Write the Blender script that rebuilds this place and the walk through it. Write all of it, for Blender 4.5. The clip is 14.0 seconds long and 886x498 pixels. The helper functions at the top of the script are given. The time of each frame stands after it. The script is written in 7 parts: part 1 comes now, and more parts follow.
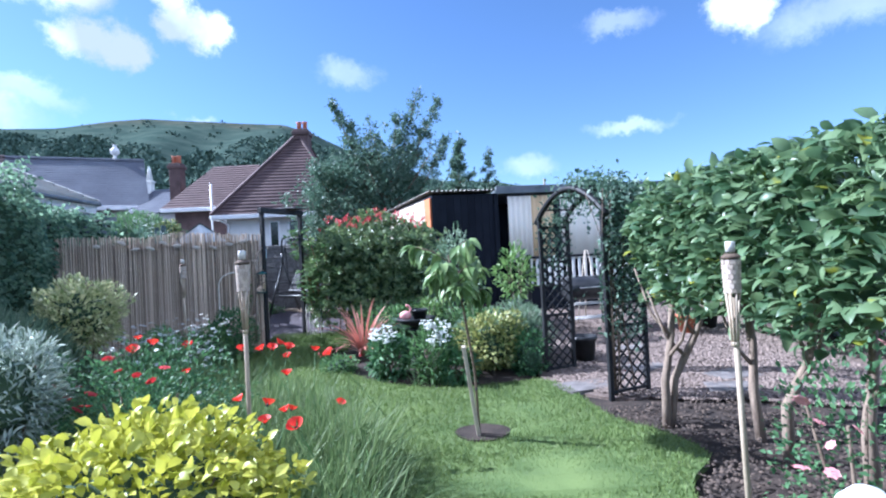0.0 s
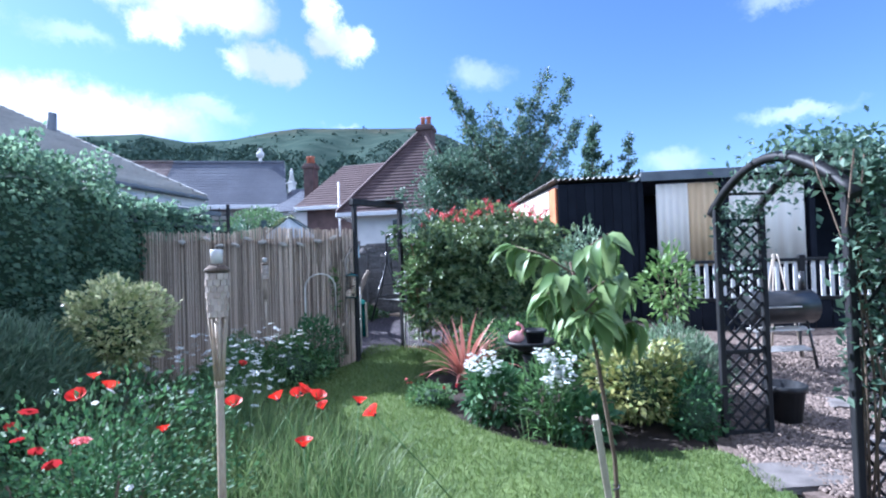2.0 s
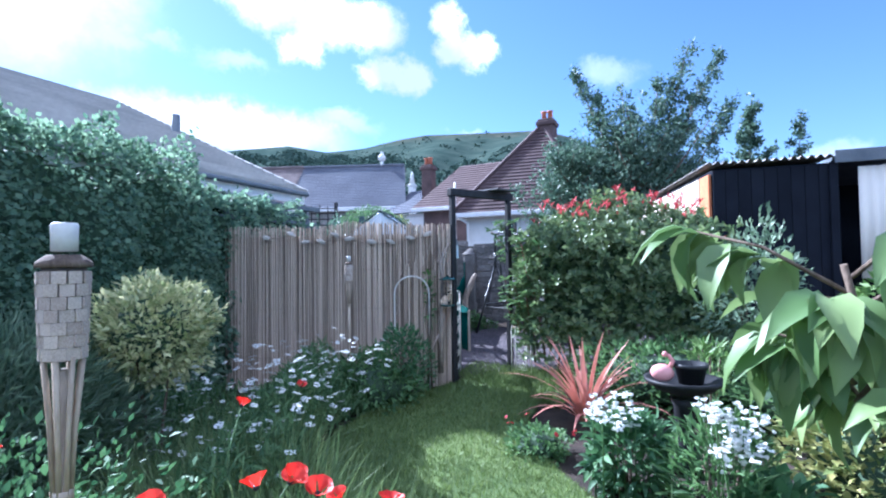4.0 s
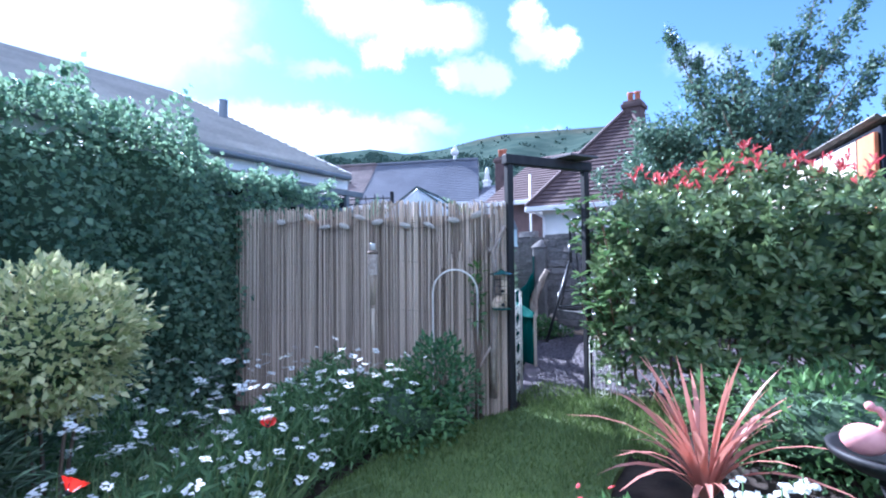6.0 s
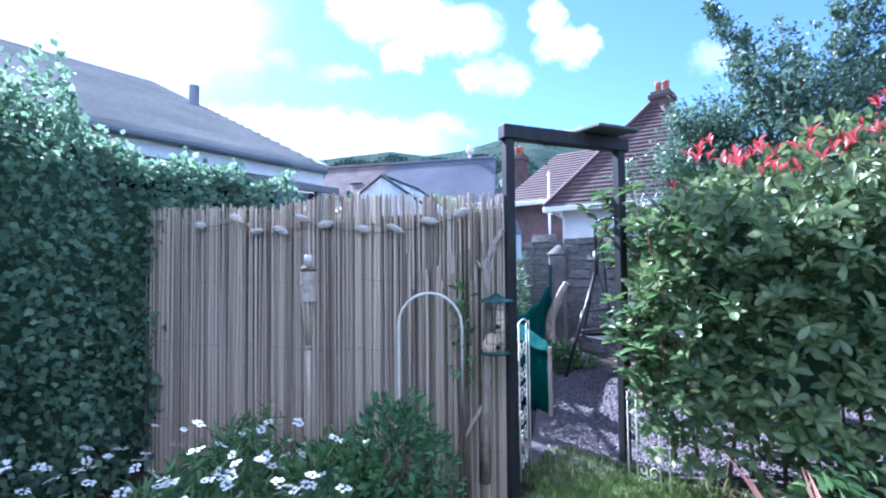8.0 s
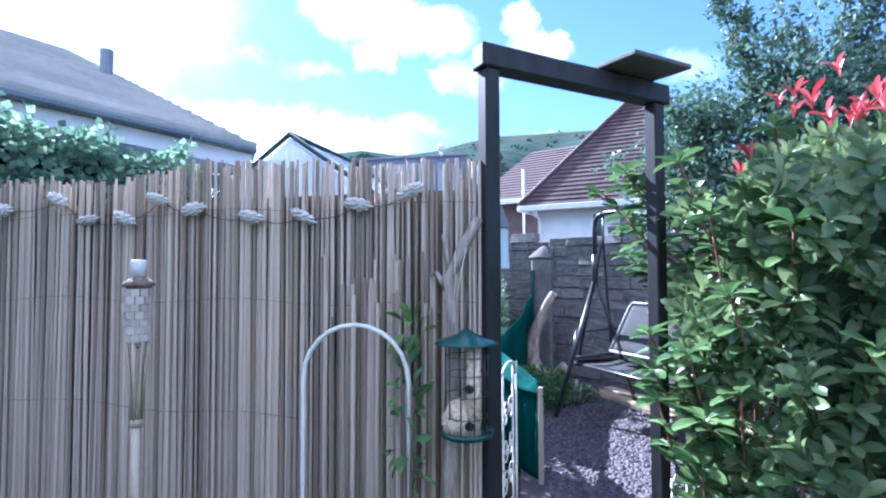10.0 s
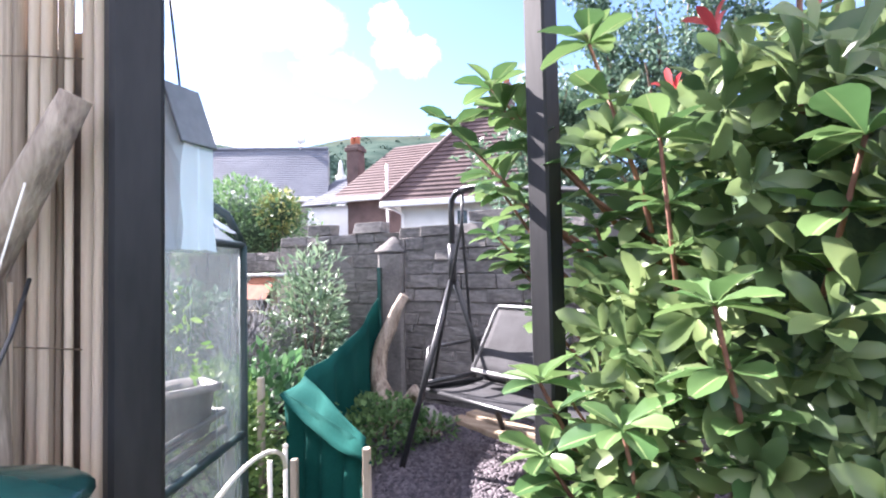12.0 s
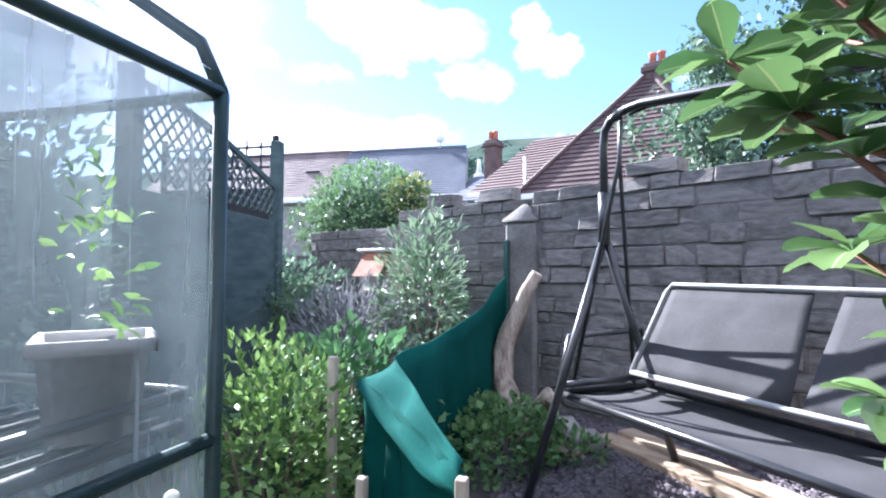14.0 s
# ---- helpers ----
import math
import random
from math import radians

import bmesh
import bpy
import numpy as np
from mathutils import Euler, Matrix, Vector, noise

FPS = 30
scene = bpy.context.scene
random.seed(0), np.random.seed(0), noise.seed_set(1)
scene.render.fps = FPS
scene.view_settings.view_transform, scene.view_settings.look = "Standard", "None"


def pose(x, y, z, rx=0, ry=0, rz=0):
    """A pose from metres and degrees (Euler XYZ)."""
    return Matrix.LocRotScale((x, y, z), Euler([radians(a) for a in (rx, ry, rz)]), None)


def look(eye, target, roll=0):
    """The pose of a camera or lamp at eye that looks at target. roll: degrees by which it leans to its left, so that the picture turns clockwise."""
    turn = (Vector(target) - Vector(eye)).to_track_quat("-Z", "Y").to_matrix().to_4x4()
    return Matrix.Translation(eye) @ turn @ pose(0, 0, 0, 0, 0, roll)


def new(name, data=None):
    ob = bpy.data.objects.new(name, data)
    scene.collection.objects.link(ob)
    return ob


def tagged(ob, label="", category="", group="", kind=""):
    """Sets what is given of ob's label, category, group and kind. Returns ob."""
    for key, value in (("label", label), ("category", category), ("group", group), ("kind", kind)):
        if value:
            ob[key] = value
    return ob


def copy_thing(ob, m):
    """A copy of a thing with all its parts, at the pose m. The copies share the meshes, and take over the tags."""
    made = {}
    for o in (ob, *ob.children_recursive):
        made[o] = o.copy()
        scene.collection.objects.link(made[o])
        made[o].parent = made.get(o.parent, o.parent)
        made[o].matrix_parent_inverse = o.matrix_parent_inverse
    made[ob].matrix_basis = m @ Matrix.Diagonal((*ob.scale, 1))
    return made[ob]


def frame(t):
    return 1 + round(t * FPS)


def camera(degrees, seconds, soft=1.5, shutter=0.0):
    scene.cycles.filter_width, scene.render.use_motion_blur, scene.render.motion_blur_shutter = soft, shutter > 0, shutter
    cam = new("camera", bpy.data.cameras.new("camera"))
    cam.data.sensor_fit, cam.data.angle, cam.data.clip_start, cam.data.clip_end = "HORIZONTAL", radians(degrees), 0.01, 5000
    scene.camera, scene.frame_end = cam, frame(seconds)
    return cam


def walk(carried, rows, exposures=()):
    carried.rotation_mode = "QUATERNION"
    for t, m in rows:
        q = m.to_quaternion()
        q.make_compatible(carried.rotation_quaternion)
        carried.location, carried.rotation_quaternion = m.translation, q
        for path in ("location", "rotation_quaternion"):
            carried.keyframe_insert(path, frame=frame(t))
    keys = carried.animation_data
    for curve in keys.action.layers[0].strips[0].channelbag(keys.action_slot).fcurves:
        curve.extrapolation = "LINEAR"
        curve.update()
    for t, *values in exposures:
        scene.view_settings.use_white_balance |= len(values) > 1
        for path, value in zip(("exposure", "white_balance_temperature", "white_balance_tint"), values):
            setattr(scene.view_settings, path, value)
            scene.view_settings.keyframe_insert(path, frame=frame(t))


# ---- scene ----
cam = camera(82.1, 14.0, soft=2.1)
PATH = [
    (0, (0.038, 0.043, 1.474), (0.03, 2.043, 1.494), -2.9),
    (0.5, (0.084, 0.448, 1.493), (0.022, 2.447, 1.51), -2.9),
    (1, (0.139, 0.871, 1.528), (-0.002, 2.866, 1.543), -2.7),
    (1.5, (0.129, 1.311, 1.53), (-0.149, 3.292, 1.556), -2.4),
    (2, (0.094, 1.743, 1.499), (-0.414, 3.677, 1.537), -1.9),
    (2.5, (0.028, 2.099, 1.446), (-0.684, 3.968, 1.492), -1.4),
    (3, (-0.054, 2.427, 1.458), (-0.853, 4.26, 1.513), -1.2),
    (3.5, (-0.101, 2.714, 1.458), (-0.972, 4.513, 1.521), -1.1),
    (4, (-0.175, 3.014, 1.47), (-1.122, 4.775, 1.534), -0.8),
    (4.2, (-0.214, 3.141, 1.46), (-1.193, 4.883, 1.527), -0.6),
    (6.3, (-0.756, 4.642, 1.372), (-1.979, 6.223, 1.44), -0.6),
    (6.5, (-0.821, 4.793, 1.367), (-2.051, 6.369, 1.437), -0.6),
    (7, (-0.951, 5.118, 1.432), (-2.2, 6.678, 1.5), -0.6),
    (7.5, (-1.106, 5.436, 1.498), (-2.371, 6.984, 1.568), -0.6),
    (7.7, (-1.176, 5.569, 1.502), (-2.444, 7.113, 1.575), -0.6),
    (9.8, (-1.931, 6.752, 1.546), (-3.144, 8.34, 1.62), -0.1),
    (10, (-1.996, 6.843, 1.556), (-3.176, 8.456, 1.631), -0.2),
    (10.5, (-2.15, 7.086, 1.549), (-3.17, 8.804, 1.619), -0.5),
    (11, (-2.241, 7.379, 1.537), (-3.071, 9.197, 1.608), -0.9),
    (11.5, (-2.297, 7.71, 1.573), (-3.038, 9.566, 1.639), -0.9),
    (12, (-2.353, 8.016, 1.522), (-3.088, 9.874, 1.593), -1.2),
    (12.5, (-2.409, 8.299, 1.447), (-3.209, 10.131, 1.522), -1.1),
    (13, (-2.497, 8.506, 1.381), (-3.476, 10.248, 1.466), -0.3),
    (13.5, (-2.573, 8.644, 1.329), (-3.726, 10.275, 1.416), 0.1),
    (14, (-2.689, 8.781, 1.309), (-3.894, 10.375, 1.396), 0.3),
]
walk(cam, [(t, look(eye, target, roll)) for t, eye, target, roll in PATH],
     [(0, 1.64, 5000, 16), (4.2, 1.9, 4850, 18), (7.5, 2.22, 4750, 20), (10.5, 2.28, 4850, 19), (12, 2.82, 6150, 24), (13, 2.85, 6250, 22), (14, 2.56, 5500, 17)])

# ---- world, sun, exposure ----
SUN_AZ, SUN_EL = 78.0, 36.0          # degrees to the left of +y, and up


def toward(az, el):
    a, e = radians(az), radians(el)
    return Vector((-math.sin(a) * math.cos(e), math.cos(a) * math.cos(e), math.sin(e)))


# clouds: azimuth, elevation, half width, half height in degrees
CLOUDS = [(46.5, 27.0, 4.6, 3.0), (41.0, 25.6, 5.2, 3.0), (36.0, 25.2, 3.4, 2.6), (43.5, 23.0, 2.6, 2.0), (34.6, 20.9, 2.6, 2.0), (32.2, 20.6, 2.3, 2.0),
          (26.8, 23.6, 2.4, 2.0), (24.4, 22.8, 2.3, 2.0), (28.0, 25.8, 1.9, 2.0), (55, 14.2, 17, 3.4), (61.5, 21, 3.0, 1.4),
          (57.6, 21.8, 2.8, 1.2), (50.6, 20.8, 4.0, 1.2), (79, 25, 19, 9.5), (-10, 9.2, 3.4, 1.5), (10.1, 19.6, 3.4, 1.6),
          (-20.2, 22.3, 3.6, 1.3), (-31.2, 21.5, 3.2, 2.6), (-21, 12.3, 4.4, 0.9), (39, 15.6, 4.6, 1.2), (-41, 19.2, 9, 1.9), (25, 14.7, 1.9, 0.6),
          # clouds added overhead and behind, out of view, enlarged as fill for the shade
          (95, 48, 20, 10), (20, 52, 16, 8), (-50, 48, 20, 11), (140, 36, 30, 16), (-100, 34, 30, 16), (180, 46, 30, 18), (-150, 30, 30, 15), (60, 72, 20, 14), (-110, 62, 22, 14)]


def build_world():
    w = bpy.data.worlds.new("sky")
    w.use_nodes = True
    scene.world = w
    nt = w.node_tree
    N, L = nt.nodes, nt.links
    N.clear()
    sky = N.new("ShaderNodeTexSky")
    sky.sky_type, sky.sun_disc = "NISHITA", False
    sky.sun_elevation, sky.sun_rotation = radians(SUN_EL), radians(-SUN_AZ)
    sky.air_density, sky.dust_density, sky.ozone_density = 1.0, 0.2, 3.2
    co = N.new("ShaderNodeTexCoord")
    n1 = N.new("ShaderNodeTexNoise")
    n1.inputs["Scale"].default_value, n1.inputs["Detail"].default_value = 12.0, 12.0
    n1.inputs["Roughness"].default_value = 0.68
    L.new(co.outputs["Generated"], n1.inputs["Vector"])
    sub = N.new("ShaderNodeVectorMath")
    sub.operation = "SUBTRACT"
    sub.inputs[1].default_value = (0.5, 0.5, 0.5)
    L.new(n1.outputs["Color"], sub.inputs[0])
    warp = N.new("ShaderNodeVectorMath")
    warp.operation = "MULTIPLY_ADD"
    warp.inputs[1].default_value = (0.125, 0.125, 0.09)
    L.new(sub.outputs[0], warp.inputs[0])
    L.new(co.outputs["Generated"], warp.inputs[2])
    mask = None
    for az, el, a, b in CLOUDS:
        m = N.new("ShaderNodeMapping")
        m.vector_type = "TEXTURE"
        d = toward(az, el)
        m.inputs["Location"].default_value = d
        m.inputs["Rotation"].default_value = d.to_track_quat("-Z", "Y").to_euler()
        m.inputs["Scale"].default_value = (radians(a), radians(b), radians(a))
        L.new(warp.outputs[0], m.inputs["Vector"])
        ln = N.new("ShaderNodeVectorMath")
        ln.operation = "LENGTH"
        L.new(m.outputs[0], ln.inputs[0])
        r = N.new("ShaderNodeMapRange")
        r.interpolation_type = "SMOOTHSTEP"
        thin = b < 2.0
        for k, v in zip(("From Min", "From Max", "To Min", "To Max"), (1.15, 0.3 if thin else 0.5, 0.0, 0.34 if thin else 1.0)):
            r.inputs[k].default_value = v
        L.new(ln.outputs["Value"], r.inputs["Value"])
        if mask is None:
            mask = r.outputs[0]
        else:
            mx = N.new("ShaderNodeMath")
            mx.operation = "MAXIMUM"
            L.new(mask, mx.inputs[0])
            L.new(r.outputs[0], mx.inputs[1])
            mask = mx.outputs[0]
    n2 = N.new("ShaderNodeTexNoise")
    n2.inputs["Scale"].default_value, n2.inputs["Detail"].default_value = 4.5, 6.0
    L.new(co.outputs["Generated"], n2.inputs["Vector"])
    body = N.new("ShaderNodeValToRGB")
    body.color_ramp.elements[0].position, body.color_ramp.elements[0].color = 0.30, (4.2, 4.5, 5.2, 1)
    body.color_ramp.elements[1].position, body.color_ramp.elements[1].color = 0.60, (10.5, 10.5, 10.6, 1)
    L.new(n2.outputs["Fac"], body.inputs["Fac"])
    mix = N.new("ShaderNodeMix")
    mix.data_type = "RGBA"
    L.new(mask, mix.inputs["Factor"])
    L.new(sky.outputs[0], mix.inputs["A"])
    L.new(body.outputs[0], mix.inputs["B"])
    bg = N.new("ShaderNodeBackground")
    bg.inputs["Strength"].default_value = 0.060
    L.new(mix.outputs["Result"], bg.inputs["Color"])
    out = N.new("ShaderNodeOutputWorld")
    L.new(bg.outputs[0], out.inputs["Surface"])


build_world()
sun = new("sun", bpy.data.lights.new("sun", "SUN"))
sun.data.energy, sun.data.angle, sun.data.color = 4.5, radians(0.6), (1.0, 0.95, 0.86)
sun.matrix_world = look((0, 0, 30), Vector((0, 0, 30)) - toward(SUN_AZ, SUN_EL))

# ---- materials ----


def principled(name):
    m = bpy.data.materials.new(name)
    m.use_nodes = True
    return m, m.node_tree.nodes, m.node_tree.links, m.node_tree.nodes["Principled BSDF"]


def mat(name, c1, c2, scale=6.0, rough=0.8, bump=0.3, metal=0.0, fine=60.0, spec=0.4, stretch=(1, 1, 1), rnd=0.0, wear=None):
    """Two-scale mottled surface; rnd: how much it varies from piece to piece."""
    m, N, L, p = principled(name)
    co = N.new("ShaderNodeTexCoord")
    mp = N.new("ShaderNodeMapping")
    mp.inputs["Scale"].default_value = stretch
    L.new(co.outputs["Object"], mp.inputs["Vector"])
    a, b = N.new("ShaderNodeTexNoise"), N.new("ShaderNodeTexNoise")
    a.inputs["Scale"].default_value, a.inputs["Detail"].default_value = scale, 5
    b.inputs["Scale"].default_value, b.inputs["Detail"].default_value = fine, 4
    info = N.new("ShaderNodeObjectInfo")
    shift = N.new("ShaderNodeVectorMath")
    shift.operation = "MULTIPLY_ADD"
    shift.inputs[1].default_value = (37, 51, 23)
    L.new(info.outputs["Random"], shift.inputs[0])
    L.new(mp.outputs[0], shift.inputs[2])
    for n in (a, b):
        L.new(shift.outputs[0], n.inputs["Vector"])
    f = N.new("ShaderNodeMath")
    f.operation = "MULTIPLY_ADD"
    f.inputs[1].default_value = 0.45
    L.new(b.outputs["Fac"], f.inputs[0])
    L.new(a.outputs["Fac"], f.inputs[2])
    ramp = N.new("ShaderNodeValToRGB")
    e = ramp.color_ramp.elements
    e[0].position, e[0].color = 0.52, (*c1, 1)
    e[1].position, e[1].color = 0.92, (*c2, 1)
    if wear:
        x = e.new(0.99)
        x.color = (*wear, 1)
    if rnd:
        g = N.new("ShaderNodeMath")
        g.operation = "MULTIPLY_ADD"
        g.inputs[1].default_value = rnd
        L.new(info.outputs["Random"], g.inputs[0])
        h = N.new("ShaderNodeMath")
        h.operation = "SUBTRACT"
        h.inputs[1].default_value = rnd / 2
        L.new(f.outputs[0], g.inputs[2])
        L.new(g.outputs[0], h.inputs[0])
        L.new(h.outputs[0], ramp.inputs["Fac"])
    else:
        L.new(f.outputs[0], ramp.inputs["Fac"])
    L.new(ramp.outputs[0], p.inputs["Base Color"])
    p.inputs["Roughness"].default_value, p.inputs["Metallic"].default_value = rough, metal
    p.inputs["Specular IOR Level"].default_value = spec
    if bump:
        bp = N.new("ShaderNodeBump")
        bp.inputs["Strength"].default_value, bp.inputs["Distance"].default_value = bump, 0.01
        L.new(f.outputs[0], bp.inputs["Height"])
        L.new(bp.outputs[0], p.inputs["Normal"])
    return m


def leaf_mat(name, dark, light, rough=0.45, trans=0.3, third=None, per_object=False):
    m, N, L, p = principled(name)
    ramp = N.new("ShaderNodeValToRGB")
    e = ramp.color_ramp.elements
    e[0].color, e[1].color = (*dark, 1), (*light, 1)
    if third:
        e[1].position = 1.0
        x = e.new(0.985)
        x.color = (*light, 1)
        e[2].color = (*third, 1)
    if per_object:
        src = N.new("ShaderNodeObjectInfo").outputs["Random"]
    else:
        src = N.new("ShaderNodeNewGeometry").outputs["Random Per Island"]
    co, n = N.new("ShaderNodeTexCoord"), N.new("ShaderNodeTexNoise")
    n.inputs["Scale"].default_value, n.inputs["Detail"].default_value = 2.5, 4
    L.new(co.outputs["Object"], n.inputs["Vector"])
    mx = N.new("ShaderNodeMath")
    mx.operation = "MULTIPLY_ADD"
    mx.inputs[1].default_value = 0.5
    sb = N.new("ShaderNodeMath")
    sb.operation = "SUBTRACT"
    sb.inputs[1].default_value = 0.25
    L.new(n.outputs["Fac"], mx.inputs[0])
    L.new(src, mx.inputs[2])
    L.new(mx.outputs[0], sb.inputs[0])
    L.new(sb.outputs[0], ramp.inputs["Fac"])
    L.new(ramp.outputs[0], p.inputs["Base Color"])
    p.inputs["Roughness"].default_value = rough
    t = N.new("ShaderNodeBsdfTranslucent")
    L.new(ramp.outputs[0], t.inputs["Color"])
    ms = N.new("ShaderNodeMixShader")
    ms.inputs[0].default_value = trans
    L.new(p.outputs[0], ms.inputs[1])
    L.new(t.outputs[0], ms.inputs[2])
    L.new(ms.outputs[0], N["Material Output"].inputs["Surface"])
    return m


def far_leaf(*args):
    m = leaf_mat(*args)
    m.node_tree.nodes["Principled BSDF"].inputs["Specular IOR Level"].default_value = 0.0
    return m


M_SOIL = mat("soil", (0.016, 0.012, 0.010), (0.060, 0.044, 0.034), 5, 0.95, 1.0, fine=90)
M_TURF = mat("turf", (0.066, 0.11, 0.030), (0.145, 0.20, 0.06), 2.2, 0.9, 0.8, fine=140)
M_GRASS = leaf_mat("grass_blade", (0.090, 0.15, 0.036), (0.22, 0.29, 0.09), 0.55, 0.35)
M_GRASS_TALL = leaf_mat("tall_grass", (0.085, 0.15, 0.05), (0.25, 0.33, 0.13), 0.55, 0.35)
M_GRAVEL = mat("pink_gravel", (0.085, 0.063, 0.052), (0.21, 0.158, 0.13), 30, 0.9, 1.0, fine=160)
M_SLATE_CHIP = mat("slate_chippings", (0.04, 0.034, 0.042), (0.12, 0.10, 0.11), 6, 0.85, 0.6, fine=60, rnd=0.3)
M_PAVER = mat("stone_paver", (0.11, 0.10, 0.095), (0.21, 0.19, 0.18), 4, 0.9, 0.4)
M_CANE = mat("reed_cane", (0.29, 0.225, 0.17), (0.66, 0.54, 0.42), 3, 0.75, 0.5, fine=30, stretch=(14, 14, 0.7), rnd=0.85)
# Dark brown that paints the shade in gaps between canes and weave strips
M_GAP_SHADE = mat("cane_shadow_gap", (0.13, 0.10, 0.08), (0.25, 0.20, 0.16), 6, 0.9, 0.3)
M_BLACKWOOD = mat("black_stained_timber", (0.009, 0.010, 0.012), (0.024, 0.024, 0.027), 5, 0.55, 0.05, fine=25, stretch=(3, 3, 0.6), spec=0.3)
M_SHED_DARK = mat("black_shed_boards", (0.009, 0.011, 0.017), (0.017, 0.020, 0.029), 2, 0.9, 0.1, spec=0.15)
M_FASCIA = mat("grey_fascia", (0.10, 0.12, 0.14), (0.19, 0.21, 0.23), 3, 0.6, 0.1)
M_CREAM = mat("cream_curtain", (0.82, 0.74, 0.62), (0.88, 0.82, 0.72), 2, 0.85, 0.15, fine=40, stretch=(6, 6, 0.3))
M_TAN = mat("tan_curtain", (0.60, 0.42, 0.23), (0.74, 0.55, 0.33), 2, 0.85, 0.15, fine=40, stretch=(6, 6, 0.3))
M_ORANGE = mat("orange_board", (0.42, 0.13, 0.05), (0.60, 0.22, 0.09), 4, 0.8, 0.3)
M_PEEL = mat("weathered_cream_boards", (0.38, 0.30, 0.22), (0.68, 0.60, 0.50), 2.5, 0.85, 0.3, stretch=(1, 1, 0.4))
M_WHITEWOOD = mat("white_painted_wood", (0.62, 0.62, 0.60), (0.82, 0.82, 0.80), 5, 0.5, 0.1)
M_RENDER = mat("white_render", (0.66, 0.66, 0.64), (0.82, 0.82, 0.80), 1.2, 0.9, 0.2)
M_UPVC = mat("white_gutter", (0.74, 0.74, 0.75), (0.84, 0.84, 0.84), 3, 0.4, 0.0)
M_TILE = mat("brown_roof_tile", (0.066, 0.042, 0.042), (0.125, 0.082, 0.079), 1.1, 0.8, 0.4, fine=14, rnd=0.25)
M_SLATE = mat("slate_roof", (0.14, 0.15, 0.185), (0.20, 0.215, 0.25), 0.6, 0.6, 0.2, fine=9, rnd=0.25)
M_SLATE_L = mat("pale_roof_tile", (0.40, 0.385, 0.36), (0.56, 0.54, 0.50), 0.8, 0.7, 0.3, fine=12, rnd=0.25)
M_TILE_PALE = mat("pale_brown_roof_tile", (0.16, 0.125, 0.12), (0.26, 0.205, 0.195), 1.1, 0.8, 0.4, fine=14, rnd=0.25)
M_BRICK = mat("chimney_brick", (0.080, 0.055, 0.052), (0.15, 0.10, 0.092), 2.0, 0.9, 0.5, fine=20)
M_POT_RED = mat("terracotta", (0.42, 0.13, 0.07), (0.58, 0.22, 0.13), 4, 0.8, 0.2)
M_STONE = mat("grey_block", (0.10, 0.094, 0.09), (0.215, 0.20, 0.19), 4, 0.95, 0.8, fine=45, rnd=0.2)
M_MORTAR = mat("mortar", (0.095, 0.09, 0.087), (0.185, 0.175, 0.168), 8, 0.95, 0.6)
M_COPING = mat("pale_coping_stone", (0.20, 0.19, 0.175), (0.36, 0.34, 0.31), 5, 0.95, 0.6)
M_SLATE_DARK = mat("dark_slate_slab", (0.045, 0.047, 0.05), (0.10, 0.10, 0.105), 5, 0.7, 0.4)
M_BARK = mat("bark", (0.075, 0.052, 0.036), (0.20, 0.15, 0.11), 8, 0.9, 0.8, stretch=(3, 3, 0.6))
M_PALEBARK = mat("pale_bark", (0.14, 0.105, 0.08), (0.31, 0.24, 0.18), 8, 0.85, 0.6, stretch=(3, 3, 0.6))
M_GLASS_DARK = mat("dark_window_glass", (0.01, 0.012, 0.015), (0.025, 0.03, 0.035), 1, 0.08, 0.0, spec=0.8)
# Dark green of the filler cores; paints the shade deep inside hedges and shrubs
M_CORE_SHADE = mat("inner_growth", (0.030, 0.056, 0.036), (0.075, 0.12, 0.065), 9, 0.95, 1.0)
L_IVY = leaf_mat("ivy_leaf", (0.10, 0.19, 0.13), (0.30, 0.43, 0.27), 0.55, 0.58)
L_LAUREL = leaf_mat("laurel_leaf", (0.065, 0.135, 0.066), (0.215, 0.31, 0.152), 0.40, 0.36, third=(0.34, 0.36, 0.05))
L_PHOT = leaf_mat("photinia_leaf", (0.07, 0.13, 0.052), (0.25, 0.325, 0.135), 0.36, 0.40)
L_RED = leaf_mat("red_photinia_shoot", (0.42, 0.035, 0.05), (0.72, 0.15, 0.15), 0.4, 0.35)
L_TREE = leaf_mat("tree_leaf", (0.058, 0.118, 0.080), (0.175, 0.265, 0.175), 0.5, 0.32)
# Leaf colour paled towards blue-green: the haze of distance is mixed into it
L_HILL = far_leaf("hazed_far_wood", (0.068, 0.108, 0.088), (0.108, 0.155, 0.122), 0.9, 0.0)

# ---- helpers ----
rng = np.random.default_rng(7)


def part(name, bm, material, parent, label=""):
    """Links a bmesh as one mesh object under a thing or a part."""
    me = bpy.data.meshes.new(name)
    bm.to_mesh(me)
    bm.free()
    me.materials.append(material)
    ob = new(name, me)
    ob.parent = parent
    return tagged(ob, label)


def thing(name, label, category, group="", kind="", at=(0, 0, 0)):
    ob = new(name)
    ob.location = at
    return tagged(ob, label, category, group, kind)


def piece(name, me, parent, m):
    ob = new(name, me)
    ob.parent = parent
    ob.matrix_local = m
    return ob


def smooth(ob):
    for f in ob.data.polygons:
        f.use_smooth = True
    return ob


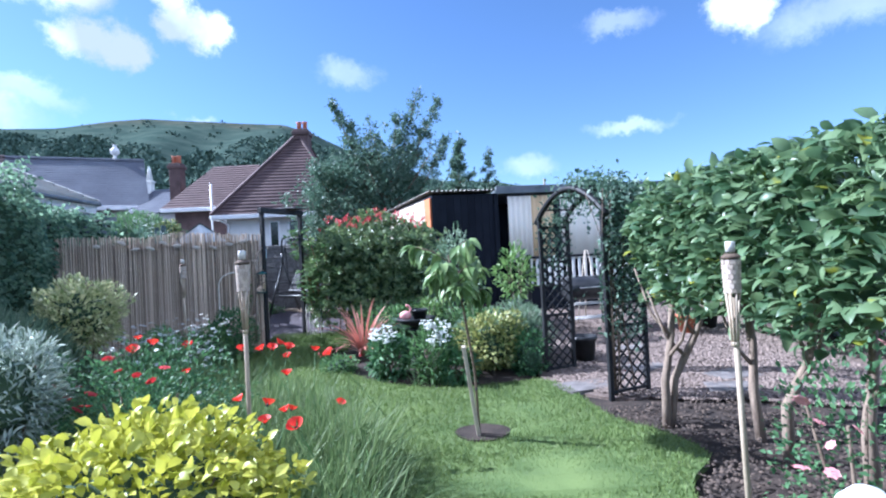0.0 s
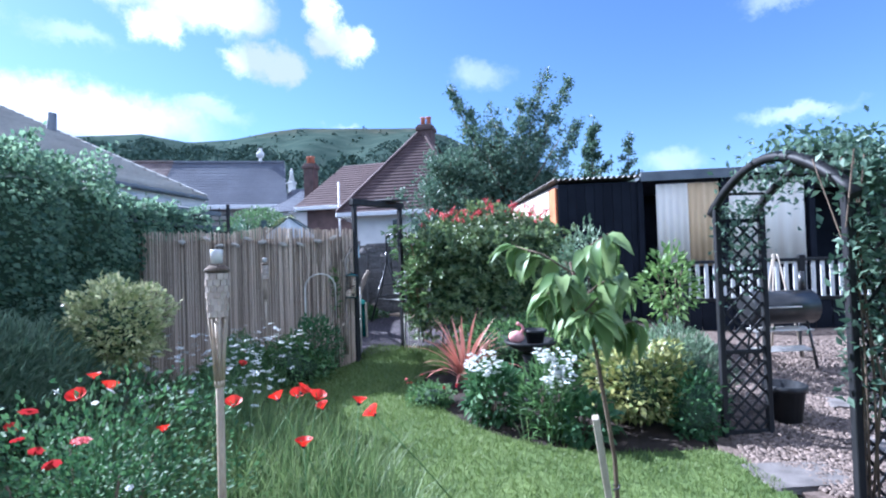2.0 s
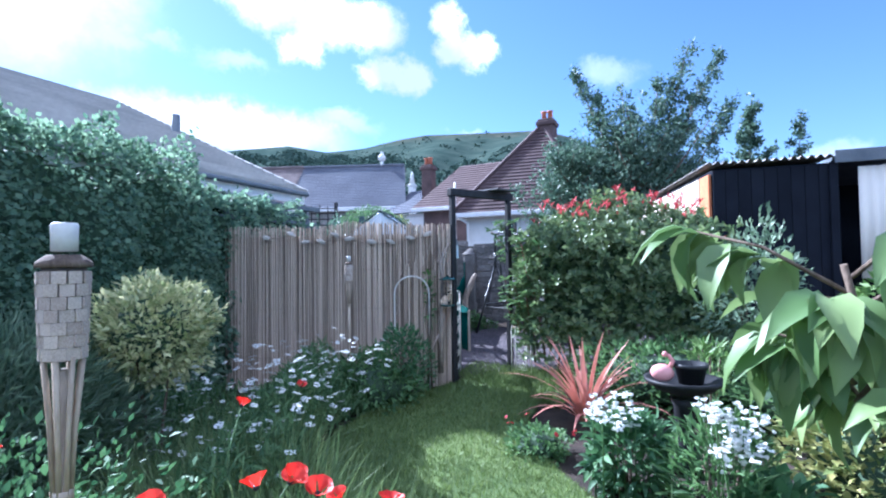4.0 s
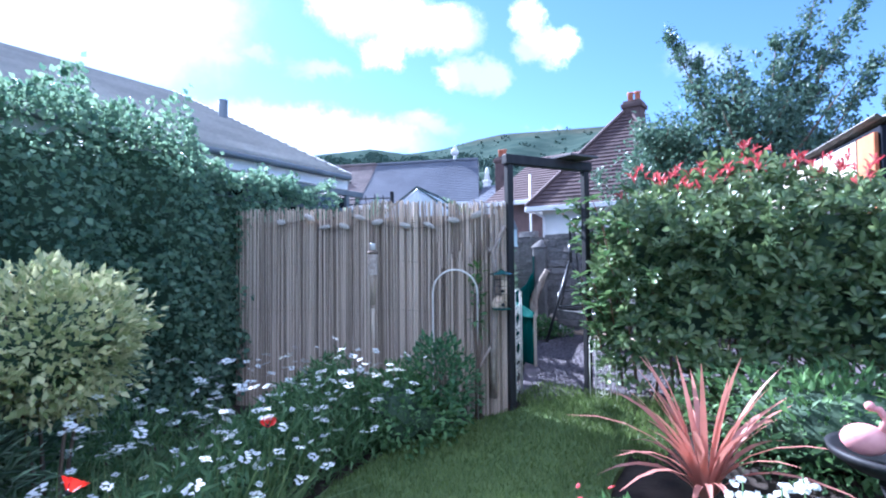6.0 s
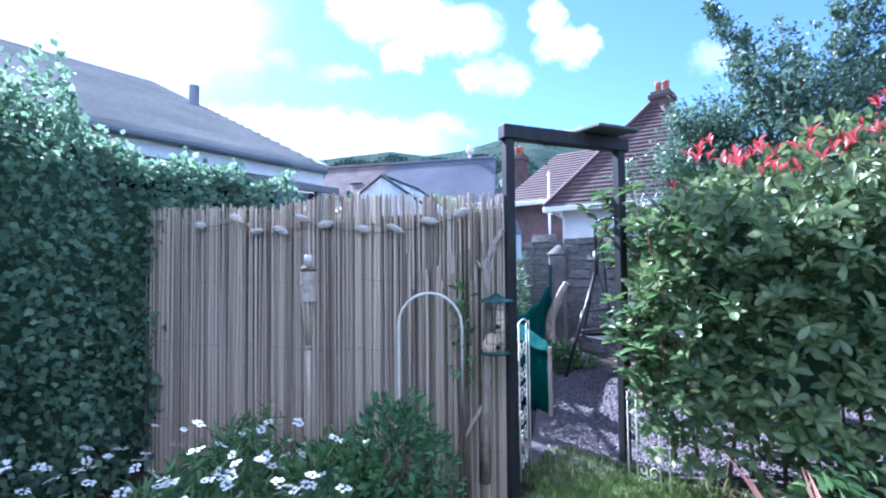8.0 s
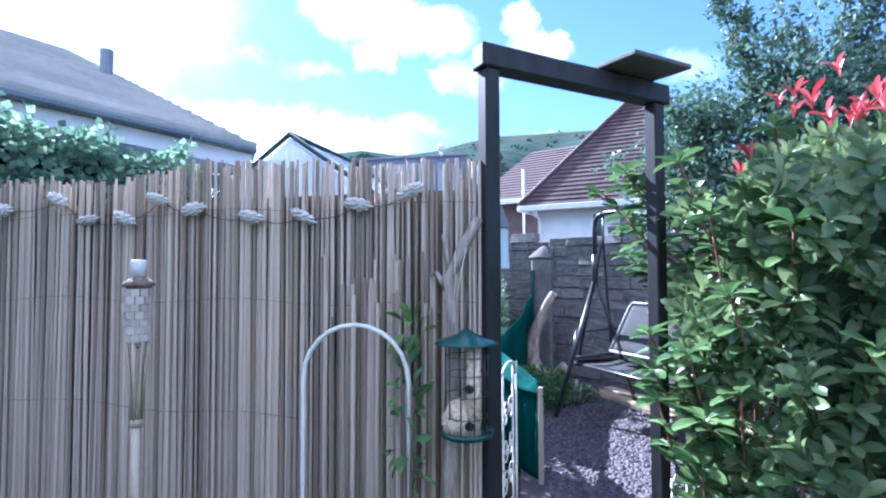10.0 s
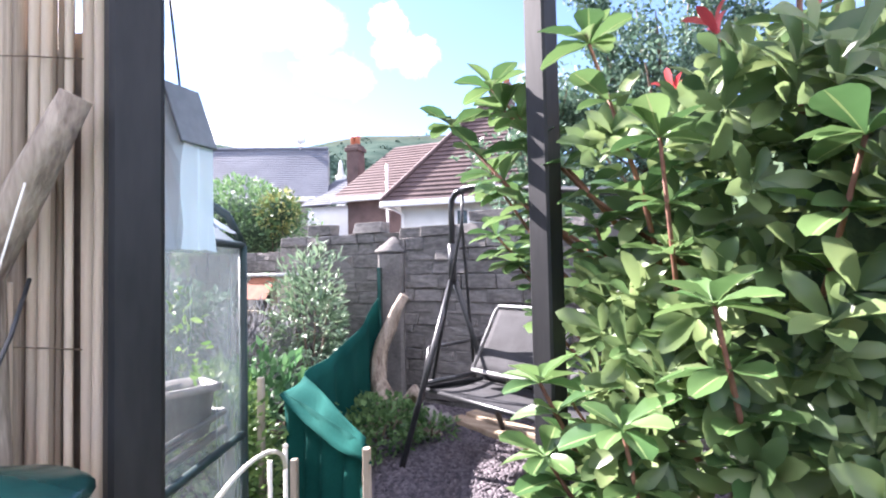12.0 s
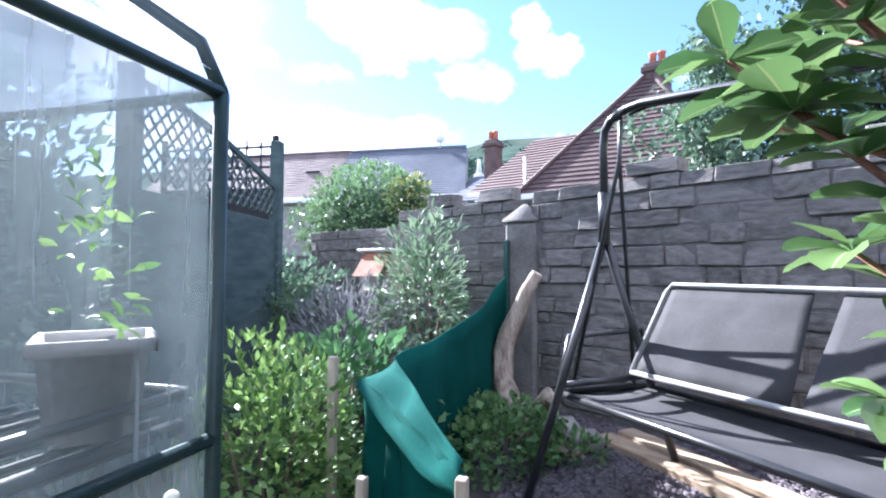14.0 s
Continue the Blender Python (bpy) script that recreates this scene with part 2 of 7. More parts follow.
def box(bm, a, b, bevel=0.0):
    """A box between two corners, joined into bm."""
    a, b = Vector(a), Vector(b)
    r = bmesh.ops.create_cube(bm, size=1.0, matrix=Matrix.LocRotScale((a + b) / 2, None, [max(abs(v), 1e-4) for v in (b - a)]))
    if bevel:
        bmesh.ops.bevel(bm, geom=list({e for v in r["verts"] for e in v.link_edges}), offset=bevel, segments=1, affect="EDGES")
    return bm


def beam(bm, p, q, w, h, bevel=0.004, up=(0, 0, 1)):
    """A rectangular bar from p to q."""
    p, q = Vector(p), Vector(q)
    d = (q - p).normalized()
    s = d.cross(Vector(up))
    s = s.normalized() if s.length > 1e-4 else Vector((1, 0, 0))
    u = s.cross(d)
    m = Matrix((s, d, u)).transposed().to_4x4()
    m.translation = (p + q) / 2
    r = bmesh.ops.create_cube(bm, size=1.0, matrix=m @ Matrix.Diagonal((w, (q - p).length, h, 1)))
    if bevel:
        bmesh.ops.bevel(bm, geom=list({e for v in r["verts"] for e in v.link_edges}), offset=bevel, segments=1, affect="EDGES")
    return bm


def tube(bm, pts, r0, r1=None, seg=8, wob=0.0):
    """A tapered tube along points."""
    r1 = r0 if r1 is None else r1
    pts = [Vector(p) for p in pts]
    rings = []
    n, s = len(pts), None
    for i, p in enumerate(pts):
        d = (pts[min(i + 1, n - 1)] - pts[max(i - 1, 0)]).normalized()
        if s is None:
            s = d.cross(Vector((0.13, 0.21, 1)))
            s = s if s.length > 0.3 else d.cross(Vector((1, 0, 0)))
        else:
            s = s - d * s.dot(d)
            s = s if s.length > 0.05 else d.cross(Vector((0.3, 0.5, 0.8)))
        s = s.normalized()
        u = s.cross(d)
        r = r0 + (r1 - r0) * i / max(n - 1, 1)
        rings.append([bm.verts.new(p + (s * math.cos(a) + u * math.sin(a)) * r * (1 + wob * random.uniform(-1, 1)))
                      for a in [2 * math.pi * k / seg for k in range(seg)]])
    for A, B in zip(rings, rings[1:]):
        for k in range(seg):
            f = bm.faces.new((A[k], A[(k + 1) % seg], B[(k + 1) % seg], B[k]))
            f.smooth = True
    bm.faces.new(rings[0][::-1])
    bm.faces.new(rings[-1])
    return bm


def lathe(bm, prof, at=(0, 0, 0), seg=20):
    """A turned shape from (radius, height) pairs."""
    rings = [[bm.verts.new((at[0] + r * math.cos(2 * math.pi * k / seg), at[1] + r * math.sin(2 * math.pi * k / seg), at[2] + z)) for k in range(seg)] for r, z in prof]
    for A, B in zip(rings, rings[1:]):
        for k in range(seg):
            f = bm.faces.new((A[k], A[(k + 1) % seg], B[(k + 1) % seg], B[k]))
            f.smooth = True
    bm.faces.new(rings[0][::-1])
    bm.faces.new(rings[-1])
    return bm


def raw(name, V, Q, material, parent=None, label="", kind=""):
    """A mesh of quads out of arrays."""
    me = bpy.data.meshes.new(name)
    V, Q = np.asarray(V, np.float32), np.asarray(Q, np.int32)
    me.vertices.add(len(V))
    me.vertices.foreach_set("co", V.ravel())
    me.loops.add(Q.size)
    me.loops.foreach_set("vertex_index", Q.ravel())
    me.polygons.add(len(Q))
    me.polygons.foreach_set("loop_start", np.arange(0, Q.size, Q.shape[1], dtype=np.int32))
    me.update(calc_edges=True)
    me.materials.append(material)
    ob = new(name, me)
    ob.parent = parent
    return tagged(ob, label, kind=kind)


def unit(v):
    return v / np.maximum(np.linalg.norm(v, axis=1, keepdims=True), 1e-6)


SMALL = (np.array([(0, 0, 0), (.5, .45, .1), (0, 1, -.12), (-.5, .45, .1), (0, .45, 0)]), np.array([(0, 1, 2, 4), (0, 4, 2, 3)]))
BIG = (np.array([(-.03, 0, 0), (0, 0, 0), (.03, 0, 0), (-.36, .28, .09), (0, .28, .02), (.36, .28, .09), (-.5, .55, .06), (0, .58, -.03), (.5, .55, .06),
                 (-.32, .82, -.06), (0, .84, -.13), (.32, .82, -.06), (-.02, 1, -.24), (0, 1.0, -.26), (.02, 1, -.24)]),
       np.array([(3 * i + j, 3 * i + j + 1, 3 * i + j + 4, 3 * i + j + 3) for i in range(4) for j in range(2)]))
OBOVATE = (np.array([(-.03, 0, 0), (0, 0, 0), (.03, 0, 0), (-.30, .30, .07), (0, .30, .01), (.30, .30, .07), (-.5, .64, .06), (0, .66, -.03), (.5, .64, .06),
                     (-.40, .88, -.04), (0, .92, -.09), (.40, .88, -.04), (-.10, 1, -.14), (0, 1.02, -.16), (.10, 1, -.14)]), BIG[1])
BLADE = (np.array([(-.5, 0, 0), (.5, 0, 0), (.35, .55, .06), (-.35, .55, .06), (.04, 1, .3), (-.04, 1, .3)]), np.array([(0, 1, 2, 3), (3, 2, 4, 5)]))
PETAL = (np.array([(-.12, 0, 0), (.12, 0, 0), (.5, .6, .12), (-.5, .6, .12), (.35, 1, .02), (-.35, 1, .02)]), np.array([(0, 1, 2, 3), (3, 2, 4, 5)]))


def leaves(name, P, D, length, width, material, parent=None, shape=SMALL, normal=None, label="", kind="stuff", jitter=0.3):
    """One mesh of leaves at the points P, pointing along D."""
    n = len(P)
    D = unit(np.asarray(D, float))
    Nn = np.asarray(normal, float) if normal is not None else rng.normal(size=(n, 3)) * 0.7 + (0, 0, 1)
    S = unit(np.cross(D, Nn))
    U = np.cross(S, D)
    ln = np.asarray(length) * (1 + jitter * rng.uniform(-1, 1, n))
    wd = ln * (width / length)
    T, Q = shape
    V = P[:, None] + T[None, :, 0, None] * (S * wd[:, None])[:, None] + T[None, :, 1, None] * (D * ln[:, None])[:, None] + T[None, :, 2, None] * (U * ln[:, None])[:, None]
    F = Q[None] + (np.arange(n) * len(T))[:, None, None]
    ob = raw(name, V.reshape(-1, 3), F.reshape(-1, 4), material, parent, label, kind)
    return ob


def lumps(X, k, seed):
    r = np.random.default_rng(seed)
    v = np.zeros(len(X))
    for i in range(6):
        v += np.sin(X @ (r.normal(size=3) * k * (1 + 0.4 * i)) + r.uniform(0, 6.28)) / (1 + 0.4 * i)
    return v / 2.6


def ball_points(n, c, r, lump=0.18, seed=1, inner=4.0, k=3.0):
    d = unit(rng.normal(size=(n, 3)))
    rad = (1 + lump * lumps(d, k, seed)) * rng.uniform(0, 1, n) ** (1 / inner)
    return np.array(c) + d * rad[:, None] * np.array(r), d


def lump_core(name, c, r, material, parent, lump=0.15, seed=1, k=3.0):
    bm = bmesh.new()
    bmesh.ops.create_icosphere(bm, subdivisions=3, radius=1.0)
    X = np.array([v.co[:] for v in bm.verts])
    f = 1 + lump * lumps(X, k, seed)
    for v, s in zip(bm.verts, f):
        v.co = Vector(c) + Vector([a * s * b for a, b in zip(v.co, r)])
    return part(name, bm, material, parent)


def inside(poly, X):
    x, y = X[:, 0], X[:, 1]
    ok = np.zeros(len(X), bool)
    for (x0, y0), (x1, y1) in zip(poly, poly[1:] + poly[:1]):
        c = ((y0 > y) != (y1 > y)) & (x < (x1 - x0) * (y - y0) / (y1 - y0 + 1e-12) + x0)
        ok ^= c
    return ok


def gz(x, y):
    """Height of the ground: the garden climbs gently towards the gate."""
    return np.interp(y, [-3, 4.7, 6.2, 8.4, 9.2, 10.8, 12.2, 20, 60], [-0.22, -0.22, -0.13, 0.03, 0.12, 0.30, 0.36, 0.5, 0.6]) + 0.08 * np.clip(x - 0.8, 0, 1) * (y < 12) * np.clip((6.5 - y) / 1.5, 0, 1)


def on_ground(x, y, h=0.0):
    return Vector((x, y, float(gz(x, y)) + h))


def spline(pts, n=8):
    """A closed smooth outline through points."""
    out = []
    k = len(pts)
    for i in range(k):
        p0, p1, p2, p3 = [Vector(pts[(i + j) % k]) for j in (-1, 0, 1, 2)]
        for s in range(n):
            t = s / n
            out.append(tuple(0.5 * ((2 * p1) + (p2 - p0) * t + (2 * p0 - 5 * p1 + 4 * p2 - p3) * t * t + (3 * p1 - p0 - 3 * p2 + p3) * t ** 3)))
    return out


def sheet(name, outline, lift, material, label, category, step=0.12, drop=0.06):
    """A patch of ground with an outline, lying on the ground, with a turned-down edge."""
    X = np.array(outline)
    bm = bmesh.new()
    top = [bm.verts.new((x, y, gz(x, y) + lift)) for x, y in outline]
    low = [bm.verts.new((x, y, gz(x, y) + lift - drop)) for x, y in outline]
    bm.faces.new(top)
    for i in range(len(top)):
        j = (i + 1) % len(top)
        bm.faces.new((top[j], top[i], low[i], low[j]))
    bmesh.ops.triangulate(bm, faces=[f for f in bm.faces if len(f.verts) > 4])
    y = X[:, 1].min() + 0.3
    while y < X[:, 1].max():
        bmesh.ops.bisect_plane(bm, geom=bm.verts[:] + bm.edges[:] + bm.faces[:], plane_co=(0, y, 0), plane_no=(0, 1, 0))
        y += 0.3
    for v in bm.verts:
        base = gz(v.co.x, v.co.y) + lift
        if v.co.z > base - drop * 0.5 or abs(v.co.z - base) < 0.03:
            v.co.z = base
    bmesh.ops.recalc_face_normals(bm, faces=bm.faces[:])
    ob = part(name, bm, material, None, label)
    return tagged(ob, "", category, kind="structure")

# ---- ground, lawn, paths ----
def build_ground():
    g = np.concatenate([-np.geomspace(2500, 9, 22), np.linspace(-8, 8, 33), np.geomspace(9, 2500, 22)])
    h = np.concatenate([-np.geomspace(2500, 4, 16), np.linspace(-3.5, 16, 66), np.geomspace(17, 2500, 24)])
    X, Y = np.meshgrid(g, h)
    Z = gz(X, Y) - 0.014 + 0.006 * np.sin(X * 5.1 + Y * 3.3) * np.sin(Y * 4.7 - X * 2.2) * (np.abs(X) < 8)
    V = np.stack([X, Y, Z], -1).reshape(-1, 3)
    w = len(g)
    i = np.arange(len(h) - 1)[:, None] * w + np.arange(w - 1)[None]
    Q = np.stack([i, i + 1, i + w + 1, i + w], -1).reshape(-1, 4)
    smooth(raw("ground", V, Q, M_SOIL, None, "bare dark brown garden soil under beds and shrubs", "structure"))["category"] = "ground"


build_ground()

LAWN = spline([(-0.45, 0.6), (-0.5, 2.0), (-0.5, 3.4), (-0.74, 4.25), (-1.25, 4.85), (-2.55, 5.5), (-3.2, 6.3), (-3.35, 7.3), (-3.1, 8.2), (-2.85, 8.75),
               (-2.55, 9.05), (-2.1, 8.9), (-1.85, 8.2), (-1.75, 7.5), (-1.4, 6.95), (-0.75, 6.35), (0.0, 6.08), (0.62, 6.13), (1.15, 6.2),
               (1.36, 5.7), (1.52, 4.85), (1.78, 4.4), (1.92, 3.85), (1.55, 3.3), (1.5, 2.0), (1.5, 0.6)], 6)
sheet("lawn", LAWN, 0.03, M_TURF, "short green mown lawn with a curved cut edge", "lawn")


def build_grass():
    n = 170000
    P = np.stack([rng.uniform(-3.6, 2.0, n), rng.uniform(1.2, 9.1, n)], 1)
    P = P[inside(LAWN, P)]
    P = P[np.hypot((P[:, 0] - .30) / 1.25, P[:, 1] - 4.72) > .17 + .05 * rng.uniform(size=len(P))]
    P3 = np.column_stack([P, gz(P[:, 0], P[:, 1]) + 0.028])
    D = rng.normal(size=(len(P), 3)) * 0.45 + (0, 0, 1)
    leaves("lawn_grass", P3, D, 0.042, 0.006, M_GRASS, None, BLADE, rng.normal(size=(len(P), 3)), "fine green blades of mown lawn grass")["category"] = "grass"


build_grass()

sheet("bare_patch", spline([(.30 + .25 * math.cos(a) * (1 + .12 * math.sin(3 * a)), 4.72 + .2 * math.sin(a)) for a in [k * math.pi / 5 for k in range(10)]], 4), 0.046, M_SOIL,
      "bare brown soil ring round the tree stake", "soil", drop=0.04)

sheet("gravel_patio", spline([(1.15, 6.25), (1.4, 5.7), (1.9, 5.3), (2.6, 5.5), (4.2, 5.6), (8, 5.4), (8, 10.2), (1.3, 10.2), (1.2, 8.5)], 4), 0.012, M_GRAVEL,
      "pinkish grey gravel patio beyond the arch", "gravel")
sheet("slate_yard", spline([(-3.0, 8.8), (-2.5, 9.15), (-1.5, 9.6), (-0.3, 10.2), (-0.5, 12.2), (-4.2, 12.1), (-4.6, 11.9), (-4.2, 11), (-3.6, 9.9)], 4), 0.012, M_SLATE_CHIP,
      "purple grey slate chippings of the yard", "gravel")

# ---- hill and distance ----
HILL = [(-60, 5), (-40, 5.5), (-20, 6.2), (-11, 6.6), (-6, 7.8), (0, 8.2), (6, 9.8), (11, 12.2), (14, 13.6), (17, 14.5), (24, 14.5), (30, 14.4), (33, 13.9),
        (37, 12.9), (41, 12.4), (45, 12.9), (50, 12.2), (60, 10.5), (75, 8), (95, 5)]


def build_hill():
    az = np.linspace(-60, 95, 240)
    top = np.interp(az, [a for a, _ in HILL], [e for _, e in HILL])
    f = np.linspace(0, 1, 34)
    A, Fq = np.meshgrid(az, f)
    T = np.meshgrid(top, f)[0]
    R = 140 + 620 * Fq
    el = np.tan(np.radians(T)) * (760 * Fq ** 1.25)
    Z = el + 6 * np.sin(A * 0.7 + Fq * 9) * Fq * (1 - Fq) * 3
    a = np.radians(A)
    V = np.stack([-np.sin(a) * R, np.cos(a) * R, Z + 1.4 * Fq], -1).reshape(-1, 3)
    w = len(az)
    i = np.arange(len(f) - 1)[:, None] * w + np.arange(w - 1)[None]
    Q = np.stack([i, i + 1, i + w + 1, i + w], -1).reshape(-1, 4)
    m, N, L, p = principled("hill_heath")
    geo, sep, n1, n2 = N.new("ShaderNodeNewGeometry"), N.new("ShaderNodeSeparateXYZ"), N.new("ShaderNodeTexNoise"), N.new("ShaderNodeTexNoise")
    n1.inputs["Scale"].default_value, n1.inputs["Detail"].default_value = .012, 6
    n2.inputs["Scale"].default_value, n2.inputs["Detail"].default_value = .05, 6
    for n in (n1, n2):
        L.new(geo.outputs["Position"], n.inputs["Vector"])
    L.new(geo.outputs["Position"], sep.inputs[0])
    h = N.new("ShaderNodeMath")
    h.operation = "MULTIPLY_ADD"
    h.inputs[1].default_value, h.inputs[2].default_value = 70, 0
    L.new(n1.outputs["Fac"], h.inputs[0])
    L.new(sep.outputs["Z"], h.inputs[2])
    zone = N.new("ShaderNodeMapRange")
    for k, v in zip(("From Min", "From Max"), (205, 235)):
        zone.inputs[k].default_value = v
    L.new(h.outputs[0], zone.inputs["Value"])
    wood, heath = N.new("ShaderNodeValToRGB"), N.new("ShaderNodeValToRGB")
    # both ramps paled and greyed, with distance haze put into the colours
    for r, c1, c2 in ((wood, (.046, .072, .060), (.074, .102, .082)), (heath, (.062, .076, .060), (.108, .106, .078))):
        r.color_ramp.elements[0].position, r.color_ramp.elements[0].color = .36, (*c1, 1)
        r.color_ramp.elements[1].position, r.color_ramp.elements[1].color = .64, (*c2, 1)
        L.new(n2.outputs["Fac"], r.inputs["Fac"])
    mx = N.new("ShaderNodeMix")
    mx.data_type = "RGBA"
    L.new(zone.outputs[0], mx.inputs["Factor"])
    L.new(wood.outputs[0], mx.inputs["A"])
    L.new(heath.outputs[0], mx.inputs["B"])
    L.new(mx.outputs["Result"], p.inputs["Base Color"])
    p.inputs["Roughness"].default_value, p.inputs["Specular IOR Level"].default_value = .95, 0.0
    smooth(raw("backdrop_hill", V, Q, m, None, "long green and brown heathland hill on the skyline", "structure"))["category"] = "hill"
    # woods on its lower slope
    n = 17000
    aa = rng.uniform(-18, 62, n)
    ff = rng.uniform(0.05, 0.95, n) ** 0.6
    keep = (ff < 0.86 - 0.33 * np.exp(-((aa - 27) / 7.0) ** 2) + 0.05 * np.sin(aa * 1.3)) | (rng.uniform(size=n) < 0.02)
    aa, ff = aa[keep], ff[keep]
    tt = np.interp(aa, [x for x, _ in HILL], [e for _, e in HILL])
    rr = 140 + 620 * ff
    z = np.tan(np.radians(tt)) * (760 * ff ** 1.25)
    C = np.stack([-np.sin(np.radians(aa)) * rr, np.cos(np.radians(aa)) * rr, z], 1)
    per = 12
    d = unit(rng.normal(size=(len(C), per, 3)).reshape(-1, 3))
    size = np.repeat(rng.uniform(2.2, 5.2, len(C)) * (0.8 + 0.1 * ff), per)
    P = np.repeat(C, per, 0) + d * size[:, None] * (1, 1, 0.9) + np.array((0, 0, 1)) * size[:, None] * 0.3
    ob = leaves("far_woods", P, d + rng.normal(size=d.shape) * 0.6, 3.0, 2.8, L_HILL, None, SMALL, d, "dark green woods covering the lower hillside", jitter=0.5)
    ob["category"] = "woods"
    P, d = ball_points(260, (-315, 690, 191), (10, 10, 5), 0.3, 5)
    bm = bmesh.new()
    tube(bm, [(-315, 690, 178), (-315, 690, 190)], 1.0, 0.6, 6)
    tr = thing("tree", "single wind-shaped dark tree on the hilltop", "tree")
    part("trunk", bm, M_BARK, tr)
    leaves("crown", P, d, 2.2, 2.0, L_HILL, tr)


build_hill()


# ---- houses ----
def tiled_slope(parent, a, b, c, d, n, m, name="tile_course", step=0.05):
    """A roof slope a-b at the eaves, d-c at the top, laid in n overlapping courses."""
    a, b, c, d = [Vector(v) for v in (a, b, c, d)]
    nrm = (b - a).cross(d - a).normalized()
    if nrm.z < 0:
        nrm = -nrm
    bm = bmesh.new()
    for i in range(n):
        s, t = i / n, (i + 1) / n
        p = [a.lerp(d, s) + nrm * step, b.lerp(c, s) + nrm * step, b.lerp(c, t) + nrm * 0.012, a.lerp(d, t) + nrm * 0.012]
        lo = [a.lerp(d, s) - nrm * 0.02, b.lerp(c, s) - nrm * 0.02]
        v = [bm.verts.new(x) for x in p + lo]
        bm.faces.new((v[0], v[1], v[2], v[3]))
        bm.faces.new((v[4], v[5], v[1], v[0]))
    return part(name, bm, m, parent)


def wall_solid(bm, pts, z0, z1):
    """A closed prism over a plan outline."""
    lo, hi = [bm.verts.new((x, y, z0)) for x, y in pts], [bm.verts.new((x, y, z1)) for x, y in pts]
    k = len(pts)
    for i in range(k):
        bm.faces.new((lo[i], lo[(i + 1) % k], hi[(i + 1) % k], hi[i]))
    bm.faces.new(hi)
    bm.faces.new(lo[::-1])
    return bm


def chimney(parent, x, y, z0, z1, w, m):
    bm = bmesh.new()
    box(bm, (x - w / 2, y - w / 2, z0), (x + w / 2, y + w / 2, z1), 0.02)
    box(bm, (x - w / 2 - .07, y - w / 2 - .07, z1 - .32), (x + w / 2 + .07, y + w / 2 + .07, z1 - .12), 0.02)
    ch = part("chimney", bm, m, parent, "red brick chimney stack")
    for dx in (-w * .2, w * .2):
        bm = bmesh.new()
        lathe(bm, [(.13, z1), (.11, z1 + .32), (.14, z1 + .36), (.14, z1 + .42), (.09, z1 + .42)], (x + dx, y, 0), 12)
        part("chimney_pot", bm, M_POT_RED, ch, "terracotta chimney pot")


def window(parent, p, q, z0, z1, panes=1):
    """A white-framed window standing between plan points p and q."""
    p, q = Vector((*p, 0)), Vector((*q, 0))
    d = (q - p).normalized()
    nrm = Vector((d.y, -d.x, 0))
    w = thing("window", "", "")
    w.parent = parent
    bm = bmesh.new()
    o = nrm * 0.03
    for i in range(panes + 1):
        x = p.lerp(q, i / panes) + o
        beam(bm, x + Vector((0, 0, z0)), x + Vector((0, 0, z1)), 0.07, 0.07, 0.0, up=nrm)
    for z in (z0, z1):
        beam(bm, p + o + Vector((0, 0, z)), q + o + Vector((0, 0, z)), 0.08, 0.07, 0.0)
    part("window_frame", bm, M_UPVC, w)
    for i in range(panes):
        a, b = p.lerp(q, i / panes) + nrm * .012, p.lerp(q, (i + 1) / panes) + nrm * .012
        bm = bmesh.new()
        vs = [bm.verts.new(v) for v in (a + Vector((0, 0, z0)), b + Vector((0, 0, z0)), b + Vector((0, 0, z1)), a + Vector((0, 0, z1)))]
        bm.faces.new(vs)
        part("pane", bm, M_GLASS_DARK, w)


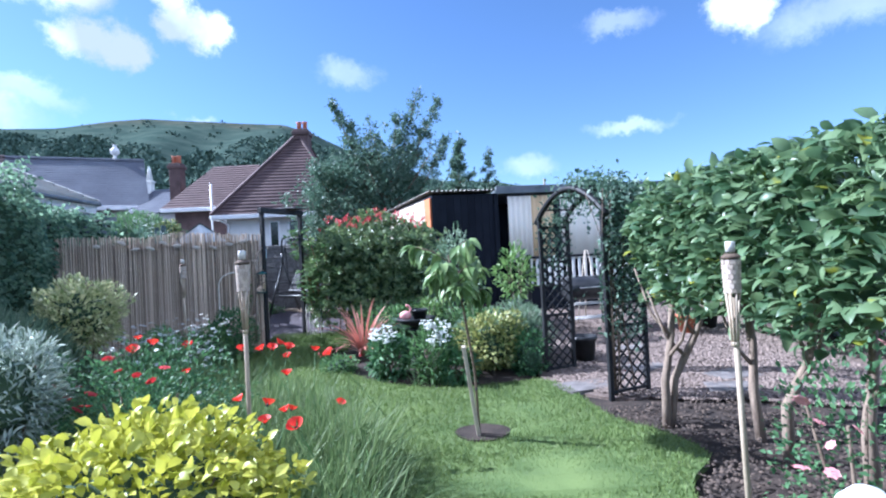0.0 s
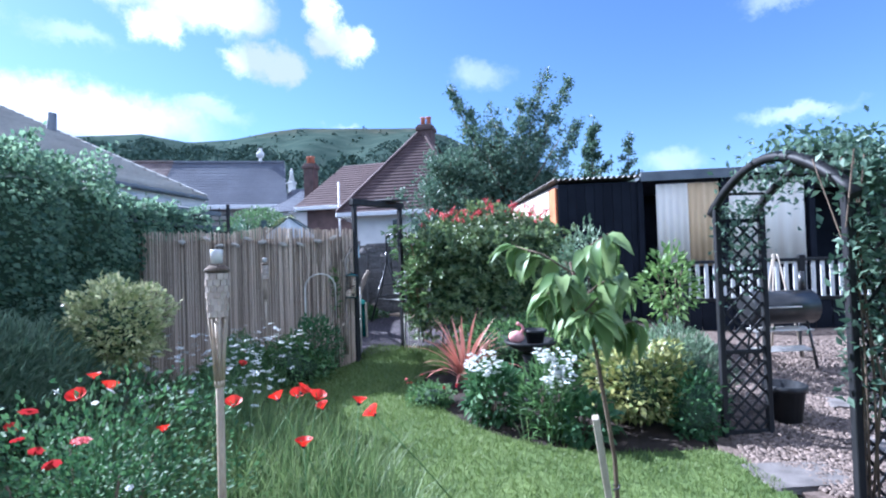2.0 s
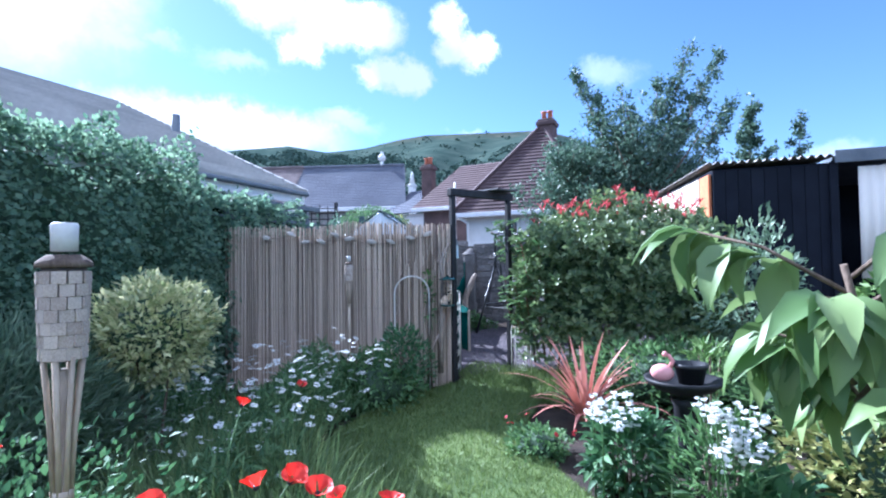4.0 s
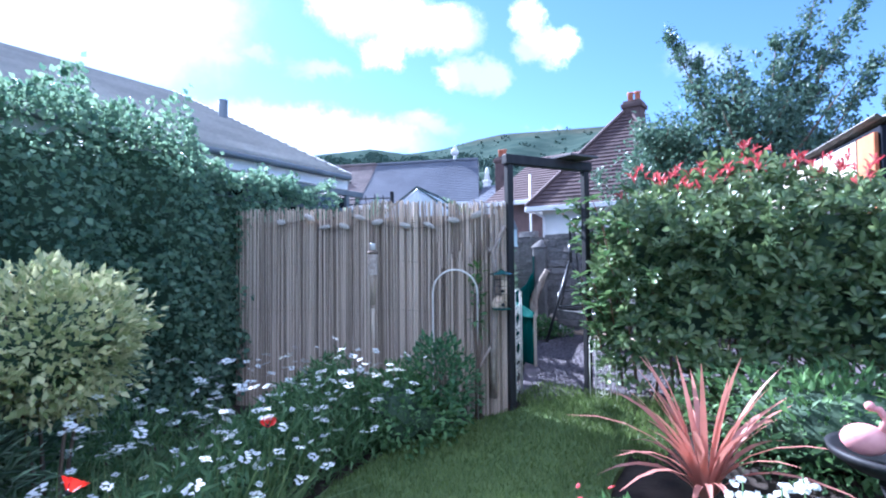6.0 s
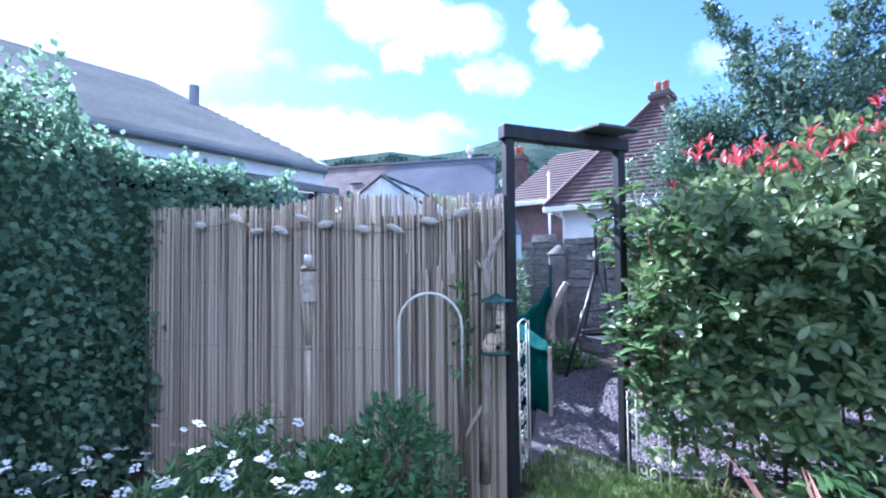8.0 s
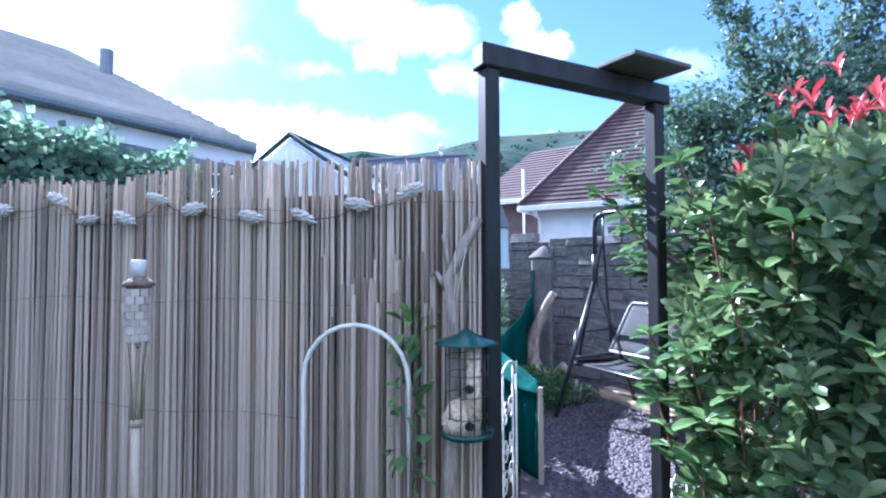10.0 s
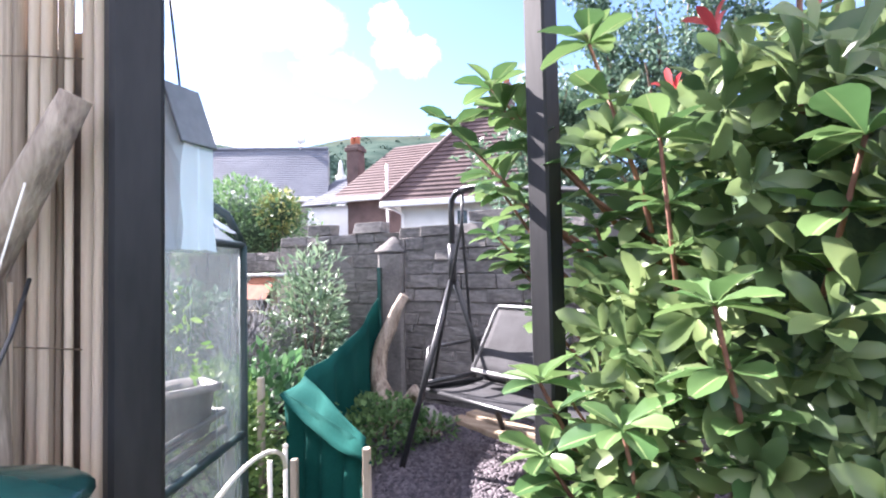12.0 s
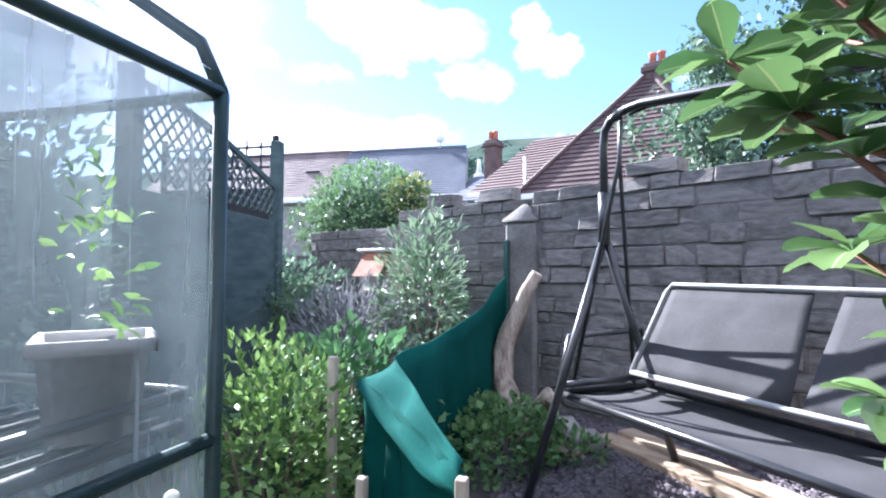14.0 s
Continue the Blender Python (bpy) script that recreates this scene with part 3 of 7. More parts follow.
def build_bungalow():
    h = thing("bungalow", "white rendered bungalow with a steep brown tiled hipped roof", "house")
    # front wing, hipped towards the garden
    P = [(-9.95, 23.45), (-4.9, 24.1), (-5.1, 30.5), (-10.3, 30.0)]
    bm = bmesh.new()
    wall_solid(bm, P, 0.3, 3.66)
    part("wall", bm, M_RENDER, h)
    e = [(-10.45, 22.95, 3.72), (-4.4, 23.6, 3.72), (-4.7, 31.0, 3.72), (-10.8, 30.5, 3.72)]
    t1, t2 = (-7.35, 26.6, 8.1), (-7.5, 29.4, 8.1)
    roof = thing("roof", "", "")
    roof.parent = h
    tiled_slope(roof, e[0], e[1], t1, t1, 26, M_TILE)
    tiled_slope(roof, e[3], e[0], t1, t2, 26, M_TILE)
    tiled_slope(roof, e[1], e[2], t2, t1, 26, M_TILE)
    tiled_slope(roof, e[2], e[3], t2, t2, 26, M_TILE)
    bm = bmesh.new()
    for a, b in ((e[0], t1), (e[1], t1), (t1, t2)):
        beam(bm, Vector(a) + Vector((0, 0, .08)), Vector(b) + Vector((0, 0, .08)), 0.22, 0.12, 0.03)
    part("ridge_tile", bm, M_TILE, roof)
    bm = bmesh.new()
    for a, b in ((e[0], e[1]), (e[3], e[0])):
        beam(bm, Vector(a) - Vector((0, 0, .08)), Vector(b) - Vector((0, 0, .08)), 0.12, 0.2, 0.02)
    part("gutter", bm, M_UPVC, roof, "white gutter and fascia")
    bm = bmesh.new()
    tube(bm, [(-9.85, 23.36, 0.4), (-9.85, 23.36, 3.3), (-10.25, 23.1, 3.6)], .05)
    part("downpipe", bm, M_UPVC, h)
    window(h, (-8.05, 23.70), (-7.65, 23.75), 1.3, 3.4, 1)
    window(h, (-7.2, 23.81), (-5.9, 23.97), 1.3, 3.4, 3)
    chimney(h, -7.15, 26.7, 6.6, 8.35, 0.74, M_BRICK)
    # rear wing
    bm = bmesh.new()
    wall_solid(bm, [(-13.9, 26.4), (-10.0, 26.6), (-9.5, 33), (-14, 33)], 0.3, 4.5)
    part("wall", bm, M_BRICK, h, "brown brick wall")
    tiled_slope(roof, (-14.4, 26.0, 4.5), (-9.3, 26.2, 4.5), (-10.3, 29.0, 7.1), (-12.9, 29.0, 7.1), 18, M_TILE)
    tiled_slope(roof, (-14.4, 33.0, 4.5), (-14.4, 26.0, 4.5), (-12.9, 29.0, 7.1), (-12.9, 31.0, 7.1), 18, M_TILE)
    tiled_slope(roof, (-9.3, 33.4, 4.5), (-14.4, 33.4, 4.5), (-12.9, 29.0, 7.1), (-10.3, 29.0, 7.1), 18, M_TILE)
    bm = bmesh.new()
    beam(bm, (-14.4, 25.97, 4.4), (-9.3, 26.17, 4.4), 0.12, 0.2, 0.02)
    part("gutter", bm, M_UPVC, roof, "white gutter and fascia")
    bm = bmesh.new()
    tube(bm, [(-11.6, 25.6, 0.4), (-11.6, 25.6, 5.6)], .05)
    part("vent_pipe", bm, M_UPVC, h)


build_bungalow()


def build_chapel():
    h = thing("long_building", "long low building roofed part in blue-grey slate, part in brown tile", "house")
    run = Vector((-15.7, -7.1)).normalized()
    back = Vector((run.y, -run.x)) * -3.45
    if back.y < 0:
        back = -back
    ridge_a = Vector((-18.9, 32.4))
    cut, far = ridge_a + run * 7.0, ridge_a + run * 19.0
    z_e, z_r = 5.1, 8.35
    bm = bmesh.new()
    wall_solid(bm, [tuple(ridge_a - back), tuple(far - back), tuple(far), tuple(ridge_a)], 0.3, z_e - .08)
    part("wall", bm, M_COPING, h)
    bm = bmesh.new()
    wall_solid(bm, [tuple(ridge_a), tuple(far), tuple(far + back * .12), tuple(ridge_a + back * .12)], 0.3, z_r - .05)
    part("rear_wall", bm, M_COPING, h)
    roof = thing("roof", "", "")
    roof.parent = h
    for p, q, m, lift in ((ridge_a, cut, M_SLATE, 0.0), (cut, far, M_TILE_PALE, .03)):
        tiled_slope(roof, (*(p - back * 1.06 - (run * .6 if p is ridge_a else run * 0)), z_e + lift), (*(q - back * 1.06), z_e + lift), (*q, z_r + lift), (*p, z_r + lift), 26, m)
        bm = bmesh.new()
        beam(bm, (*p, z_r + .06 + lift), (*q, z_r + .06 + lift), 0.25, 0.14, 0.03)
        part("ridge_tile", bm, m, roof)
    bm = bmesh.new()
    vs = [bm.verts.new(v) for v in ((*(ridge_a - back), z_e - .1), (*ridge_a, z_e - .1), (*ridge_a, z_r - .06))]
    bm.faces.new(vs)
    part("gable", bm, M_COPING, h)
    bm = bmesh.new()
    beam(bm, (*(ridge_a - back * 1.08), z_e - .1), (*(far - back * 1.08), z_e - .1), 0.14, 0.24, 0.02)
    part("gutter", bm, M_UPVC, roof, "white gutter board")
    bm = bmesh.new()
    f = cut - back * .45
    beam(bm, (*(f + run * 1.2), 6.95), (*(f + run * 2.0), 6.95), .55, .08, .02)
    part("roof_window", bm, M_GLASS_DARK, roof, "dark roof window")
    bm = bmesh.new()
    f = ridge_a - run * -1.55
    tube(bm, [(*f, z_r), (*f, z_r + .35)], .14, .09, 8)
    bmesh.ops.create_icosphere(bm, subdivisions=2, radius=.27, matrix=pose(f.x, f.y, z_r + .58))
    box(bm, (f.x - .09, f.y - .09, z_r + .8), (f.x + .09, f.y + .09, z_r + 1.0), .02)
    part("finial", bm, M_RENDER, h, "pale stone ball finial")
    # pinnacle on a rear corner
    bm = bmesh.new()
    x, y = -22.6, 39.4
    wall_solid(bm, [(-20.2, 33.0), (-19.2, 32.7), (-22.2, 39.6), (-23.2, 39.8)], 0.3, 4.9)
    part("side_wall", bm, M_COPING, h)
    bm = bmesh.new()
    box(bm, (x - .24, y - .24, 0.4), (x + .24, y + .24, 8.3), 0.03)
    box(bm, (x - .3, y - .3, 8.1), (x + .3, y + .3, 8.3), 0.03)
    lathe(bm, [(.26, 8.3), (.13, 9.0), (.15, 9.1), (.03, 9.4)], (x, y, 0), 8)
    part("stone_pinnacle", bm, M_RENDER, h, "pale stone corner pinnacle")
    # lower house between, with its chimney
    g = thing("neighbour_house", "low house with a slate roof and tall brick chimney", "house")
    bm = bmesh.new()
    wall_solid(bm, [(-17.4, 28.4), (-14.75, 28.4), (-14.75, 34), (-17.4, 34)], 0.3, 4.5)
    part("wall", bm, M_RENDER, g)
    tiled_slope(g, (-17.6, 28.1, 4.55), (-14.6, 28.1, 4.55), (-14.6, 31.2, 6.3), (-17.6, 31.2, 6.3), 14, M_SLATE)
    tiled_slope(g, (-14.6, 34.3, 4.55), (-17.6, 34.3, 4.55), (-17.6, 31.2, 6.3), (-14.6, 31.2, 6.3), 14, M_SLATE)
    chimney(g, -14.9, 28.75, 4.0, 7.35, 0.62, M_BRICK)


build_chapel()


def build_left_house():
    h = thing("bungalow", "neighbouring bungalow with a large pale grey tiled roof", "house")
    e0, e1 = Vector((-6.69, 9.9, 2.79)), Vector((-5.9, 0.5, 2.79))
    r0, r1 = Vector((-13.9, 10.5, 5.85)), Vector((-13.2, -0.2, 5.85))
    b0, b1 = Vector((-21.0, 11.0, 2.79)), Vector((-20.3, 0.0, 2.79))
    bm = bmesh.new()
    wall_solid(bm, [(e0.x - .45, e0.y - .25), (e1.x - .45, e1.y + .3), (b1.x, b1.y + .3), (b0.x, b0.y - .3)], 0.2, 2.7)
    vs = [bm.verts.new(v) for v in (e0 + Vector((-.35, -.2, -.1)), b0 + Vector((.3, -.2, -.1)), r0 + Vector((0, -.2, -.1)))]
    bm.faces.new(vs)
    part("wall", bm, M_RENDER, h)
    roof = thing("roof", "", "")
    roof.parent = h
    # glazed lean-to with a dark frame below the eaves
    x0 = Vector((-6.28, 9.5, 0))
    for k in range(5):
        bm = bmesh.new()
        p = x0 + Vector((.02 * k, -.55 * k, 0))
        beam(bm, p + Vector((0, 0, .2)), p + Vector((0, 0, 2.42)), .06, .06, .004, up=(1, 0, 0))
        part("lean_to_post", bm, M_FASCIA, h, "dark grey lean-to post")
    for z in (2.46, 2.2):
        bm = bmesh.new()
        beam(bm, x0 + Vector((0, .3, z)), x0 + Vector((.08, -2.3, z)), .07, .08 if z > 2.4 else .05, .004)
        part("lean_to_beam", bm, M_FASCIA, h, "dark grey lean-to beam")
    bm = bmesh.new()
    box(bm, (x0.x - .8, 7.3, .2), (x0.x - .06, 9.55, 2.4))
    part("lean_to_glazing", bm, M_GLASS_DARK, h, "dark lean-to glazing")
    tiled_slope(roof, e0, e1, r1, r0, 24, M_SLATE_L, step=0.085)
    tiled_slope(roof, b1, b0, r0, r1, 30, M_SLATE_L)
    bm = bmesh.new()
    beam(bm, e0 + Vector((.06, 0, -.02)), e1 + Vector((.06, 0, -.02)), .1, .07, .02)
    part("gutter", bm, M_FASCIA, roof, "dark grey gutter")
    bm = bmesh.new()
    beam(bm, e0 + Vector((-.02, 0, -.12)), e1 + Vector((-.02, 0, -.12)), .03, .15, .005)
    part("fascia", bm, M_UPVC, roof, "white fascia board")
    bm = bmesh.new()
    beam(bm, e0 + Vector((0, .02, -.02)), r0 + Vector((0, .02, -.02)), .06, .2, .01)
    part("bargeboard", bm, M_SLATE_L, roof)
    bm = bmesh.new()
    c = Vector((-10.4, 9.9, 4.35))
    tube(bm, [c - Vector((0, 0, .4)), c + Vector((0, 0, .45))], .09, .09, 10)
    part("flue", bm, M_FASCIA, roof, "grey flue pipe")


build_left_house()


# ---- yard wall ----
def stone_run(parent, p, q, z0, tops, course=0.105, length=0.27, limit=300):
    """Coursed blocks along the front face from p to q (plan), each a piece of its own; tops: height at both ends."""
    p, q = Vector(p), Vector(q)
    d = (q - p).normalized()
    n = Vector((d.y, -d.x))
    run = (q - p).length
    ang = math.atan2(d.y, d.x)
    kinds = []
    for k in range(10):
        bm = bmesh.new()
        r = bmesh.ops.create_cube(bm, size=1.0)
        for v in bm.verts:
            v.co += Vector((random.uniform(-.03, .03), random.uniform(-.12, .12), random.uniform(-.06, .06)))
        bmesh.ops.bevel(bm, geom=bm.edges[:], offset=0.035, segments=1, affect="EDGES")
        me = bpy.data.meshes.new("brick")
        bm.to_mesh(me)
        bm.free()
        me.materials.append(M_STONE)
        kinds.append(me)
    z, row = z0, 0
    while True:
        hgt = course * random.uniform(0.8, 1.3)
        x = -random.uniform(0, length)
        while x < run:
            ln = length * random.uniform(0.6, 1.35)
            a, b = max(x, 0), min(x + ln, run)
            top = tops[0] + (tops[1] - tops[0]) * (a + b) / 2 / run
            if b - a > 0.06 and z + hgt <= top + random.choice((0, 0, 0.05)):
                c = p + d * (a + b) / 2 + n * random.uniform(-.012, .012)
                m = Matrix.LocRotScale((c.x, c.y, z + hgt / 2), Euler((0, 0, ang)), (b - a - .010, 0.15, hgt - .010))
                piece("brick", random.choice(kinds), parent, m)
            x += ln
        z += hgt
        row += 1
        if z > max(tops):
            break


def build_wall():
    w = thing("wall_yard", "weathered grey coursed stone wall round the yard", "wall", kind="structure")
    for p, q, t in (((-4.35, 12.12), (-0.45, 11.35), 1.88), ((-5.78, 12.28), (-4.35, 12.2), 1.88), ((-7.1, 12.35), (-5.78, 12.28), 1.72), ((-7.1, 12.35), (-6.35, 9.6), 1.5)):
        P, Q = Vector(p), Vector(q)
        d = (Q - P).normalized()
        n = Vector((-d.y, d.x))
        if n.y < 0:
            n = -n
        if p == (-7.1, 12.35) and q == (-6.35, 9.6):
            n = -Vector((abs(d.y), abs(d.x)))
        o = n * -0.066
        P2, Q2 = P + n * 0.3, Q + n * 0.3
        bm = bmesh.new()
        wall_solid(bm, [tuple(P + o), tuple(Q + o), tuple(Q2), tuple(P2)], 0.1, t - 0.04)
        part("mortar_core", bm, M_MORTAR, w)
    stone_run(w, (-4.35, 12.12), (-0.45, 11.35), 0.25, (1.92, 1.95), 0.095, 0.27)
    stone_run(w, (-5.78, 12.28), (-4.35, 12.2), 0.3, (1.93, 1.92), 0.1, 0.26)
    stone_run(w, (-7.1, 12.35), (-5.78, 12.28), 0.3, (1.78, 1.76), 0.1, 0.26)
    bm = bmesh.new()
    box(bm, (-4.55, 11.98, 0.2), (-4.31, 12.3, 1.66), 0.02)
    part("pier", bm, M_STONE, w, "dark stone pier")
    bm = bmesh.new()
    lathe(bm, [(.18, 1.66), (.18, 1.68), (.02, 1.80)], (-4.44, 12.1, 0), 4)
    bmesh.ops.rotate(bm, verts=bm.verts[:], cent=(-4.44, 12.1, 0), matrix=Matrix.Rotation(radians(45), 3, "Z"))
    part("cap_stone", bm, M_STONE, w, "dark pyramidal cap stone")


# ---- shelter ----
def build_shelter():
    s = thing("garden_shelter", "black painted timber shelter with corrugated roof and open lean-to", "shed")
    A, B, C = Vector((-0.2, 11.25)), Vector((1.22, 11.5)), Vector((6.6, 12.2))
    back = Vector((-2.3, 17.4)) - A
    d = (B - A).normalized()
    n = Vector((d.y, -d.x))
    bm = bmesh.new()
    wall_solid(bm, [tuple(A), tuple(B), tuple(B + back * .55), tuple(A + back)], 0.2, 2.78)
    part("wall", bm, M_SHED_DARK, s)
    # front boards
    for i in range(9):
        a, b = A.lerp(B, i / 9), A.lerp(B, (i + 1) / 9)
        bm = bmesh.new()
        beam(bm, (*((a + b) / 2 + n * .012), 0.2), (*((a + b) / 2 + n * .012), 2.76), (b - a).length - .006, .02, .003, up=(n.x, n.y, 0))
        part("board", bm, M_SHED_DARK, s)
    # side panels
    sd = back.normalized()
    sn = Vector((-sd.y, sd.x))
    L = back.length
    x, i = 0.0, 0
    while x < L - .1:
        w = 0.42 if i == 0 else 0.95
        a, b = A + sd * (x + .02), A + sd * min(x + w - .02, L)
        bm = bmesh.new()
        c = (a + b) / 2 + sn * .03
        beam(bm, (*c, 0.3), (*c, 2.72), (b - a).length, .04, .004, up=(sn.x, sn.y, 0))
        part("side_panel", bm, M_ORANGE if i == 0 else M_PEEL, s, "orange painted end board" if i == 0 else "weathered cream panel")
        x += w
        i += 1
    # corrugated roof
    V, Q = [], []
    m = 90
    for i in range(m + 1):
        p = (A - d * .08).lerp(B + d * .02, i / m)
        z = 2.86 + .022 * math.sin(i * 2 * math.pi / 6)
        for k, (o, dz) in enumerate(((n * .12, 0), (back * 1.02, 0.0))):
            V.append((*(p + o), z + dz - 0.06 * (k == 1)))
    for i in range(m):
        Q.append((2 * i, 2 * i + 2, 2 * i + 3, 2 * i + 1))
    r = raw("corrugated_roof", V, Q, M_COPING, s, "pale corrugated roof sheet")
    # lean-to
    f = Vector((d.y, -d.x))
    bm = bmesh.new()
    beam(bm, (*(B + f * .1), 2.84), (*(C + f * .1), 2.84), .05, .17, .006)
    part("fascia", bm, M_FASCIA, s, "blue-grey roof fascia")
    bm = bmesh.new()
    wall_solid(bm, [tuple(B + f * .08), tuple(C + f * .08), tuple(C + Vector((0, 3.2))), tuple(B + Vector((0, 3.2)))], 2.80, 2.9)
    part("roof", bm, M_FASCIA, s)
    bm = bmesh.new()
    for k in (0.0, 0.26, 0.52, 0.78, 1.0):
        p = B.lerp(C, k) + f * .02
        beam(bm, (*p, 0.2), (*p, 2.78), .1, .1, .006, up=(f.x, f.y, 0))
    part("post", bm, M_SHED_DARK, s)
    bm = bmesh.new()
    wall_solid(bm, [tuple(B + Vector((0, 2.8))), tuple(C + Vector((0, 2.8))), tuple(C + Vector((0, 3.0))), tuple(B + Vector((0, 3.0)))], 0.2, 2.8)
    part("back_wall", bm, M_SHED_DARK, s)
    bm = bmesh.new()
    wall_solid(bm, [tuple(B + f * .9), tuple(C + f * .9), tuple(C + Vector((0, 2.8))), tuple(B + Vector((0, 2.8)))], 0.0, 0.42)
    part("deck", bm, M_SHED_DARK, s, "dark timber deck")

    def curtain(k0, k1, material, label):
        V, Q = [], []
        m = 40
        for i in range(m + 1):
            p = B.lerp(C, k0 + (k1 - k0) * i / m) + f * (.04 + .012 * math.sin(i * .7))
            V += [(*p, 1.22), (*p, 2.70)]
        for i in range(m):
            Q.append((2 * i, 2 * i + 2, 2 * i + 3, 2 * i + 1))
        c = smooth(raw("curtain", V, Q, material, None, label))
        c.modifiers.new("thick", "SOLIDIFY").thickness = .004
        c["category"] = "curtain"

    curtain(0.05, 0.15, M_CREAM, "pale cream shelter curtain hanging from the roof edge")
    curtain(0.15, 0.245, M_TAN, "tan shelter curtain hanging beside a post")
    curtain(0.275, 0.50, M_CREAM, "wide pale cream curtain closing the shelter")
    # railing
    rail = thing("deck_railing", "dark deck railing with white balusters", "railing")
    R0, R1 = B + f * 1.15 + d * 0.3, C + f * 1.15
    for z in (1.31, 0.72):
        bm = bmesh.new()
        beam(bm, (*R0, z), (*R1, z), .07, .05, .006)
        part("rail", bm, M_BLACKWOOD, rail)
    for i in range(22):
        p = R0.lerp(R1, (i + .5) / 22)
        bm = bmesh.new()
        beam(bm, (p.x, p.y, -.1), (p.x, p.y, .69), (R1 - R0).length / 22 - .008, .02, .002, up=(f.x, f.y, 0))
        part("skirt_board", bm, M_SHED_DARK, rail)
    m = 40
    bm = bmesh.new()
    beam(bm, (0, 0, 0), (0, 0, .555), .055, .022, .005, up=(0, 1, 0))
    me = bpy.data.meshes.new("baluster")
    bm.to_mesh(me)
    bm.free()
    me.materials.append(M_WHITEWOOD)
    for i in range(m):
        p = R0.lerp(R1, (i + .5) / m)
        piece("baluster", me, rail, pose(p.x, p.y, .745))
    for k in (0, .33, .66, 1):
        p = R0.lerp(R1, k)
        bm = bmesh.new()
        beam(bm, (*p, 0.0), (*p, 1.38), .09, .09, .008, up=(0, 1, 0))
        part("post", bm, M_BLACKWOOD, rail)
    # roof behind
    g = thing("neighbour_house", "low roof of a house beyond the shelter", "house")
    bm = bmesh.new()
    wall_solid(bm, [(5.2, 25.6), (12, 25.6), (12, 30), (5.2, 30)], 0.3, 3.6)
    part("wall", bm, M_RENDER, g)
    tiled_slope(g, (4.8, 25.2, 3.6), (12.4, 25.2, 3.6), (12.4, 27.8, 4.6), (5.4, 27.8, 4.6), 10, M_TILE)
    bm = bmesh.new()
    tube(bm, [(5.6, 27.6, 4.4), (5.6, 27.6, 5.3)], .06)
    part("flue", bm, M_COPING, g)


build_shelter()


# ---- reed fence and gate ----
FL, FR = Vector((-5.65, 7.39)), Vector((-3.03, 8.47))


def build_fence():
    f = thing("fence_reed", "brown and grey reed cane screen fence", "fence", kind="structure")
    d = (FR - FL).normalized()
    n = Vector((d.y, -d.x))
    run = (FR - FL).length
    # added sheet behind the canes; its colour paints the shade in their gaps
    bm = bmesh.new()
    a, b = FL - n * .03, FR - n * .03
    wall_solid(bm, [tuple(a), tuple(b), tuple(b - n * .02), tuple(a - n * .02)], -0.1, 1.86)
    part("backing", bm, M_GAP_SHADE, f)
    kinds = []
    for k in range(8):
        bm = bmesh.new()
        h = 1.0
        pts = [(random.uniform(-.004, .004), random.uniform(-.003, .003), h * i / 5) for i in range(6)]
        me = bpy.data.meshes.new("cane")
        seg = 6
        rings = []
        for i, (px, py, pz) in enumerate(pts):
            rr = .5 * (1 - .12 * i / 5)
            rings.append([bm.verts.new((px * 20 + rr * math.cos(2 * math.pi * q / seg), py * 20 + rr * math.sin(2 * math.pi * q / seg), pz)) for q in range(seg)])
        for A, B in zip(rings, rings[1:]):
            for q in range(seg):
                bm.faces.new((A[q], A[(q + 1) % seg], B[(q + 1) % seg], B[q])).smooth = True
        bm.faces.new(rings[-1])
        bm.to_mesh(me)
        bm.free()
        me.materials.append(M_CANE)
        kinds.append(me)
    x = 0.0
    while x < run:
        w = random.choice((.009, .011, .013, .016, .019, .022)) * random.uniform(.9, 1.1)
        p = FL + d * (x + w / 2) + n * random.uniform(-.008, .008)
        s = x / run
        top = float(np.interp(p.x, [-5.65, -5.2, -4.85, -4.55, -4.37, -4.2, -3.8, -3.3, -3.03], [1.99, 1.975, 1.965, 1.945, 1.98, 2.02, 2.005, 1.965, 1.96])) + random.gauss(0, .013) - .06 * (random.random() < .05)
        z0 = float(gz(p.x, p.y)) - .02
        piece("cane", random.choice(kinds), f, Matrix.LocRotScale((p.x, p.y, z0), Euler((random.gauss(0, .003), random.gauss(0, .005), random.uniform(0, 6.28))), (w, w, top - z0)))
        x += w * random.uniform(.76, .95)
    # binding wires and a rail of short broken canes
    for z in (.35, .95, 1.42, 1.8):
        bm = bmesh.new()
        tube(bm, [(*(FL + d * run * k / 40 + n * (.017 + .003 * math.sin(k * 2.1))), z + .012 * math.sin(k * .5 + z)) for k in range(41)], .001, .001, 4)
        part("binding_wire", bm, M_BARK, f, "thin rusty binding wire")
    for k in range(34):
        q = FL + d * (run * (.78 + .2 * random.random())) + n * .026
        w = random.uniform(.014, .022)
        z0 = float(gz(q.x, q.y)) - .02
        piece("cane", random.choice(kinds), f, Matrix.LocRotScale((q.x, q.y, z0), Euler((0, random.gauss(0, .006), random.uniform(0, 6.28))), (w, w, random.uniform(1.35, 1.62) - z0)))


GL, GR = Vector((-2.985, 8.493)), Vector((-2.583, 9.31))


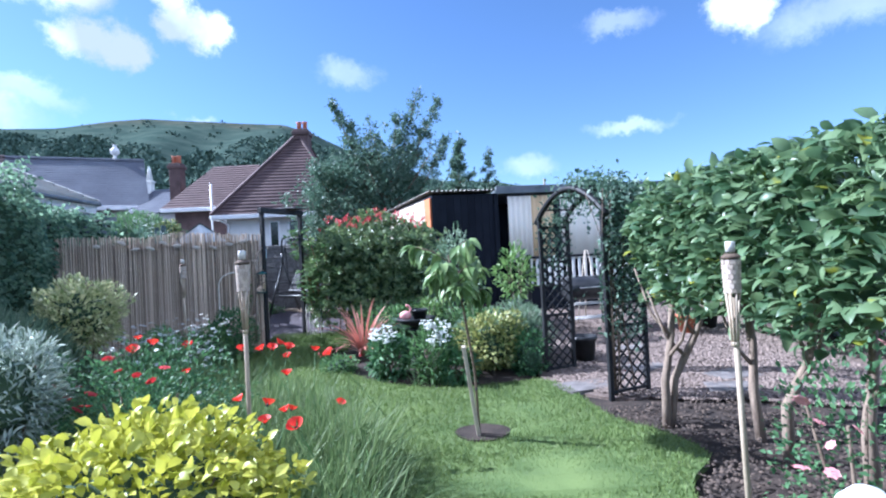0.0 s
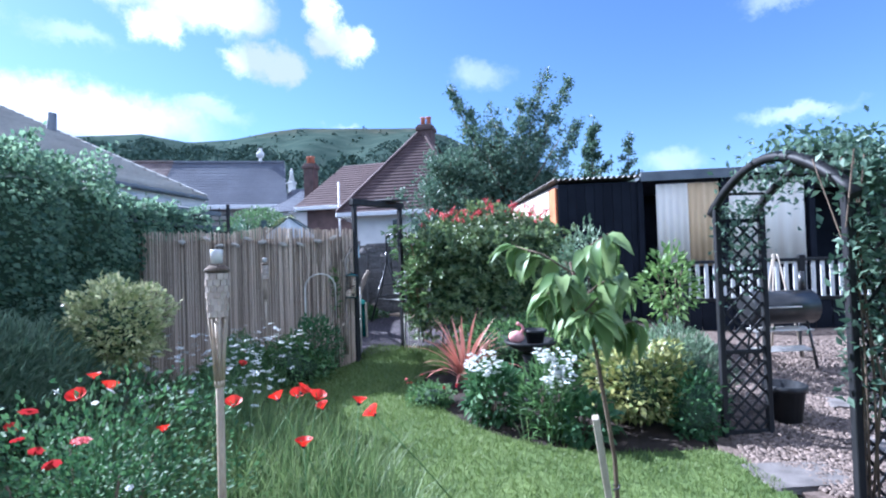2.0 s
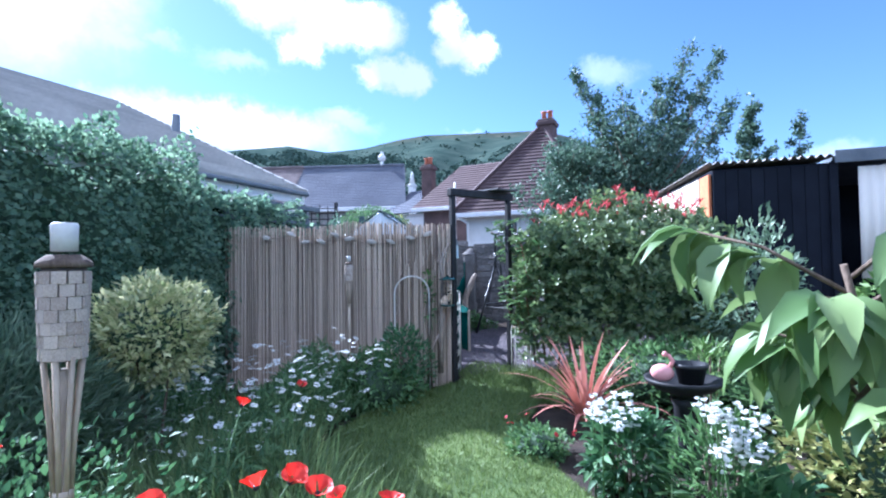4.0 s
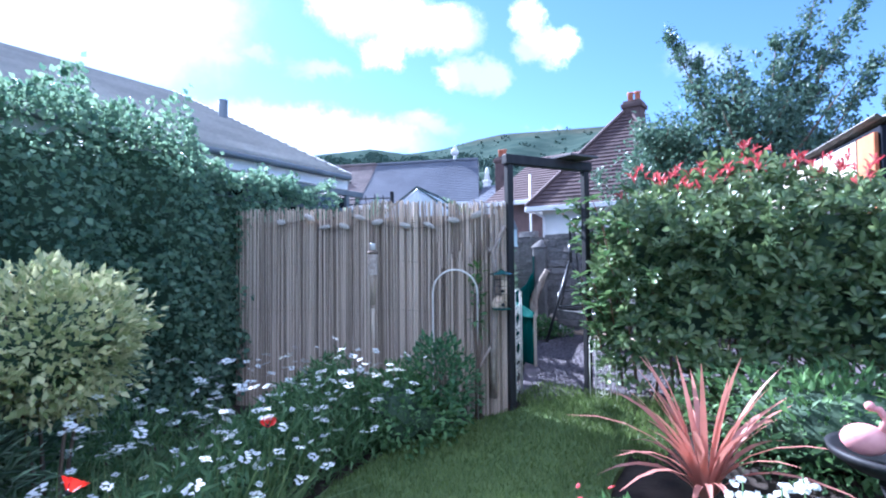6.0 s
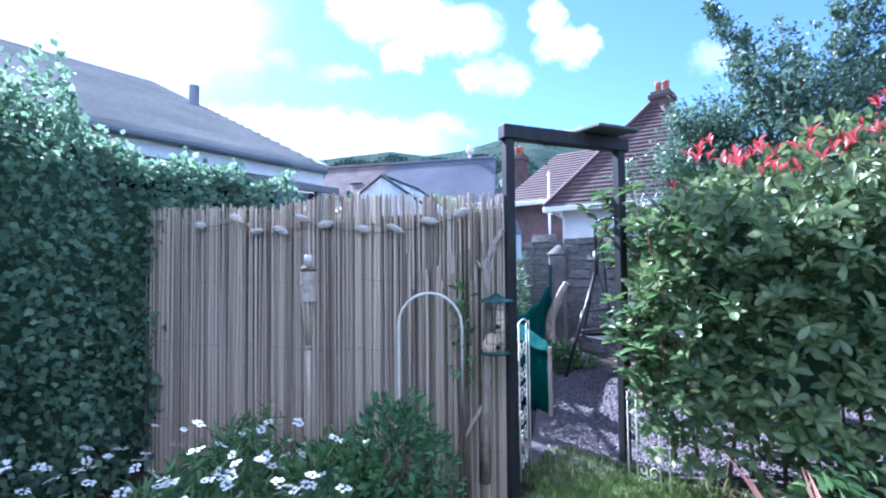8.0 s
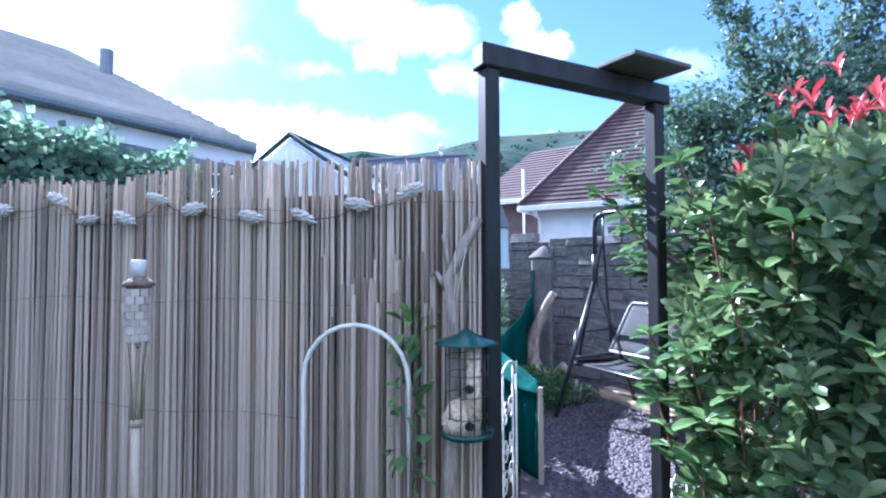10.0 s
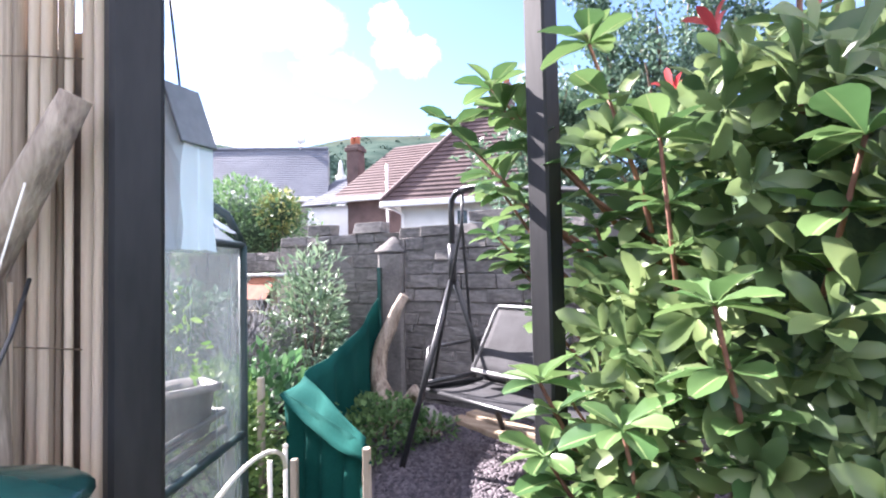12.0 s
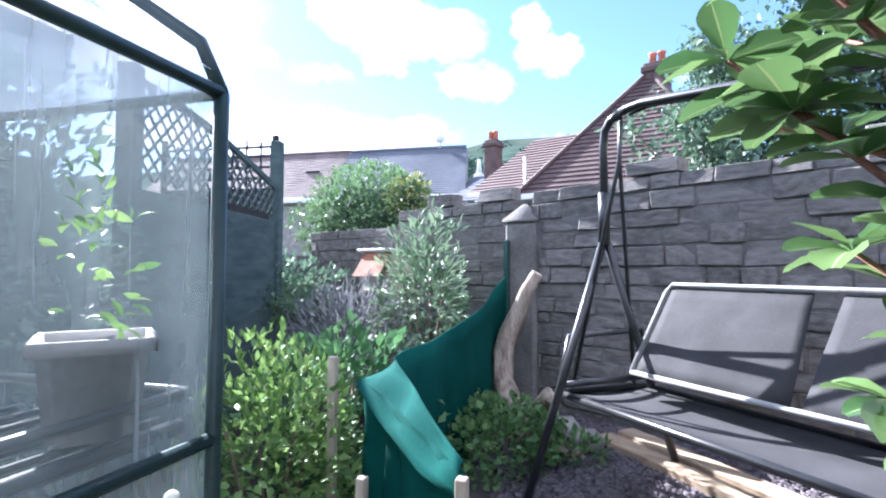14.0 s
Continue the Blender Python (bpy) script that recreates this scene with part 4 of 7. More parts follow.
def build_gate_frame():
    g = thing("gate_frame", "black stained timber gateway frame between garden and yard", "gateway")
    d = (GR - GL).normalized()
    for p in (GL, GR):
        bm = bmesh.new()
        z = float(gz(p.x, p.y)) - .03
        beam(bm, (*p, z), (*p, 2.31), .064, .064, .006, up=(d.x, d.y, 0))
        part("post", bm, M_BLACKWOOD, g)
    bm = bmesh.new()
    a, b = GL - d * .05, GR + d * .06
    beam(bm, (*a, 2.355), (*b, 2.355), .085, .09, .006)
    part("lintel", bm, M_BLACKWOOD, g)
    bm = bmesh.new()
    c = GL.lerp(GR, .80)
    m = Matrix.Translation((c.x, c.y, 2.425)) @ Matrix.Rotation(math.atan2(d.y, d.x), 4, "Z") @ Matrix.Rotation(radians(3), 4, "X")
    bmesh.ops.create_cube(bm, size=1.0, matrix=m @ Matrix.Diagonal((.34, .42, .022, 1)))
    bmesh.ops.bevel(bm, geom=bm.edges[:], offset=.005, segments=1, affect="EDGES")
    t = part("roof_slate", bm, M_SLATE_DARK, None, "flat slate slab lying on the gateway lintel")
    t["category"] = "slab"


build_gate_frame()


# ---- hedges ----
def build_ivy_hedge():
    h = thing("hedge", "tall dark green ivy-covered boundary hedge", "hedge")
    # face runs from the fence end back along the boundary
    A, B = Vector((-5.605, 8.8)), Vector((-5.0, -1.5))
    d = (B - A).normalized()
    n = Vector((-d.y, d.x))
    if n.x < 0:
        n = -n
    run = (B - A).length

    def top(s):
        return np.interp(s, [0, .6, 1.1, 1.45, 1.75, 2.0, 2.7, 3.9, 10], [2.36, 2.42, 2.45, 2.52, 2.68, 2.78, 2.84, 2.88, 2.9]) + .03 * np.sin(s * 3.3) + .03 * np.sin(s * 7.1)

    N = 50000
    s = rng.uniform(0, run, N)
    kind = rng.uniform(size=N)
    hgt = np.where(kind < .72, rng.uniform(0, 1, N), 1.0)
    depth = np.where(kind < .72, 0, rng.uniform(0, 1, N) * 1.0)
    X = np.stack([s, hgt * 2.4, depth], 1)
    bul = 0.18 * lumps(X, 2.6, 4) + 0.09 * lumps(X, 8, 9) + rng.normal(size=N) * .05
    z = gz(0, 5) + hgt * (top(s) + .15) + np.where(kind >= .72, bul * .7, 0)
    out = bul - .30 * np.clip(hgt - .75, 0, 1) * 2 - depth
    P = np.stack([A.x + d.x * s + n.x * out, A.y + d.y * s + n.y * out, z], 1)
    D = np.stack([np.full(N, n.x), np.full(N, n.y), np.full(N, -.4)], 1) + rng.normal(size=(N, 3)) * .6
    D[kind >= .72] = rng.normal(size=(int((kind >= .72).sum()), 3)) * .7 + (0, 0, .6)
    nm = np.tile([n.x, n.y, .5], (N, 1)) + rng.normal(size=(N, 3)) * .75
    leaves("leaves", P, D, .060, .050, L_IVY, h, SMALL, nm)
    # added solid core; its dark colour paints the hedge's inner shade and stops see-through
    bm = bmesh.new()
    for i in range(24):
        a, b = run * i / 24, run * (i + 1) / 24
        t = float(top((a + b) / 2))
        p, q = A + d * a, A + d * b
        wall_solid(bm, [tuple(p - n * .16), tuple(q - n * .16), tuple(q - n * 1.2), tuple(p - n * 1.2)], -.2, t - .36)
    part("inner_growth", bm, M_CORE_SHADE, h)


build_ivy_hedge()


def build_photinia():
    h = thing("photinia_hedge", "dense green photinia hedge with red new shoots on top", "hedge")
    A, B = Vector((-2.35, 9.32)), Vector((0.05, 9.75))
    d = (B - A).normalized()
    n = Vector((d.y, -d.x))
    run = (B - A).length
    N = 1900
    s = rng.uniform(-.12, run, N)
    k = rng.uniform(size=N)
    ang = rng.uniform(-.35, 3.5, N)
    X = np.stack([s, np.cos(ang), np.sin(ang)], 1)
    b = 1 + .24 * lumps(X, 2.4, 11) + .11 * lumps(X, 7, 3)
    rad = b * rng.uniform(.45, 1, N) ** .5
    ends = np.clip(np.minimum(s + .25, run + .1 - s) / .45, .45, 1)
    out = np.cos(ang) * .55 * rad * ends
    z = .95 + np.where(np.sin(ang) > 0, np.abs(np.sin(ang)) ** .6, np.sin(ang)) * 1.18 * rad * ends
    low = rng.uniform(size=N) < .33
    z = np.where(low, rng.uniform(.28, 1.9, N), z)
    out = np.where(low, .5 * b * ends * rng.choice((1, 1, 1, -1), N) * rng.uniform(.55, 1.12, N), out)
    P = np.stack([A.x + d.x * s + n.x * out, A.y + d.y * s + n.y * out, z], 1)
    ax = np.stack([n.x * np.sign(out), n.y * np.sign(out), np.full(N, .75)], 1) + rng.normal(size=(N, 3)) * .5

    def whorls(name, C, ax, per, length, width, material, spread, label=""):
        """Rosettes of leaves round the shoot tips."""
        ax = unit(ax)
        side = unit(np.cross(ax, rng.normal(size=ax.shape)))
        other = np.cross(ax, side)
        k = np.tile(np.arange(per), len(C))
        a = k * 2.4 + np.repeat(rng.uniform(0, 6.28, len(C)), per)
        I = np.repeat(np.arange(len(C)), per)
        lift = spread * (.45 + .9 * (k / per))[:, None]
        D = ax[I] + (side[I] * np.cos(a)[:, None] + other[I] * np.sin(a)[:, None]) / np.maximum(lift, .05) * .5
        base = C[I] - ax[I] * (k / per * length * .8)[:, None]
        return leaves(name, base, D, length, width, material, h, OBOVATE, ax[I] + rng.normal(size=D.shape) * .2, label=label)

    whorls("leaves", P, ax, 7, .088, .034, L_PHOT, .55)
    m = 105
    s = rng.uniform(0, run, m)
    o = rng.normal(size=m) * .27
    e = np.clip(np.minimum(s + .2, run - s) / .4, .5, 1)
    C = np.stack([A.x + d.x * s + n.x * o, A.y + d.y * s + n.y * o, 1.0 + 1.18 * (1 + .13 * lumps(np.stack([s, o * 2, o * 0 + 1], 1), 2.4, 11)) * e + rng.normal(size=m) * .05], 1)
    whorls("red_growth", C, rng.normal(size=(m, 3)) * .3 + (0, 0, .9), 5, .062, .018, L_RED, 1.1, "bright red new leaves")
    # filler block behind the leaves, painted as dark as the shade within
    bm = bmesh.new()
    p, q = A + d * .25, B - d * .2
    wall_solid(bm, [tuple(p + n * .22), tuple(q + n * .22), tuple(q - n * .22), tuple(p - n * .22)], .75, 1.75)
    part("inner_growth", bm, M_CORE_SHADE, h)
    for i in range(16):
        b0 = A + d * (run * (i + .5) / 16) + n * random.uniform(-.2, .2)
        bm = bmesh.new()
        g = float(gz(b0.x, b0.y))
        pts = [(b0.x, b0.y, g - .03), (b0.x + random.uniform(-.1, .1), b0.y + random.uniform(-.1, .1), .7), (b0.x + random.uniform(-.25, .25), b0.y + random.uniform(-.2, .2), 1.6)]
        tube(bm, pts, .016, .007, 6)
        part("stem", bm, M_BARK, h)


build_photinia()


def build_laurel():
    h = thing("laurel_hedge", "tall laurel hedge with large glossy leaves on bare stems", "hedge")
    A, B = Vector((2.35, 5.1)), Vector((2.7, 0.4))
    d = (B - A).normalized()
    n = Vector((-1, -.05)).normalized()
    run = (B - A).length
    N = 9500
    s = rng.uniform(-.1, run, N)
    ang = rng.uniform(-.9, 4.0, N)
    X = np.stack([s, np.cos(ang), np.sin(ang)], 1)
    b = 1 + .14 * lumps(X, 2.2, 21) + .06 * lumps(X, 6, 8)
    rad = b * rng.uniform(.5, 1, N) ** .45
    e = np.clip((s + .35) / .6, .5, 1)
    out = np.cos(ang) * .62 * rad * e
    z = 1.48 + np.sin(ang) * np.where(ang > 0, .64, .75) * rad * e
    P = np.stack([A.x + d.x * s + n.x * out, A.y + d.y * s + n.y * out, z], 1)
    D = np.stack([n.x * np.sign(out) + 0 * s, n.y * np.sign(out), np.full(N, .25)], 1) * .8 + rng.normal(size=(N, 3)) * .6
    leaves("leaves", P, D, .108, .060, L_LAUREL, h, BIG)
    # added block closing gaps in the crown; its dark colour stands for inner shade
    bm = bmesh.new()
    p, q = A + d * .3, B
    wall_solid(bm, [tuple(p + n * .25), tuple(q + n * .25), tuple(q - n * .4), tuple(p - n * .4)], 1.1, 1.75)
    part("inner_growth", bm, M_CORE_SHADE, h)
    for x, y, lean in ((1.93, 4.58, (.12, .1)), (1.98, 4.63, (.35, -.1)), (2.5, 4.15, (-.05, .1)), (2.42, 3.7, (.15, -.2)), (2.6, 3.2, (.1, .1)), (2.55, 2.6, (.0, .2)), (2.75, 2.0, (.1, 0))):
        bm = bmesh.new()
        g = float(gz(x, y)) - .04
        tube(bm, [(x, y, g), (x + lean[0] * .25 - .02, y + .02, .25), (x + lean[0] * .6 + .03, y + lean[1] * .5, .65), (x + lean[0] * 1.4, y + lean[1], 1.4)], .045, .022, 8, .12)
        part("stem", bm, M_PALEBARK, h)
        for j in range(3):
            bm = bmesh.new()
            z0 = .45 + .2 * j
            bx, by = x + lean[0] * z0, y + lean[1] * z0 * .7
            an = random.uniform(0, 6.28)
            tube(bm, [(bx, by, z0), (bx + .16 * math.cos(an), by + .16 * math.sin(an), z0 + .18), (bx + .3 * math.cos(an), by + .3 * math.sin(an), z0 + .6)], .018, .008, 6)
            part("branch", bm, M_PALEBARK, h)


build_laurel()


# ---- trees behind ----
def tree(name_label, base, height, spread, nleaf, size, seed, trunk=.14, crown0=.25, material=None, slim=False, shoots=()):
    """Shoots: far ends of long feathery branches, from the tree's base."""
    r = random.Random(seed)
    t = thing("tree", name_label, "tree", at=base)
    bm = bmesh.new()
    tube(bm, [(0, 0, -.1), (.05, .03, height * .3), (-.04, .06, height * .6), (.04, 0, height * .96)], trunk, trunk * .12, 9, .08)
    part("trunk", bm, M_BARK, t)
    pts, wide = [], []
    k = 26 if not slim else 22
    for i in range(k):
        z0 = height * (crown0 + (.95 - crown0) * i / k)
        a = i * 2.4 + r.uniform(-.4, .4)
        rel = (z0 / height - crown0) / (1 - crown0)
        reach = spread * ((1.0 - .9 * rel) if slim else (1.0 - .55 * rel ** 1.5)) * r.uniform(.6, 1.1)
        up = reach * (.9 if not slim else .45) * r.uniform(.5, 1.2)
        q = [Vector((0, 0, z0)), Vector((math.cos(a) * reach * .5, math.sin(a) * reach * .5, z0 + up * .35)), Vector((math.cos(a) * reach, math.sin(a) * reach, z0 + up))]
        bm = bmesh.new()
        tube(bm, q, trunk * .28, .008, 6)
        part("limb", bm, M_BARK, t)
        for j in range(14):
            f = r.uniform(.25, 1.05)
            c = q[0].lerp(q[1], f * 2) if f < .5 else q[1].lerp(q[2], f * 2 - 1)
            pts.append(c + Vector((r.gauss(0, .16), r.gauss(0, .16), r.gauss(0, .14))) * spread * (.5 if not slim else .22))
            wide.append(spread * (.085 if not slim else .055))
    if slim:
        for j in range(24):
            pts.append(Vector((.03, 0, height * r.uniform(.55, 1.0))))
            wide.append(.06)
    for e in shoots:
        e = Vector(e)
        a = Vector((e.x * .25, e.y * .25, e.z * .45))
        m = a.lerp(e, .5) + Vector((r.uniform(-.12, .12), 0, r.uniform(-.1, .1)))
        bm = bmesh.new()
        tube(bm, [a, m, e], trunk * .2, .006, 6)
        part("limb", bm, M_BARK, t)
        for j in range(46):
            f = r.uniform(0, 1.02)
            c = a.lerp(m, f * 2) if f < .5 else m.lerp(e, f * 2 - 1)
            w = .34 * (1.06 - f) + .05
            pts.append(c + Vector((r.gauss(0, w), r.gauss(0, w), r.gauss(0, w * .7))))
            wide.append(.07)
    C, Wd = np.array([p[:] for p in pts]), np.array(wide)
    idx = rng.integers(0, len(C), nleaf)
    P = C[idx] + rng.normal(size=(nleaf, 3)) * Wd[idx][:, None]
    leaves("crown", P, rng.normal(size=(nleaf, 3)) + (0, 0, .3), size, size * .5, material or L_TREE, t)
    return t


tree("broad leafy tree with feathery upper shoots behind the hedge", (-1.95, 17.6, .4), 4.7, 2.2, 24000, .11, 3, .2, .2,
     shoots=((1.3, .6, 7.1), (1.55, .7, 6.1), (2.05, .9, 6.75), (-1.5, -.9, 6.2), (-1.1, -.6, 5.6), (-.4, 0, 5.7), (.5, .3, 6.1), (1.0, .4, 6.0), (2.2, .8, 5.2)))
tree("bushy dark green tree beside the bungalow", (-3.7, 17.2, .4), 4.2, 1.6, 10000, .13, 5, .14, .15)
tree("slim upright young tree with sparse leaves", (0.70, 18.9, .4), 5.55, 1.0, 3600, .12, 12, .07, .25, slim=True)
tree("thin young tree with few leaves", (1.8, 19.0, .4), 5.1, .75, 1300, .11, 15, .05, .3, slim=True)
tree("low rounded tree far behind the shelter", (4.5, 60.0, .4), 8.0, 5.0, 5000, .5, 22, .3, .15)
tree("low rounded tree far behind the shelter", (-1.0, 62.0, .4), 8.3, 5.0, 5000, .5, 25, .3, .15)

# ---- more materials ----
M_GALV = mat("galvanised_tin", (0.55, 0.53, 0.50), (0.75, 0.73, 0.70), 9, 0.5, 0.1)
M_BAMBOO = mat("pale_bamboo", (0.28, 0.215, 0.15), (0.54, 0.45, 0.34), 6, 0.6, 0.3, stretch=(3, 3, .5))
M_WEAVE = mat("woven_bamboo_strip", (0.36, 0.285, 0.235), (0.60, 0.51, 0.43), 9, 0.65, 0.3, rnd=.3)
M_BLACK = mat("black_paint", (0.012, 0.013, 0.015), (0.03, 0.032, 0.035), 7, 0.4, 0.1)
M_BLACKMETAL = mat("black_steel_tube", (0.013, 0.014, 0.016), (0.032, 0.033, 0.036), 12, 0.32, 0.05, spec=.6)
M_MESHFAB = mat("dark_sling_fabric", (0.022, 0.022, 0.024), (0.048, 0.048, 0.052), 5, 0.85, 0.4, fine=220)
M_STAKE = mat("sawn_stake", (0.34, 0.28, 0.22), (0.55, 0.48, 0.39), 6, 0.8, 0.3, stretch=(4, 4, .5))
M_PLANK = mat("weathered_plank", (0.30, 0.21, 0.14), (0.52, 0.41, 0.29), 4, 0.8, 0.4, stretch=(.6, 5, 5))
M_GREENNET = mat("green_windbreak_sheet", (0.004, 0.048, 0.041), (0.009, 0.082, 0.069), 3, 0.9, 0.15, fine=150, spec=0.06)
M_FEEDGREEN = mat("green_enamel", (0.006, 0.042, 0.038), (0.014, 0.075, 0.066), 8, 0.22, 0.05)
M_CREAMMETAL = mat("cream_painted_wire", (0.66, 0.62, 0.54), (0.82, 0.79, 0.72), 12, 0.5, 0.1, wear=(.3, .16, .08))
M_DRIFT = mat("driftwood", (0.15, 0.11, 0.085), (0.46, 0.385, 0.31), 7, 0.85, 0.8, fine=40, stretch=(4, 4, .8))
M_PINK = mat("pink_plastic", (0.75, 0.30, 0.30), (0.85, 0.42, 0.40), 6, 0.4, 0.0)
M_PETALSTONE = mat("white_resin_flower", (0.50, 0.46, 0.41), (0.68, 0.63, 0.57), 14, 0.7, 0.2)
M_POTGREY = mat("grey_plastic_pot", (0.17, 0.165, 0.165), (0.25, 0.243, 0.24), 5, 0.5, 0.1)
M_WHITE = mat("white_glaze", (0.74, 0.74, 0.74), (0.85, 0.85, 0.85), 6, 0.4, 0.1)
M_SEED = mat("bird_seed", (0.45, 0.30, 0.18), (0.78, 0.66, 0.5), 60, 0.8, 0.8, fine=160)
M_RUST = mat("red_brown_sheet", (0.22, 0.085, 0.05), (0.40, 0.17, 0.10), 7, 0.8, 0.3)
M_FENCEPANEL = mat("blue_green_fence_panel", (0.035, 0.06, 0.062), (0.085, 0.12, 0.12), 4, 0.8, 0.3, stretch=(1, 1, 4))
L_YELLOW = leaf_mat("golden_leaf", (0.33, 0.36, 0.025), (0.66, 0.64, 0.10), 0.45, 0.3)
L_VARIEG = leaf_mat("variegated_leaf", (0.30, 0.36, 0.14), (0.84, 0.80, 0.45), 0.45, 0.4)
L_EUON = leaf_mat("yellow_margined_leaf", (0.13, 0.20, 0.06), (0.50, 0.48, 0.18), 0.4, 0.25)
L_BED = leaf_mat("bed_foliage", (0.065, 0.145, 0.052), (0.20, 0.34, 0.125), 0.62, 0.34)
L_DEEP = leaf_mat("deep_green_leaf", (0.042, 0.112, 0.048), (0.130, 0.260, 0.105), 0.62, 0.3)
L_LIME = leaf_mat("soft_green_leaf", (0.10, 0.20, 0.05), (0.27, 0.40, 0.13), 0.45, 0.35)
L_LIME_SOFT = leaf_mat("ferny_leaf", (0.075, 0.16, 0.06), (0.22, 0.35, 0.15), 0.6, 0.38)
L_SILVER = leaf_mat("silver_leaf", (0.24, 0.31, 0.24), (0.52, 0.58, 0.50), 0.6, 0.2)
L_GREYGREEN = leaf_mat("grey_green_leaf", (0.110, 0.187, 0.110), (0.297, 0.396, 0.253), 0.5, 0.25)
L_FARBUSH = leaf_mat("soft_bush_leaf", (0.075, 0.16, 0.07), (0.19, 0.30, 0.135), 0.55, 0.3)
L_SAPLING = leaf_mat("sapling_leaf", (0.13, 0.225, 0.075), (0.30, 0.40, 0.155), 0.45, 0.32, per_object=True)
L_PHOT_NEAR = leaf_mat("glossy_photinia_leaf", (0.065, 0.14, 0.05), (0.185, 0.29, 0.105), 0.30, 0.32, per_object=True)
L_RIB = leaf_mat("leaf_midrib", (0.26, 0.34, 0.14), (0.36, 0.42, 0.2), 0.4, 0.2, per_object=True)
M_TWIG = mat("red_brown_twig", (0.14, 0.055, 0.035), (0.30, 0.14, 0.09), 12, 0.7, 0.3)
L_PHORM = leaf_mat("pink_flax_blade", (0.42, 0.15, 0.12), (0.74, 0.36, 0.28), 0.45, 0.25)
L_POPPY = leaf_mat("poppy_petal", (0.72, 0.022, 0.012), (0.86, 0.06, 0.035), 0.5, 0.35, per_object=True)
L_WHITEFL = leaf_mat("white_petal", (0.72, 0.74, 0.70), (0.86, 0.86, 0.83), 0.6, 0.3)
L_PINKFL = leaf_mat("pink_petal", (0.66, 0.22, 0.26), (0.82, 0.45, 0.46), 0.6, 0.3)
L_REDFL = leaf_mat("dark_red_petal", (0.36, 0.02, 0.03), (0.62, 0.05, 0.06), 0.6, 0.3)
L_LAV = leaf_mat("lavender_spike", (0.17, 0.175, 0.19), (0.32, 0.32, 0.34), 0.7, 0.2)


def poly_film(name, tint, clear, rough=0.15, streak=0.0):
    m, N, L, p = principled(name)
    p.inputs["Base Color"].default_value, p.inputs["Roughness"].default_value = (*tint, 1), rough
    tr = N.new("ShaderNodeBsdfTransparent")
    mx = N.new("ShaderNodeMixShader")
    co, n, mp = N.new("ShaderNodeTexCoord"), N.new("ShaderNodeTexNoise"), N.new("ShaderNodeMapping")
    mp.inputs["Scale"].default_value = (5, 5, .8)
    n.inputs["Scale"].default_value, n.inputs["Detail"].default_value = 1.4, 7
    L.new(co.outputs["Object"], mp.inputs["Vector"])
    L.new(mp.outputs[0], n.inputs["Vector"])
    r = N.new("ShaderNodeMapRange")
    for k, v in zip(("From Min", "From Max", "To Min", "To Max"), (.35, .7, clear, clear - streak)):
        r.inputs[k].default_value = v
    L.new(n.outputs["Fac"], r.inputs["Value"])
    # dried runs of water down the film
    mp2, d, s2, lo = N.new("ShaderNodeMapping"), N.new("ShaderNodeTexNoise"), N.new("ShaderNodeMapRange"), N.new("ShaderNodeMath")
    mp2.inputs["Scale"].default_value = (60, 60, 1.6)
    d.inputs["Scale"].default_value, d.inputs["Detail"].default_value = 1.0, 3
    L.new(co.outputs["Object"], mp2.inputs["Vector"])
    L.new(mp2.outputs[0], d.inputs["Vector"])
    for k, v in zip(("From Min", "From Max", "To Min", "To Max"), (.62, .72, 0, .32)):
        s2.inputs[k].default_value = v
    L.new(d.outputs["Fac"], s2.inputs["Value"])
    lo.operation, lo.use_clamp = "SUBTRACT", True
    L.new(r.outputs[0], lo.inputs[0])
    L.new(s2.outputs[0], lo.inputs[1])
    L.new(lo.outputs[0], mx.inputs[0])
    L.new(p.outputs[0], mx.inputs[1])
    L.new(tr.outputs[0], mx.inputs[2])
    L.new(mx.outputs[0], N["Material Output"].inputs["Surface"])
    return m


M_FILM = poly_film("clear_greenhouse_film", (.40, .46, .47), .76, .15, .3)
M_FILM_ROOF = poly_film("clouded_roof_film", (.66, .73, .82), .48, .2, .3)


M_POLE = mat("dark_green_steel_tube", (0.008, 0.022, 0.022), (0.02, 0.045, 0.045), 9, 0.4, 0.05)
M_POUCH = poly_film("crinkled_pouch_film", (.62, .74, .82), .35, .2, .35)


